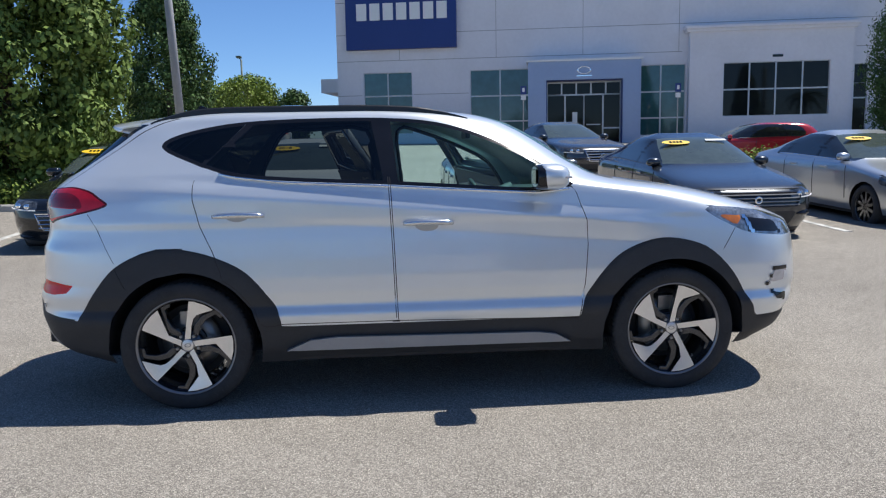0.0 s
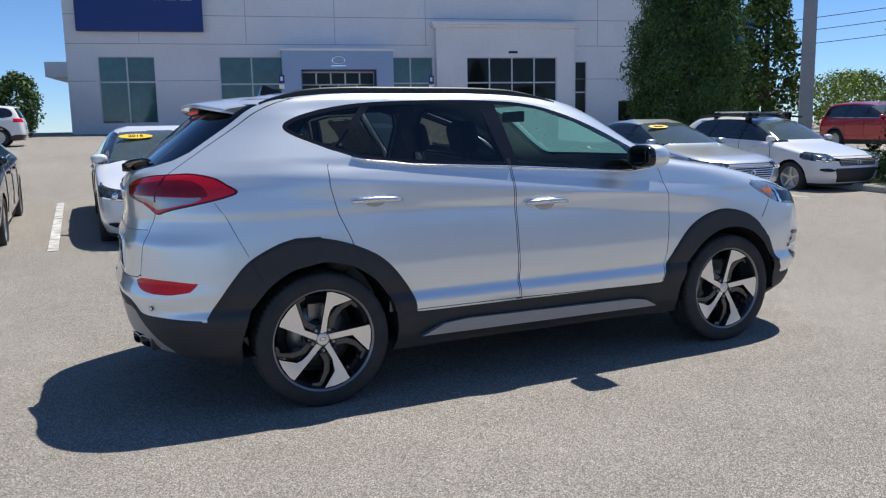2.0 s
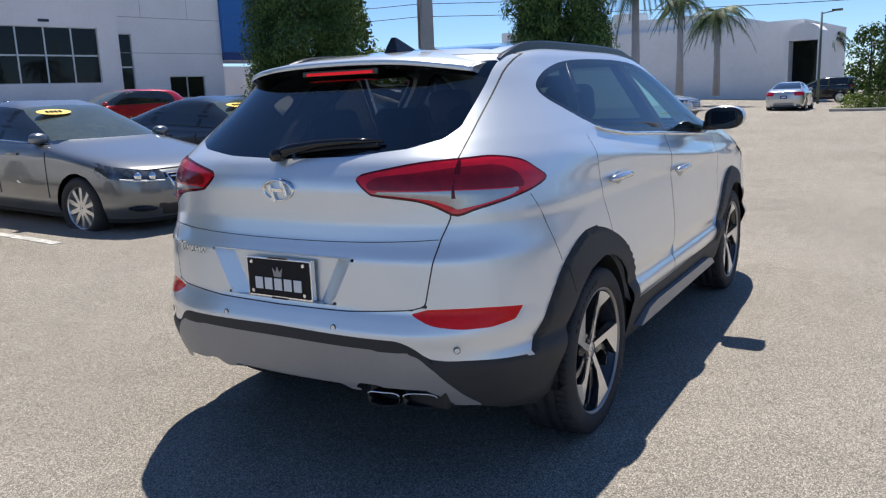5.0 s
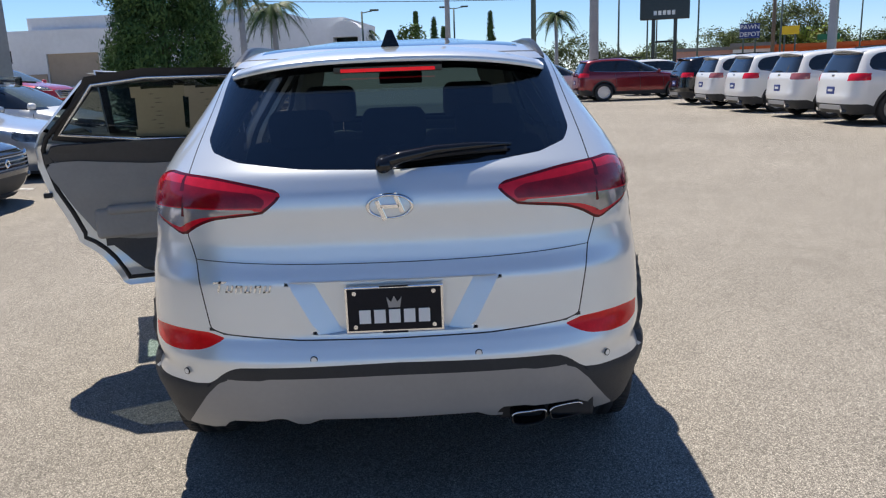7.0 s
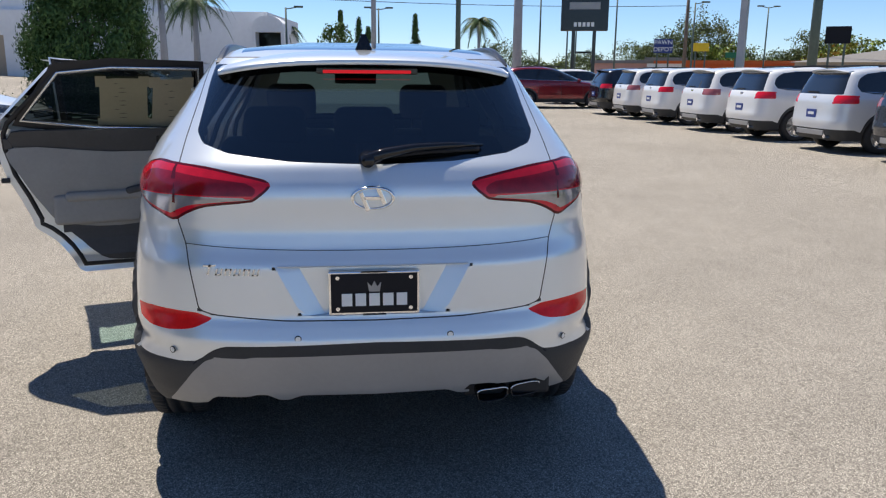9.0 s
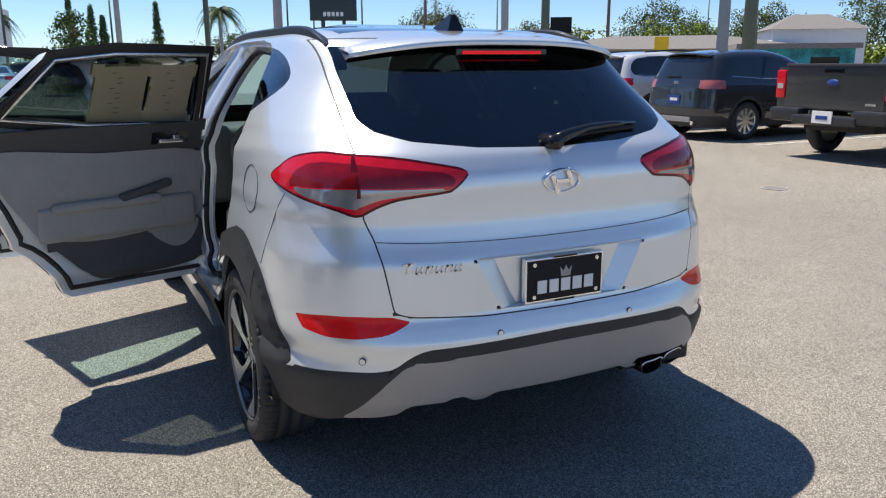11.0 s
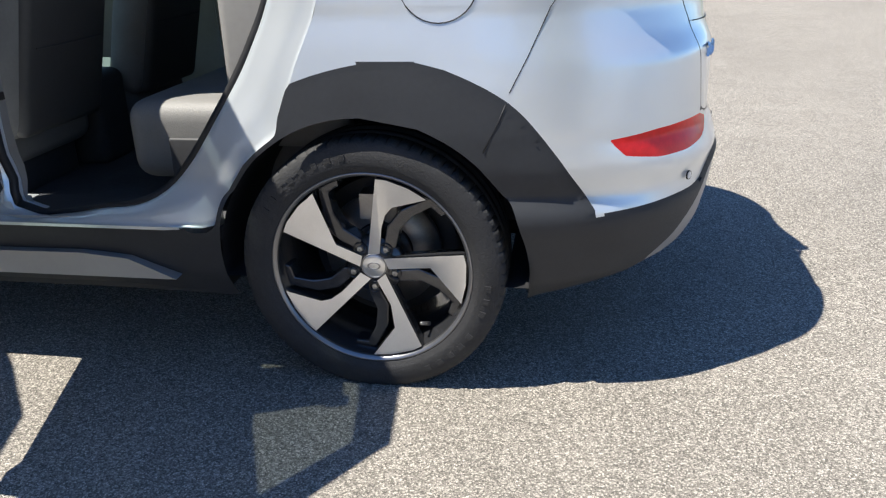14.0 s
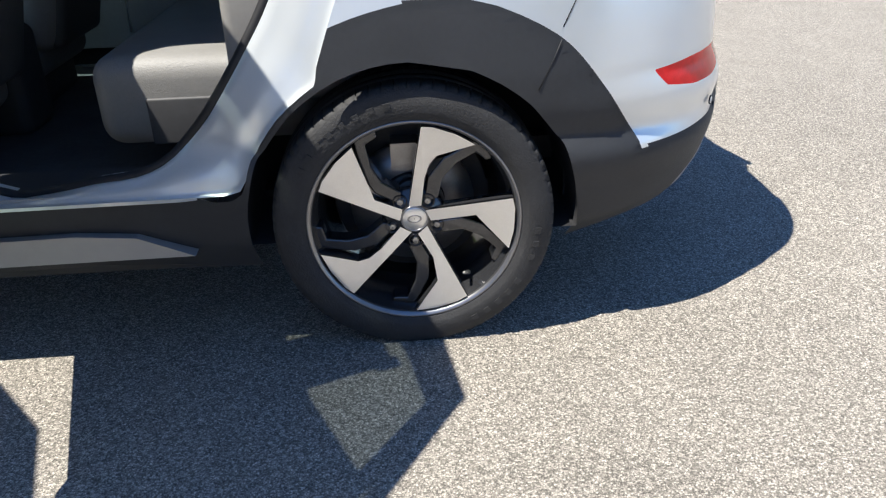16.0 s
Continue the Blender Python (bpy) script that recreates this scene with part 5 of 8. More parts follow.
vehicle("sedan", COL["black"], "sedan", "black sedan with a twin-bar grille, parked in the row", facing_us(-2.83, 5.2, 3.75), sticker=True, spokes=8, grille=(0.40, 0.61, 0.48), bars=4)
vehicle("sedan", COL["white"], "sedan", "white sedan with a dark grille and round badge", facing_us(0.0, 5.0, 3.75), sticker=True, bars=2, note="2018", sheet=True)
vehicle("sedan", COL["grey"], "sedan", "metallic grey sedan with a chrome-barred grille", facing_us(3.05, 4.75, 3.75), bars=4, sticker=True)
vehicle("sedan", COL["charcoal"], "sedan", "dark charcoal sedan with a yellow windscreen sticker", facing_us(5.95, 4.7, 3.75), sticker=True, chrome_grille=False, dark_wheel=False, spokes=10, grille=(0.54, 0.72, 0.62), sheet=True)
vehicle("sedan", COL["silver"], "sedan", "silver luxury sedan with dark wheels", facing_us(9.2, 5.2, 3.75), sticker=True, dark_wheel=True, lower="black_plastic", grille=(0.48, 0.70, 0.50), bars=6)
vehicle("hatch", COL["white"], "hatchback", "white hatchback with a roof rack", facing_us(12.3, 5.6, 3.45), rack=True, spokes=5, chrome_grille=False)
vehicle("hatch", COL["bright_red"], "hatchback", "bright red compact car behind the row", pose(13.9, 18.6, rise(18.6) - 0.12, 0, 0, 170), spokes=8)
vehicle("suv", COL["bright_red"], "red_suv", "red suv parked beyond the conifer", pose(24.3, 15.0, rise(15.0), 0, 0, -100))
vehicle("sedan", COL["silver"], "sedan", "silver car parked behind the conifer island", pose(24.0, 8.0, rise(8), 0, 0, -95))
vehicle("suv", COL["white"], "suv", "white suv parked far off by the trees", pose(-4.0, 33.0, rise(33.0), 0, 0, 178))
vehicle("sedan", COL["charcoal"], "sedan", "dark car parked by the showroom door", pose(5.6, 16.5, rise(16.5), 0, 0, -80))
M["tail_pink"] = mat("pale_red_lens", (0.35, 0.10, 0.10), 0.1, var=0.1, coat=1.0)
ROW = -10.35
for colour, x, label, extra in (
        ("charcoal", 8.9, "dark charcoal suv with a full-width tail lamp and blue dealer plate", dict(glow="tail_pink", wide=1.03)),
        ("pearl", 11.5, "pale silver suv with a paper dealer plate", dict(rails=True)),
        ("white", 14.45, "white suv with red tail lamps and grey bumper trim", dict(rails=True)),
        ("white", 17.15, "white suv with dark rear glass", dict(glow="tail_pink", wide=1.03)),
        ("white", 20.1, "white suv with red tail lamps", dict(spokes=5)),
        ("white", 22.75, "white suv with roof rails and red tail lamps", dict(rails=True, glow="tail_pink")),
        ("black", 25.5, "black suv with a blue dealer plate", {})):
    vehicle("suv", COL[colour], "suv", label, pose(x, ROW, 0, 0, 0, -90), "suv row", **extra)
vehicle("suv", COL["red"], "suv", "dark red suv standing at the end of the row", pose(31.0, -7.9, 0, 0, 0, -90) @ Matrix.Diagonal((1.1, 1.05, 1.04, 1)), "suv row", rails=True)
vehicle("suv", COL["white"], "suv", "white suv behind the red one", pose(35.5, -11.0, 0, 0, 0, -90), "suv row")
vehicle("suv", COL["white"], "suv", "white suv with tall red tail lamps", pose(2.1, ROW + 0.3, 0, 0, 0, -90), "suv row", spokes=5)
vehicle("van", COL["white"], "minivan", "white minivan with dark windows", pose(33.6, -4.6, 0, 0, 0, -90), "suv row")
vehicle("sedan", COL["silver"], "sedan", "silver car parked before the white building", pose(40.0, 3.7, 0, 0, 0, 0))
vehicle("suv", COL["black"], "suv", "black suv parked behind the planted island", pose(45.0, -1.4, 0, 0, 0, -90))
vehicle("suv", COL["black"], "suv", "dark suv parked before the white building", pose(56.0, 2.5, 0, 0, 0, 90))


def pickup(place):
    """A crew-cab pickup, seen from behind."""
    car = thing("pickup_truck", "dark grey crew-cab pickup with red tail lamps", "truck", place, "suv row")
    paint_ = COL["truck"]
    sk = Skin((0.95, 1.05, 1.2, 1.05, 1.28, 1.12, 1.62, 1.28, 1.70, 1.45, 1.75, 1.9), (0.95, 4.6, 1.15, 4.5, 1.20, 4.2, 1.24, 3.9, 1.58, 3.1, 1.70, 2.7, 1.75, 2.3),
              (0.45, 0.96, 0.9, 1.0, 1.2, 0.98, 1.28, 0.93, 1.62, 0.79, 1.70, 0.70, 1.75, 0.45), nr=7, nf=3, lr=0.4, lf=0.8, taper=0.0, mid=2.5)
    bm = sk.mesh(np.concatenate([np.linspace(0.95, 1.2, 6), np.linspace(1.23, 1.65, 9), np.linspace(1.67, 1.755, 5)]), 10, 24, 10)
    dl = inside(rounded(((1.35, 1.27), (2.3, 1.26), (3.75, 1.24), (3.2, 1.5), (2.9, 1.60), (1.6, 1.62)), 3))
    fs = (lambda c: np.minimum(dl(c[:, 0], c[:, 2]), np.abs(c[:, 1]) - 0.5), lambda c: np.min(np.stack([c[:, 2] - 1.27, 1.63 - c[:, 2], 0.70 - np.abs(c[:, 1]), 1.5 - c[:, 0]]), axis=0),
          lambda c: np.min(np.stack([c[:, 2] - 1.27, 1.66 - c[:, 2], 0.8 - np.abs(c[:, 1]), c[:, 0] - 2.6]), axis=0))
    for f in fs:
        cut(bm, f)
    c = centres(bm)
    lab = np.full(len(c), "body", dtype=object)
    for f, n in zip(fs, ("side_window", "rear_window", "windscreen")):
        lab[f(c) > 0] = n
    for k, (v, f, n) in split(bm, lab).items():
        raw("cab" if k == "body" else k, v, f, paint_ if k == "body" else M["dark_glass"], car, smooth=True, normals=n)
    part("lower_body", boxes((1.05, 4.55, -0.98, 0.98, 0.48, 0.97), bevel=0.04), paint_, car, smooth=False)
    for sd in (-1, 1):
        y0, y1 = (0.80, 1.0) if sd > 0 else (-1.0, -0.80)
        fender = [(-1.08, 0.62), (-0.46, 0.62)] + [(0.46 * math.cos(a), 0.42 + 0.46 * math.sin(a)) for a in np.linspace(2.7, 0.44, 9)] + [(0.46, 0.55), (1.03, 0.55), (1.03, 1.22), (-1.08, 1.22)]
        part("bed_side", prism(bmesh.new(), fender, y0, y1), paint_, car)
        part("tail_light", boxes((-1.11, -0.98, sd * 0.93 - 0.085, sd * 0.93 + 0.085, 0.80, 1.18), bevel=0.02), M["red_lens"], car)
        part("reverse_lens", boxes((-1.118, -1.1, sd * 0.93 - 0.05, sd * 0.93 + 0.05, 0.93, 1.0)), M["clear_lens"], car)
        part("wing_mirror", boxes((3.35, 3.5, sd * 1.18 - 0.12, sd * 1.18 + 0.12, 1.14, 1.36), bevel=0.04), M["gloss_black"], car)
        part("running_board", boxes((1.3, 3.7, sd * 0.98 - 0.09, sd * 0.98 + 0.09, 0.40, 0.46), bevel=0.015), M["black_plastic"], car)
        part("corner_bumper", boxes((-1.25, -1.0, sd * 0.72 - 0.27, sd * 0.72 + 0.27, 0.50, 0.68), bevel=0.04), M["bumper_grey"], car)
        for a in (0.0, 3.68):
            plain_wheel(car, a, sd * 0.88, 0.40, 0.26, 6, dark=True)
    part("tailgate", boxes((-1.10, -1.02, -0.84, 0.84, 0.66, 1.23), bevel=0.02), paint_, car)
    part("tailgate_cap", boxes((-1.13, -1.0, -0.84, 0.84, 1.225, 1.265), bevel=0.012), M["black_plastic"], car)
    part("handle_recess", boxes((-1.108, -1.09, -0.17, 0.17, 1.14, 1.2), bevel=0.01), M["gloss_black"], car)
    part("badge", lathe(bmesh.new(), [(0.001, -0.01), (0.055, -0.012), (0.06, 0)], 24, m=pose(-1.105, 0, 1.02, 0, 0, -90) @ Matrix.Diagonal((1.7, 1, 0.75, 1))), M["blue_plate"], car, smooth=True)
    part("word_bar", boxes((-1.106, -1.09, -0.72, -0.56, 0.74, 0.77)), M["chrome"], car)
    part("bumper", boxes((-1.27, -1.02, -0.55, 0.55, 0.47, 0.60), bevel=0.03), M["bumper_grey"], car)
    part("number_plate", boxes((-1.28, -1.26, -0.17, 0.17, 0.5, 0.66)), M["white"], car)
    part("plate_bar", boxes((-1.286, -1.28, -0.10, 0.10, 0.55, 0.6)), M["blue_plate"], car)
    part("bed_floor", boxes((-1.03, 1.03, -0.81, 0.81, 0.66, 0.72)), M["seal"], car)
    part("underbody", boxes((-0.9, 4.5, -0.6, 0.6, 0.38, 0.55)), M["seal"], car)
    part("hood", boxes((4.5, 5.0, -0.92, 0.92, 0.5, 1.12), bevel=0.12), paint_, car)
    part("third_brake_light", boxes((1.27, 1.30, -0.12, 0.12, 1.655, 1.685)), M["red_lens"], car)
    return car


COL["truck"] = paint("magnetic_grey_paint", (0.075, 0.078, 0.082), 0.7, 0.28)
M["bumper_grey"] = mat("dark_bumper", (0.05, 0.05, 0.052), 0.35, 0.4, var=0.08)
pickup(pose(5.05, ROW + 0.35, 0, 0, 0, -90) @ Matrix.Diagonal((1, 1, 1.13, 1)))


# ---- the silver suv ----
H = Skin(rear=(0.24, -0.70, 0.32, -0.84, 0.40, -0.878, 0.55, -0.905, 0.60, -0.914, 0.665, -0.890, 0.675, -0.882, 0.70, -0.881, 0.86, -0.878, 0.915, -0.854, 0.975, -0.842, 1.02, -0.841, 1.09, -0.845, 1.13, -0.838, 1.19, -0.806, 1.50, -0.43, 1.55, -0.34, 1.6, -0.08, 1.64, 0.5),
         front=(0.24, 3.33, 0.32, 3.47, 0.45, 3.545, 0.58, 3.575, 0.75, 3.56, 0.85, 3.545, 0.93, 3.505, 0.996, 3.35, 1.06, 3.14, 1.10, 2.98, 1.135, 2.81, 1.164, 2.60, 1.185, 2.47, 1.21, 2.36, 1.225, 2.32, 1.30, 2.19, 1.386, 2.065, 1.461, 1.95, 1.52, 1.835, 1.56, 1.70, 1.585, 1.55, 1.61, 1.25, 1.64, 0.55),
         half=(0.24, 0.84, 0.32, 0.885, 0.42, 0.910, 0.47, 0.928, 0.50, 0.931, 0.548, 0.907, 0.62, 0.924, 0.70, 0.926, 0.80, 0.919, 0.90, 0.909, 0.975, 0.899, 1.002, 0.9005, 1.025, 0.897, 1.12, 0.880, 1.18, 0.864, 1.25, 0.832, 1.40, 0.735, 1.50, 0.662, 1.56, 0.628, 1.595, 0.585, 1.615, 0.50, 1.64, 0.25),
         nr=3.6, nf=3.5, lr=(1.0, 0.88, 1.25, 0.95, 1.40, 0.85, 1.50, 0.60, 1.64, 0.5), lf=0.70, taper=0.004, mid=1.3, soft=0.012, ridge=(1.160, 0.083, 0.017, -0.30, 2.75))
HUB_Z, BASE, TYRE_R = 0.345, 2.67, 0.348
DLO = rounded(((-0.115, 1.40), (-0.03, 1.467), (0.237, 1.524), (0.6, 1.546), (1.08, 1.546), (1.396, 1.514), (1.677, 1.423), (1.962, 1.276), (2.11, 1.165), (1.9, 1.132), (1.44, 1.160), (1.1, 1.183), (0.54, 1.213), (0.245, 1.249), (0.045, 1.318)), 4)
REAR_DOOR = [(0.335, 1.53)] + [(0.10, 1.285), (0.066, 1.21), (0.066, 1.12), (0.10, 0.98), (0.155, 0.86), (0.20, 0.74)] + [(0.412 * math.cos(a), HUB_Z + 0.412 * math.sin(a)) for a in np.linspace(1.05, 0.30, 6)] + [(0.42, 0.448), (1.125, 0.448), (1.112, 0.87), (1.10, 1.18), (1.065, 1.572), (0.6, 1.572), (0.40, 1.553)]
FRONT_DOOR = [(1.131, 0.448), (2.135, 0.43), (2.165, 0.62), (2.182, 0.84), (2.175, 0.97), (2.12, 1.13), (1.96, 1.30), (1.68, 1.445), (1.40, 1.54), (1.072, 1.572), (1.106, 1.18), (1.118, 0.87)]
LAMP = rounded(((0.382, 1.137), (0.41, 1.150), (0.54, 1.171), (0.70, 1.189), (0.915, 1.197), (1.04, 1.199), (1.19, 1.180), (1.28, 1.145), (1.352, 1.104), (1.245, 1.072), (1.08, 1.045), (0.92, 1.022), (0.818, 1.003), (0.74, 1.030), (0.642, 1.056), (0.463, 1.074), (0.43, 1.084), (0.388, 1.118)), 3)
DARK_LENS = [(0.470, 1.136), (0.853, 1.163), (1.00, 1.166), (1.08, 1.158), (1.145, 1.135), (1.185, 1.098), (1.17, 1.086), (0.84, 1.0935), (0.442, 1.0965), (0.425, 1.116)]
CLEAR_LENS = [(0.455, 1.0905), (0.812, 1.0905), (1.165, 1.083), (1.10, 1.062), (0.93, 1.040), (0.825, 1.028), (0.79, 1.042), (0.715, 1.062), (0.60, 1.073), (0.458, 1.083)]
REFLECTOR = [(0.575, 0.679), (0.66, 0.696), (0.80, 0.697), (0.95, 0.694), (1.14, 0.681), (1.085, 0.640), (0.95, 0.627), (0.80, 0.628), (0.70, 0.637), (0.65, 0.646)]
GLASS = [(q * y, z) for q, pts in ((-1, ((0.585, 1.53), (0.598, 1.45), (0.606, 1.36), (0.612, 1.295), (0.585, 1.258), (0.49, 1.229), (0.28, 1.206))), (1, ((0.0, 1.197), (0.28, 1.206), (0.49, 1.229), (0.585, 1.258), (0.612, 1.295), (0.606, 1.36), (0.598, 1.45), (0.585, 1.53)))) for y, z in pts]
TAILGATE = [(-0.61, 1.56), (-0.635, 1.40), (-0.655, 1.27), (-0.662, 1.2), (-0.665, 1.0), (-0.64, 0.93), (-0.60, 0.705), (-0.55, 0.69), (-0.3, 0.672), (0, 0.668), (0.3, 0.672), (0.55, 0.69), (0.60, 0.705), (0.64, 0.93), (0.665, 1.0), (0.662, 1.2), (0.655, 1.27), (0.635, 1.40), (0.61, 1.56)]
RECESS = [(0.335, 0.862), (-0.335, 0.862), (-0.245, 0.688), (0.245, 0.688)]
DIFFUSER = [(-0.729, 0.345), (-0.628, 0.484), (-0.580, 0.532), (-0.54, 0.549), (0.0, 0.552), (0.54, 0.549), (0.580, 0.532), (0.628, 0.484), (0.729, 0.345), (0.72, 0.30), (-0.72, 0.30)]
EXHAUST_CUT = [(-0.325, 0.28), (-0.330, 0.412), (-0.585, 0.412), (-0.630, 0.388), (-0.662, 0.350), (-0.662, 0.28)]
REAR_FLARE = rounded([(0.52, 0.1), (0.504, 0.472), (0.43, 0.621), (0.318, 0.745), (0.168, 0.822), (0.029, 0.861), (-0.08, 0.871), (-0.189, 0.857), (-0.354, 0.774), (-0.467, 0.644)], 4, closed=False) + [(-0.565, 0.500), (-0.60, 0.1)]
FRONT_FLARE = rounded([(2.12, 0.1), (2.138, 0.436), (2.194, 0.593), (2.334, 0.762), (2.494, 0.842), (2.655, 0.862), (2.849, 0.81), (2.98, 0.696), (3.091, 0.529), (3.159, 0.40), (3.19, 0.1)], 4, closed=False)
SILL_STRIP = [(0.53, 0.305), (0.66, 0.36), (0.80, 0.372), (1.90, 0.360), (2.0, 0.345), (2.08, 0.302)]
HEADLAMP = [(2.842, 1.007), (2.876, 1.031), (3.041, 1.016), (3.226, 0.989), (3.34, 0.955), (3.44, 0.90), (3.50, 0.855), (3.322, 0.850), (3.129, 0.872), (3.059, 0.890), (2.934, 0.951)]
bumper_line = blend((0, 0.598, 0.50, 0.590, 0.535, 0.582, 0.58, 0.563, 0.647, 0.526, 0.73, 0.518, 0.85, 0.516, 1.17, 0.501, 1.3, 0.48), 0.006)
under_line = blend((0, 0.392, 0.270, 0.398, 0.296, 0.379, 0.343, 0.379, 0.372, 0.402, 0.60, 0.396, 0.655, 0.364, 0.73, 0.352, 0.90, 0.339, 1.234, 0.274, 1.30, 0.24), 0.004)


def wrap(c):
    """A coordinate that runs from the tail's middle round the corner and along the side."""
    return np.abs(c[:, 1]) + np.maximum(0, c[:, 0] + 0.87)


def on_side(x, z, off=0.0, side=-1):
    return (x, side * (float(H.y(x, z)) + off), z)


def patch(name, outline, off, material, parent, side, res=0.03, label="", solid=0.0, smooth=True):
    """A sheet with that (x, z) outline that follows the car's side."""
    o = np.array(outline)
    x0, z0 = o.min(0) - 0.01
    x1, z1 = o.max(0) + 0.01
    nx, nz = max(2, int((x1 - x0) / res)), max(2, int((z1 - z0) / res))
    bm = bmesh.new()
    bmesh.ops.create_grid(bm, x_segments=nx, y_segments=nz, size=0.5)
    for v in bm.verts:
        v.co = Vector((x0 + (v.co.x + 0.5) * (x1 - x0), 0, z0 + (v.co.y + 0.5) * (z1 - z0)))
    field = inside(outline)
    cut(bm, lambda c: field(c[:, 0], c[:, 2]))
    c = centres(bm)
    k = field(c[:, 0], c[:, 2])
    bmesh.ops.delete(bm, geom=[f for f, q in zip(bm.faces, k) if q < 0], context="FACES")
    for v in bm.verts:
        v.co.y = side * (float(H.y(v.co.x, v.co.z)) + off)
    bmesh.ops.recalc_face_normals(bm, faces=bm.faces[:])
    if solid:
        bmesh.ops.solidify(bm, geom=bm.faces[:], thickness=solid)
    return part(name, bm, material, parent, label, smooth=smooth and not solid)


def loft(name, outline, steps, material, parent, side, closed=True, label="", sill=1.0):
    """A band along an (x, z) outline; steps are (inset, offset from the skin)."""
    o = np.array(outline)
    n = len(o)
    area = 0.5 * np.sum(o[:, 0] * np.roll(o[:, 1], -1) - np.roll(o[:, 0], -1) * o[:, 1])
    t = np.roll(o, -1, 0) - np.roll(o, 1, 0)
    t /= np.linalg.norm(t, axis=1)[:, None] + 1e-9
    inward = np.stack([-t[:, 1], t[:, 0]], 1) * (1 if area > 0 else -1)
    vs, fs = [], []
    for ins, off in steps:
        p = o + inward * ins * np.where(o[:, 1] < 0.5, sill, 1.0)[:, None]
        for (x, z) in p:
            vs.append(on_side(x, z, off, side))
    for r in range(len(steps) - 1):
        for i in range(n if closed else n - 1):
            j = (i + 1) % n
            fs.append((r * n + i, r * n + j, (r + 1) * n + j, (r + 1) * n + i))
    return raw(name, vs, fs, material, parent, label, smooth=True)


def seam(points, parent, r=0.0026, name="panel_gap", material="seal"):
    return part(name, tube(bmesh.new(), points, r, 5), M[material], parent, smooth=True)


def rim_outline(scale):
    return [(u * scale, v * scale) for u, v in ((-0.06, 0.12), (0.09, 0.965), (0.20, 0.955), (0.42, 0.875), (0.60, 0.765), (0.23, 0.655), (0.155, 0.57), (0.105, 0.42), (0.065, 0.13))]


HERO_WHEEL = {}


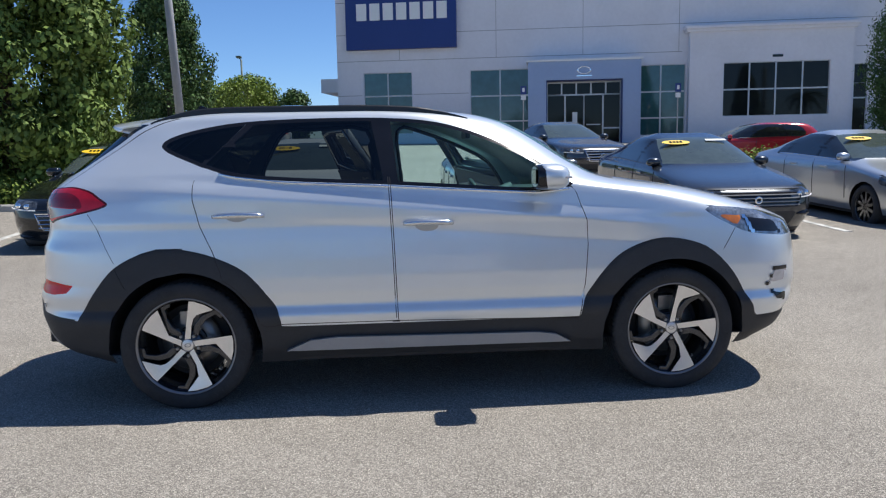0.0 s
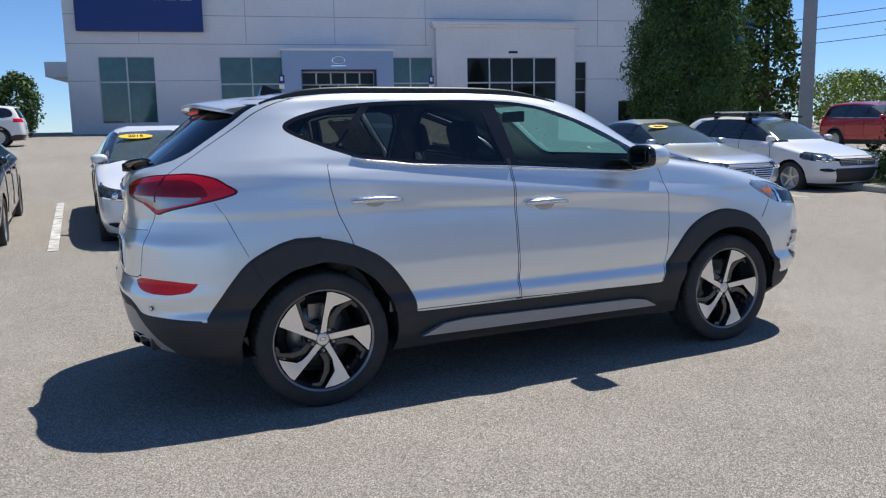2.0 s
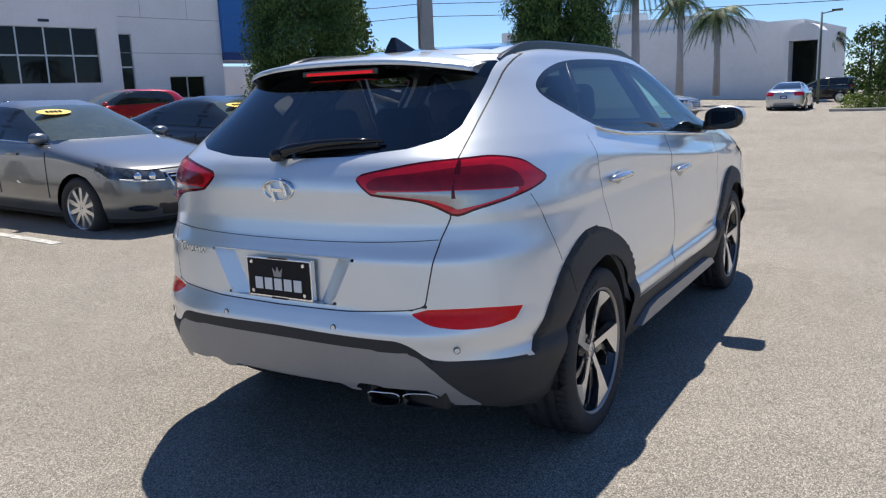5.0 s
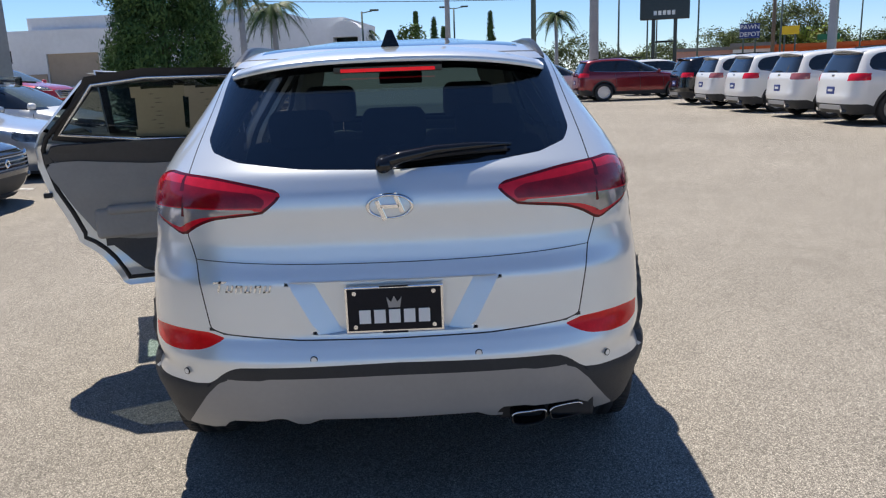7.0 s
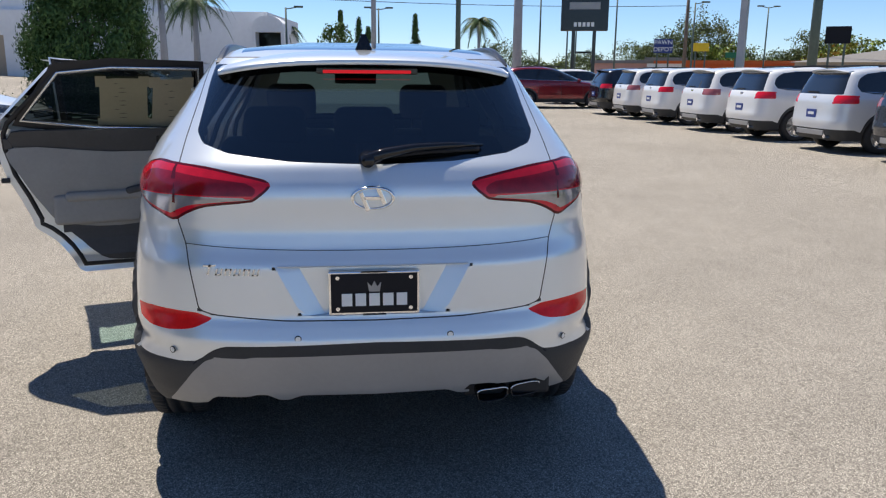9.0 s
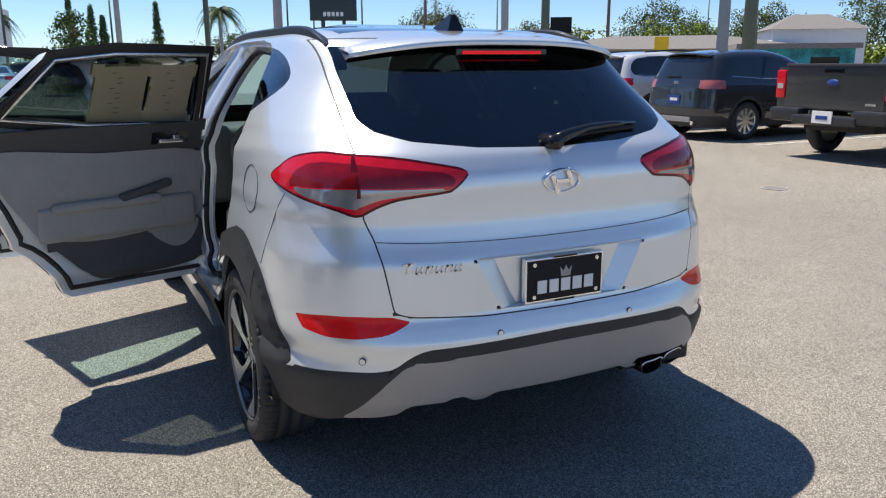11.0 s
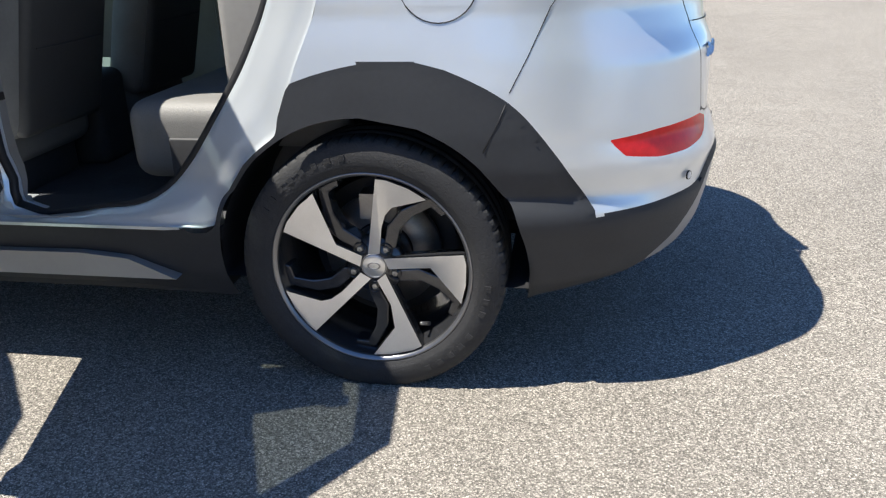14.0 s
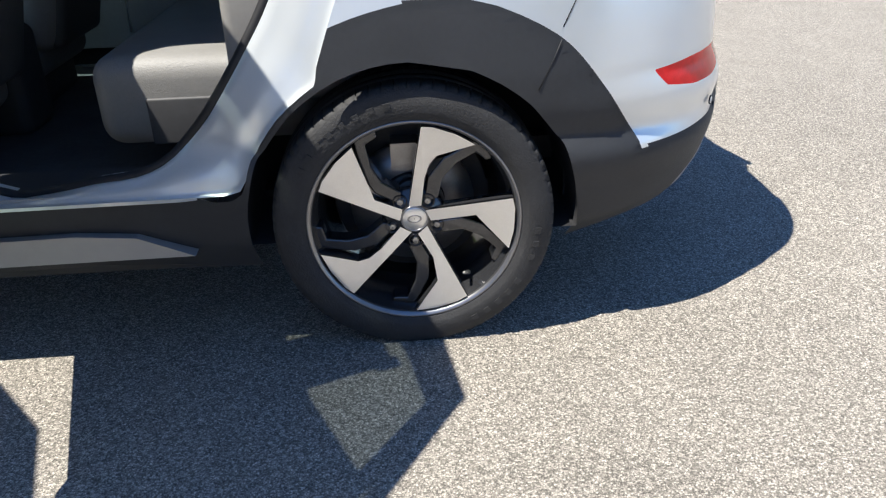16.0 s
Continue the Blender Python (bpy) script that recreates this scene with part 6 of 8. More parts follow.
def hero_wheel(parent, x, side, turn=0.0):
    """A low-profile tyre on a five-blade two-tone alloy wheel; the outer face looks to -y before it is turned round."""
    if not HERO_WHEEL:
        R, rr = TYRE_R, 0.262
        bm = bmesh.new()
        prof = [(rr - 0.012, 0.10), (rr + 0.004, 0.108), (0.285, 0.118), (0.325, 0.112), (0.343, 0.10), (R - 0.003, 0.086), (R, 0.055), (R - 0.008, 0.052), (R - 0.008, 0.046), (R, 0.043), (R, 0.012), (R - 0.008, 0.009), (R - 0.008, -0.009), (R, -0.012), (R, -0.043),
                (R - 0.008, -0.046), (R - 0.008, -0.052), (R, -0.055), (R - 0.003, -0.086), (0.343, -0.10), (0.334, -0.108), (0.325, -0.1125), (0.310, -0.116), (0.285, -0.118), (rr + 0.014, -0.115), (rr + 0.008, -0.111), (rr + 0.004, -0.110), (rr - 0.002, -0.104), (rr - 0.012, -0.095)]
        n = 288
        rings = []
        for i, (r, o) in enumerate(prof):
            ring = []
            for k in range(n):
                # shoulder blocks parted by narrow cross grooves, slightly raked
                cut = (17 <= i <= 19 or 4 <= i <= 6) and k % 4 == 0
                q = r - 0.007 if cut else r
                wide = 0.30 if 17 <= i <= 19 or 4 <= i <= 6 else 0
                shift = (0, -1 + wide, 0, 1 - wide)[k % 4] if wide else 0
                a = math.tau * (k + shift + (0.5 if i > 17 else 0)) / n
                ring.append(bm.verts.new((q * math.cos(a), o, q * math.sin(a))))
            rings.append(ring)
        for a, b in zip(rings, rings[1:]):
            for k in range(n):
                bm.faces.new((a[k], a[(k + 1) % n], b[(k + 1) % n], b[k]))
        me = bpy.data.meshes.new("tyre")
        bm.to_mesh(me), bm.free()
        HERO_WHEEL["tyre"] = finish(me, M["rubber"])

        def keep(name, bm, material, smooth):
            bmesh.ops.recalc_face_normals(bm, faces=bm.faces[:])
            me = bpy.data.meshes.new(name)
            bm.to_mesh(me), bm.free()
            HERO_WHEEL[name] = finish(me, material, smooth)
        keep("rim", lathe(bmesh.new(), [(rr - 0.004, -0.103), (rr - 0.010, -0.085), (0.242, -0.07), (0.230, 0.02), (0.205, 0.09), (0.22, 0.105), (rr, 0.108)], 72), M["dark_alloy"], True)
        keep("rim_edge", lathe(bmesh.new(), [(rr + 0.001, -0.104), (rr + 0.001, -0.109), (rr - 0.004, -0.109), (rr - 0.010, -0.100)], 72), M["rim_edge"], True)
        s = 0.256
        for k in range(5):
            m = spin(k, 5)
            bm = prism(bmesh.new(), rim_outline(s), -0.087, -0.055, m)
            # dish the blade towards the hub
            for v in bm.verts:
                d = math.hypot(v.co.x, v.co.z)
                v.co.y += 0.022 * max(0, 1 - d / 0.24) - (0.008 if d > 0.21 else 0)
            keep("spoke%d" % k, bm, M["dark_alloy"], False)
            bm = bmesh.new()
            pts = rim_outline(s)
            cx = np.mean(pts, axis=0)
            vs = [bm.verts.new(m @ Vector((cx[0] + (u - cx[0]) * 0.965, -0.0955, cx[1] + (w - cx[1]) * 0.975))) for u, w in pts]
            bm.faces.new(vs)
            bmesh.ops.triangulate(bm, faces=bm.faces[:])
            for v in bm.verts:
                d = math.hypot(v.co.x, v.co.z)
                v.co.y += 0.022 * max(0, 1 - d / 0.24) - (0.008 if d > 0.21 else 0)
            keep("face%d" % k, bm, M["alloy"], True)
            # recessed side blade that frames the opening
            blade = [(u * s, w * s) for u, w in ((0.10, 0.16), (0.15, 0.43), (0.30, 0.61), (0.62, 0.760), (0.79, 0.60), (0.70, 0.555), (0.60, 0.640), (0.42, 0.545), (0.285, 0.40), (0.235, 0.2))]
            bm = prism(bmesh.new(), blade, -0.072, -0.02, m)
            bmesh.ops.bevel(bm, geom=bm.edges[:], offset=0.004, segments=2, affect="EDGES", profile=0.5)
            keep("blade%d" % k, bm, M["dark_alloy"], False)
        bm = lathe(bmesh.new(), [(0.001, -0.0745), (0.028, -0.0745), (0.0315, -0.0730), (0.0325, -0.066)], 32)
        keep("centre_cap", bm, M["alloy"], True)
        bm = lathe(bmesh.new(), [(0.0335, -0.074), (0.075, -0.066), (0.082, -0.045), (0.082, 0.02)], 40)
        keep("hub", bm, M["dark_alloy"], True)
        keep("brake_disc", lathe(bmesh.new(), [(0.085, 0.03), (0.16, 0.03), (0.16, 0.055), (0.085, 0.055)], 48), M["steel"], True)
        keep("backing_plate", lathe(bmesh.new(), [(0.01, 0.07), (0.20, 0.072)], 40), M["seal"], True)
        for k in range(5):
            m = spin(k + 0.5, 5) @ Matrix.Translation((0, 0, 0.058))
            keep("lug%d" % k, lathe(bmesh.new(), [(0.0105, -0.055), (0.0105, -0.069), (0.008, -0.072), (0.0075, -0.078), (0.001, -0.079)], 6, m=m), M["steel"], False)
            keep("nut_cup%d" % k, lathe(bmesh.new(), [(0.0185, -0.050), (0.0180, -0.0745), (0.0155, -0.0755), (0.0150, -0.060), (0.001, -0.058)], 20, m=m), M["gloss_black"], True)
        keep("cap_ring", lathe(bmesh.new(), [(0.0305, -0.0740), (0.0325, -0.0765), (0.0345, -0.0740)], 32), M["rim_edge"], True)
        keep("cap_emblem", lathe(bmesh.new(), [(0.013, -0.0745), (0.0155, -0.0762), (0.018, -0.0745)], 24, m=Matrix.Diagonal((1, 1, 0.6, 1))), M["rim_edge"], True)
        keep("valve", tube(bmesh.new(), [(0.135, -0.045, -0.175), (0.120, -0.080, -0.157)], [0.006, 0.0045], 8), M["steel"], True)
        for k, a0 in enumerate([100 + 7 * q for q in range(8)] + [-62 + 7 * q for q in range(9) if q != 5]):
            m = Matrix.Rotation(math.pi / 2 - radians(a0), 4, "Y")
            keep("sidewall_mark%d" % k, box(bmesh.new(), -0.008, 0.008, -0.1192, -0.112, 0.297, 0.312, m=m), M["rubber"], False)
        bm = box(bmesh.new(), -0.05, 0.05, 0.005, 0.075, 0.10, 0.17)
        keep("caliper", bm, M["steel"], False)
    w = new("wheel")
    w.parent = parent
    w.matrix_basis = pose(x, side * 0.806, HUB_Z, 0, 0, 0 if side < 0 else 180) @ Matrix.Rotation(radians(turn), 4, "Y")
    for name, me in HERO_WHEEL.items():
        o = new(name.rstrip("0123456789").replace("face", "machined_face").replace("lug", "lug_nut"), me)
        o.parent = w
    return w


def hero():
    car = thing("compact_suv", "silver compact suv with black wheel-arch cladding and both near-side doors open", "car", pose(0, 0, 0))
    zs = np.concatenate([np.linspace(0.24, 1.60, 128), np.linspace(1.606, 1.64, 5)])
    bm = H.mesh(zs, 44, 72, 30)
    least = lambda *a: np.min(np.stack(a), axis=0)
    most = lambda *a: np.max(np.stack(a), axis=0)
    dlo, rd, fd, lamp, darkl, clearl, refl, glass_f, gate, rec, dif, exh, flare_r, flare_f, head = (inside(o) for o in (DLO, REAR_DOOR, FRONT_DOOR, LAMP, DARK_LENS, CLEAR_LENS, REFLECTOR, GLASS, TAILGATE, RECESS, DIFFUSER, EXHAUST_CUT, REAR_FLARE, FRONT_FLARE, HEADLAMP))
    side_of = lambda c: np.abs(c[:, 1]) - 0.42
    back_of = lambda c: -0.02 - c[:, 0]
    hub = lambda c, a: np.hypot(c[:, 0] - a, c[:, 2] - HUB_Z)
    F = {}
    F["dlo"] = lambda c: least(dlo(c[:, 0], c[:, 2]), side_of(c))
    F["pane"] = lambda c: F["dlo"](c) - 0.020
    F["bpillar"] = lambda c: least(1.117 - 0.10 * (c[:, 2] - 1.535) - c[:, 0] + 0.0, c[:, 0] - (1.01 - 0.19 * (c[:, 2] - 1.536)), F["dlo"](c))
    F["divider"] = lambda c: least(0.016 - np.abs((c[:, 0] - 0.335) - (c[:, 2] - 1.505) * 1.04) * 0.69, F["dlo"](c))
    F["rdoor"] = lambda c: least(rd(c[:, 0], c[:, 2]), side_of(c))
    F["fdoor"] = lambda c: least(fd(c[:, 0], c[:, 2]), side_of(c))
    F["lamp"] = lambda c: least(lamp(wrap(c), c[:, 2]), 0.6 - c[:, 0])
    F["lampseam"] = lambda c: least(0.0022 - np.abs(np.abs(c[:, 1]) - 0.668), F["lamp"](c))
    F["lamprim"] = lambda c: F["lamp"](c) - 0.009
    F["clearlens"] = lambda c: least(clearl(wrap(c), c[:, 2]), 0.6 - c[:, 0])
    F["darklens"] = lambda c: least(darkl(wrap(c), c[:, 2]), 0.6 - c[:, 0])
    F["refl"] = lambda c: least(refl(wrap(c), c[:, 2]), 0.3 - c[:, 0])
    F["glass"] = lambda c: least(glass_f(c[:, 1], c[:, 2]), back_of(c))
    F["gate"] = lambda c: least(gate(c[:, 1], c[:, 2]), back_of(c))
    F["recess"] = lambda c: least(rec(c[:, 1], c[:, 2]), back_of(c))
    F["arch"] = lambda c: least(most(0.40 - hub(c, 0.0), 0.40 - hub(c, BASE)), side_of(c))
    F["clad"] = lambda c: most(least(bumper_line(wrap(c)) - c[:, 2], -0.30 - c[:, 0]), least(most(flare_r(c[:, 0], c[:, 2]), flare_f(c[:, 0], c[:, 2])), side_of(c)),
                               least(0.438 - c[:, 2], c[:, 0] - 0.2, 2.5 - c[:, 0]), least(0.40 - c[:, 2], c[:, 0] - 2.5))
    F["under"] = lambda c: most(least(under_line(wrap(c)) - c[:, 2], -0.36 - c[:, 0]), least(exh(c[:, 1], c[:, 2]), back_of(c)))
    F["doorgap"] = lambda c: most(F["rdoor"](c), F["fdoor"](c)) - 0.0045
    F["gategap"] = lambda c: F["gate"](c) - 0.0045
    F["diff"] = lambda c: least(dif(c[:, 1], c[:, 2]), back_of(c))
    F["head"] = lambda c: least(head(c[:, 0], c[:, 2]), np.abs(c[:, 1]) - 0.35)
    F["roofglass"] = lambda c: least(0.50 - np.abs(c[:, 1]), c[:, 0] + 0.10, 1.25 - c[:, 0], c[:, 2] - 1.50)
    F["screen"] = lambda c: least(c[:, 2] - 1.205, 1.565 - c[:, 2], 0.74 - np.abs(c[:, 1]) / H.half(c[:, 2]), c[:, 0] - 1.45)
    F["cowl"] = lambda c: least(c[:, 2] - 1.186, 1.208 - c[:, 2], 0.78 - np.abs(c[:, 1]) / H.half(c[:, 2]), c[:, 0] - 1.3)
    for key in ("dlo", "pane", "bpillar", "divider", "rdoor", "fdoor", "lamp", "lamprim", "lampseam", "clearlens", "darklens", "refl", "glass", "gate", "recess", "clad", "arch", "diff", "under", "head", "roofglass", "screen", "cowl", "doorgap", "gategap"):
        cut(bm, F[key])
    c = centres(bm)
    kind = np.full(len(c), "body", dtype=object)
    for key, to in (("gate", "tailgate"), ("recess", "plate_recess"), ("clad", "cladding"), ("diff", "diffuser"), ("dlo", "window_trim"), ("pane", "pane"), ("bpillar", "pillar_trim"), ("divider", "divider"),
                    ("glass", "rear_window"), ("lamp", "lamp_rim"), ("lamprim", "red"), ("darklens", "dark"), ("clearlens", "clearl"), ("lampseam", "lamp_seam"), ("refl", "reflector"), ("head", "headlight"), ("roofglass", "sunroof"), ("cowl", "cowl"), ("screen", "windscreen"), ("under", "none"), ("arch", "none")):
        kind[F[key](c) > 0] = to
    zone = np.full(len(c), "B", dtype=object)
    zone[F["rdoor"](c) > 0] = "R"
    zone[F["fdoor"](c) > 0] = "F"
    sd = np.where(c[:, 1] < 0, "r", "l")
    front = c[:, 0] > 1.09
    quarter = (c[:, 0] - 0.335) < (c[:, 2] - 1.505) * 1.04
    kind[(kind == "pane") & front] = "front_pane"
    kind[(kind == "pane") & quarter] = "quarter_pane"
    zone[kind == "quarter_pane"] = "B"
    paired = {"red", "lamp_rim", "dark", "clearl", "reflector", "headlight", "quarter_pane", "window_trim", "pillar_trim", "lamp_seam", "divider"}
    sidef = np.maximum(F["rdoor"](c), F["fdoor"](c))
    kind[(sidef > 0) & (sidef < 0.0045) & (c[:, 2] < 1.22) & (c[:, 1] < 0)] = "door_gap"
    gatef = F["gate"](c)
    kind[(gatef > 0) & (gatef < 0.0045) & ((kind == "tailgate") | (kind == "plate_recess"))] = "gate_gap"
    lab = [(z, s if (z != "B" or k in paired) else "", k) for z, s, k in zip(zone, sd, kind)]
    # raised lamp lenses and cladding
    bm.normal_update()
    base_n = [v.normal.copy() for v in bm.verts]
    co = coords(bm)
    up = F["lamp"](co)
    clad = F["clad"](co)
    for v, b, d in zip(bm.verts, up, clad):
        if b > 0.002:
            v.co += v.normal * 0.010 * min(1, b / 0.02)
        if d > 0.002 and abs(v.co.y) > 0.42:
            near = min(abs(v.co.x), abs(v.co.x - BASE))
            v.co += v.normal * (0.010 + 0.010 * min(1, max(0, (0.75 - near) / 0.3))) * min(1, d / 0.012)
    inner = split_copy(bm, [(z == "B" and k in ("body", "tailgate", "window_trim", "pillar_trim")) for z, s, k in lab], -0.03)
    bm.normal_update()
    made = split(bm, lab, base_n)
    look_ = dict(body=("body", "silver"), tailgate=("tailgate", "silver"), cladding=("cladding", "black_plastic"), diffuser=("diffuser", "trim_grey"), 
                 window_trim=("window_trim", "gloss_black"), divider=("window_divider", "gloss_black"), pillar_trim=("pillar_trim", "gloss_black"), pane=("window", "tint"), quarter_pane=("quarter_window", "tint"), front_pane=("window", "clear"), rear_window=("rear_window", "rear_tint"),
                 red=("tail_light", "red_lens"), lamp_rim=("lamp_rim", "lamp_rim"), dark=("inner_lens", "dark_red_lens"), clearl=("reversing_lens", "lamp_clear"), lamp_seam=("lamp_gap", "lamp_rim"), reflector=("reflector", "reflector_red"), headlight=("headlight", "hero_head"),
                 cowl=("windscreen_cowl", "black_plastic"), door_gap=("panel_gap", "seal"), gate_gap=("tailgate_gap", "seal"), sunroof=("panoramic_roof", "dark_glass"), windscreen=("windscreen", "screen_clear"))
    hinge = {"R": (1.075, 0.875, -73.0), "F": (2.15, 0.885, -69.0)}
    doors = {}
    for z, name in (("R", "rear_door"), ("F", "front_door")):
        for s in "rl":
            v, f, n = made.pop((z, s, "body"))
            d = raw(name, v, f, M["silver"], car, "open rear door" if z == "R" and s == "l" else "open front door" if s == "l" else "", smooth=True, normals=n)
            if s == "l":
                hx, hy, a = hinge[z]
                d.matrix_basis = pose(hx, hy, -0.02 if z == "R" else 0.0, 0, 0, a) @ pose(-hx, -hy, 0)
            doors[z + s] = d
    lamps = {}
    order = sorted(made, key=lambda k: k[2] != "red")
    for z, s, k in order:
        if k in ("none", "plate_recess"):
            continue
        v, f, n = made[(z, s, k)]
        name, material = look_[k]
        parent = doors[z + s] if z in "RF" else car
        if k in ("dark", "clearl", "lamp_rim"):
            parent = lamps[s]
        if k in ("window_trim", "divider"):
            for v1, f1, n1 in pieces(v, f, n):
                raw(name, v1, f1, M[material], parent, smooth=True, normals=n1)
            continue
        ob = raw(name, v, f, M[material], parent, smooth=True, normals=n)
        if k == "red":
            lamps[s] = ob
    v, f, n = inner
    raw("cabin_lining", v, f, M["headliner"], car, smooth=True)

    # sunk panel for the plate, with sloping cheeks and thin lips
    zr = np.linspace(0.688, 0.862, 13)
    outer = lambda z: 0.335 - (0.862 - z) * 0.517
    deep = lambda y, z: (float(H.back(y, z)) + 0.034, y, z)
    strip = lambda name, rows: raw(name, [p for r in rows for p in r], [(i * len(rows[0]) + k, i * len(rows[0]) + k + 1, (i + 1) * len(rows[0]) + k + 1, (i + 1) * len(rows[0]) + k) for i in range(len(rows) - 1) for k in range(len(rows[0]) - 1)], M["silver"], car, smooth=True)
    strip("plate_recess", [[deep((outer(z) - 0.075) * q, z) for q in np.linspace(-1, 1, 13)] for z in zr])
    for s in (-1, 1):
        strip("recess_cheek", [[deep(s * (outer(z) - 0.075), z), (float(H.back(outer(z), z)), s * outer(z), z)] for z in zr])
    for z in (0.688, 0.862):
        ys = np.linspace(-outer(z), outer(z), 15)
        strip("recess_lip", [[(float(H.back(y, z)), y, z), (float(H.back(y, z)) + 0.034 * min(1.0, (outer(z) - abs(y)) / 0.075), y, z)] for y in ys])

    # tailgate outline, crease and bumper gaps
    tail = lambda y, z, o=0.0: (float(H.back(y, z)) - o, y, z)
    for s in (-1, 1):
        seam([on_side(x, z, 0, s) for x, z in ((-0.485, 1.058), (-0.46, 1.02), (-0.437, 0.985), (-0.415, 0.935), (-0.39, 0.88), (-0.37, 0.84), (-0.35, 0.80))], car, 0.0014)
        seam([on_side(x, z, 0, s) for x, z in ((3.018, 0.906), (2.985, 0.85), (2.945, 0.784))], car, 0.002)
    for s in (-1, 1):
        seam([on_side(x, z, 0.021, s) for x, z in ((-0.343, 0.778), (-0.325, 0.735), (-0.292, 0.668))], car, 0.0014, "cladding_joint")
    seam([tail(y, 0.912 + 0.045 * y * y, 0.001) for y in np.linspace(-0.635, 0.635, 25)], car, 0.0014)
    for s in (-1, 1):
        # groove between the corner cladding and the diffuser surround
        seam([tail(s * y, z, 0.001) for y, z in ((0.616, 0.524), (0.645, 0.490), (0.69, 0.43), (0.735, 0.352))], car, 0.003, "cladding_groove")
        part("valance_corner", boxes((-0.62, -0.40, s * 0.66 - 0.09, s * 0.66 + 0.09, 0.33, 0.44)), M["seal"], car)
    part("valance", boxes((-0.74, -0.29, -0.58, 0.58, 0.375, 0.44)), M["seal"], car)
    seam([tail(y, z, 0.0015) for y, z in [(-0.468 + 0.026 * math.cos(a), 0.505 + 0.024 * math.sin(a)) for a in np.linspace(0, math.tau, 25)]], car, 0.0012, "tow_eye_cover", "trim_grey")
    # bright window line and door handles on both sides
    for s, key in ((-1, "r"), (1, "l")):
        for z_, x0, x1 in (("R", 0.20, 1.10), ("F", 1.11, 2.08)):
            xs = np.linspace(x0, x1, 12)
            low_z = np.interp(xs, (0.045, 0.245, 0.54, 1.1, 1.44, 1.9, 2.11), (1.310, 1.245, 1.209, 1.179, 1.156, 1.129, 1.150))
            part("belt_trim", tube(bmesh.new(), [on_side(x, z - 0.004, 0.007, s) for x, z in zip(xs, low_z)], 0.006, 6), M["chrome" if s < 0 else "trim_grey"], doors[z_ + key], smooth=True)
        for z_, x0, zc in (("R", 0.17, 1.035), ("F", 1.17, 0.975)):
            y = float(H.y(x0 + 0.13, zc))
            bm = bmesh.new()
            pts = [(x0 + 0.27 * k / 8, s * (y + 0.010 + 0.018 * math.sin(math.pi * (0.08 + 0.84 * k / 8))), zc + 0.006 * math.sin(math.pi * k / 8)) for k in range(9)]
            tube(bm, pts, [0.010, 0.015, 0.016, 0.016, 0.016, 0.016, 0.016, 0.015, 0.010], 10)
            h = part("door_handle", bm, M["chrome_satin"], doors[z_ + key], "satin silver pull handle", smooth=True)
            # shallow darker dome that paints the shade of the handle scoop
            bm = bmesh.new()
            bmesh.ops.create_uvsphere(bm, u_segments=16, v_segments=10, radius=1)
            bmesh.ops.transform(bm, matrix=Matrix.Translation((x0 + 0.13, s * (y - 0.002), zc - 0.012)) @ Matrix.Diagonal((0.065, 0.006, 0.034, 1)), verts=bm.verts[:])
            part("handle_cup", bm, M["cup_shade"], doors[z_ + key], smooth=True)
    for s, key in ((-1, "r"), (1, "l")):
        bm = bmesh.new()
        bmesh.ops.create_uvsphere(bm, u_segments=24, v_segments=14, radius=1)
        for v in bm.verts:
            q = v.co.copy()
            v.co = Vector((max(1.895, 1.945 + 0.105 * math.copysign(abs(q.x) ** 0.75, q.x)), s * (1.0 + 0.112 * math.copysign(abs(q.y) ** 0.8, q.y)), 1.215 + 0.068 * math.copysign(abs(q.z) ** 0.75, q.z) + 0.05 * q.x * -0.1))
        m = part("wing_mirror", bm, M["silver"], doors["F" + key], "silver-capped wing mirror", smooth=True)
        bm = bmesh.new()
        bmesh.ops.create_uvsphere(bm, u_segments=24, v_segments=14, radius=1)
        for v in bm.verts:
            q = v.co.copy()
            v.co = Vector((min(1.93, max(1.866, 1.90 + 0.075 * math.copysign(abs(q.x) ** 0.75, q.x))), s * (1.0 + 0.109 * math.copysign(abs(q.y) ** 0.8, q.y)), 1.213 + 0.066 * math.copysign(abs(q.z) ** 0.75, q.z)))
        part("mirror_housing", bm, M["gloss_black"], m, smooth=True)
        part("mirror_glass", boxes((-0.004, 0.0, -0.076, 0.076, -0.038, 0.038), bevel=0.002), M["mirror_dark"], m, at=pose(1.8655, s * 1.0, 1.215, 0, 0, s * 4))
        part("mirror_foot", boxes((1.90, 2.02, s * 0.915 - 0.05, s * 0.915 + 0.04, 1.14, 1.20), bevel=0.02), M["gloss_black"], m)
        part("indicator", boxes((1.98, 2.045, s * 1.0 - 0.10, s * 1.0 + 0.10, 1.205, 1.217), bevel=0.004), M["clear_lens"], m)

    # spoiler, high brake light, aerial, rails, wiper
    vs, fs = [], []
    ys = np.linspace(-0.56, 0.56, 41)
    for y in ys:
        q = abs(y) / 0.56
        lift = -0.045 * q ** 2.6
        body_x = float(H.back(y, 1.50 + lift * 0.6))
        x_lip = body_x - 0.062 + 0.045 * q ** 4
        for x, z in ((x_lip + 0.40, 1.594 + lift), (x_lip + 0.25, 1.583 + lift), (x_lip + 0.11, 1.568 + lift), (x_lip + 0.012, 1.553 + lift), (x_lip, 1.545 + lift), (x_lip + 0.006, 1.532 + lift), (x_lip + 0.06, 1.522 + lift), (x_lip + 0.14, 1.510 + lift)):
            vs.append((x, y, z))
    for i in range(len(ys) - 1):
        for k in range(5):
            a = i * 8 + k
            fs.append((a, a + 1, a + 9, a + 8))
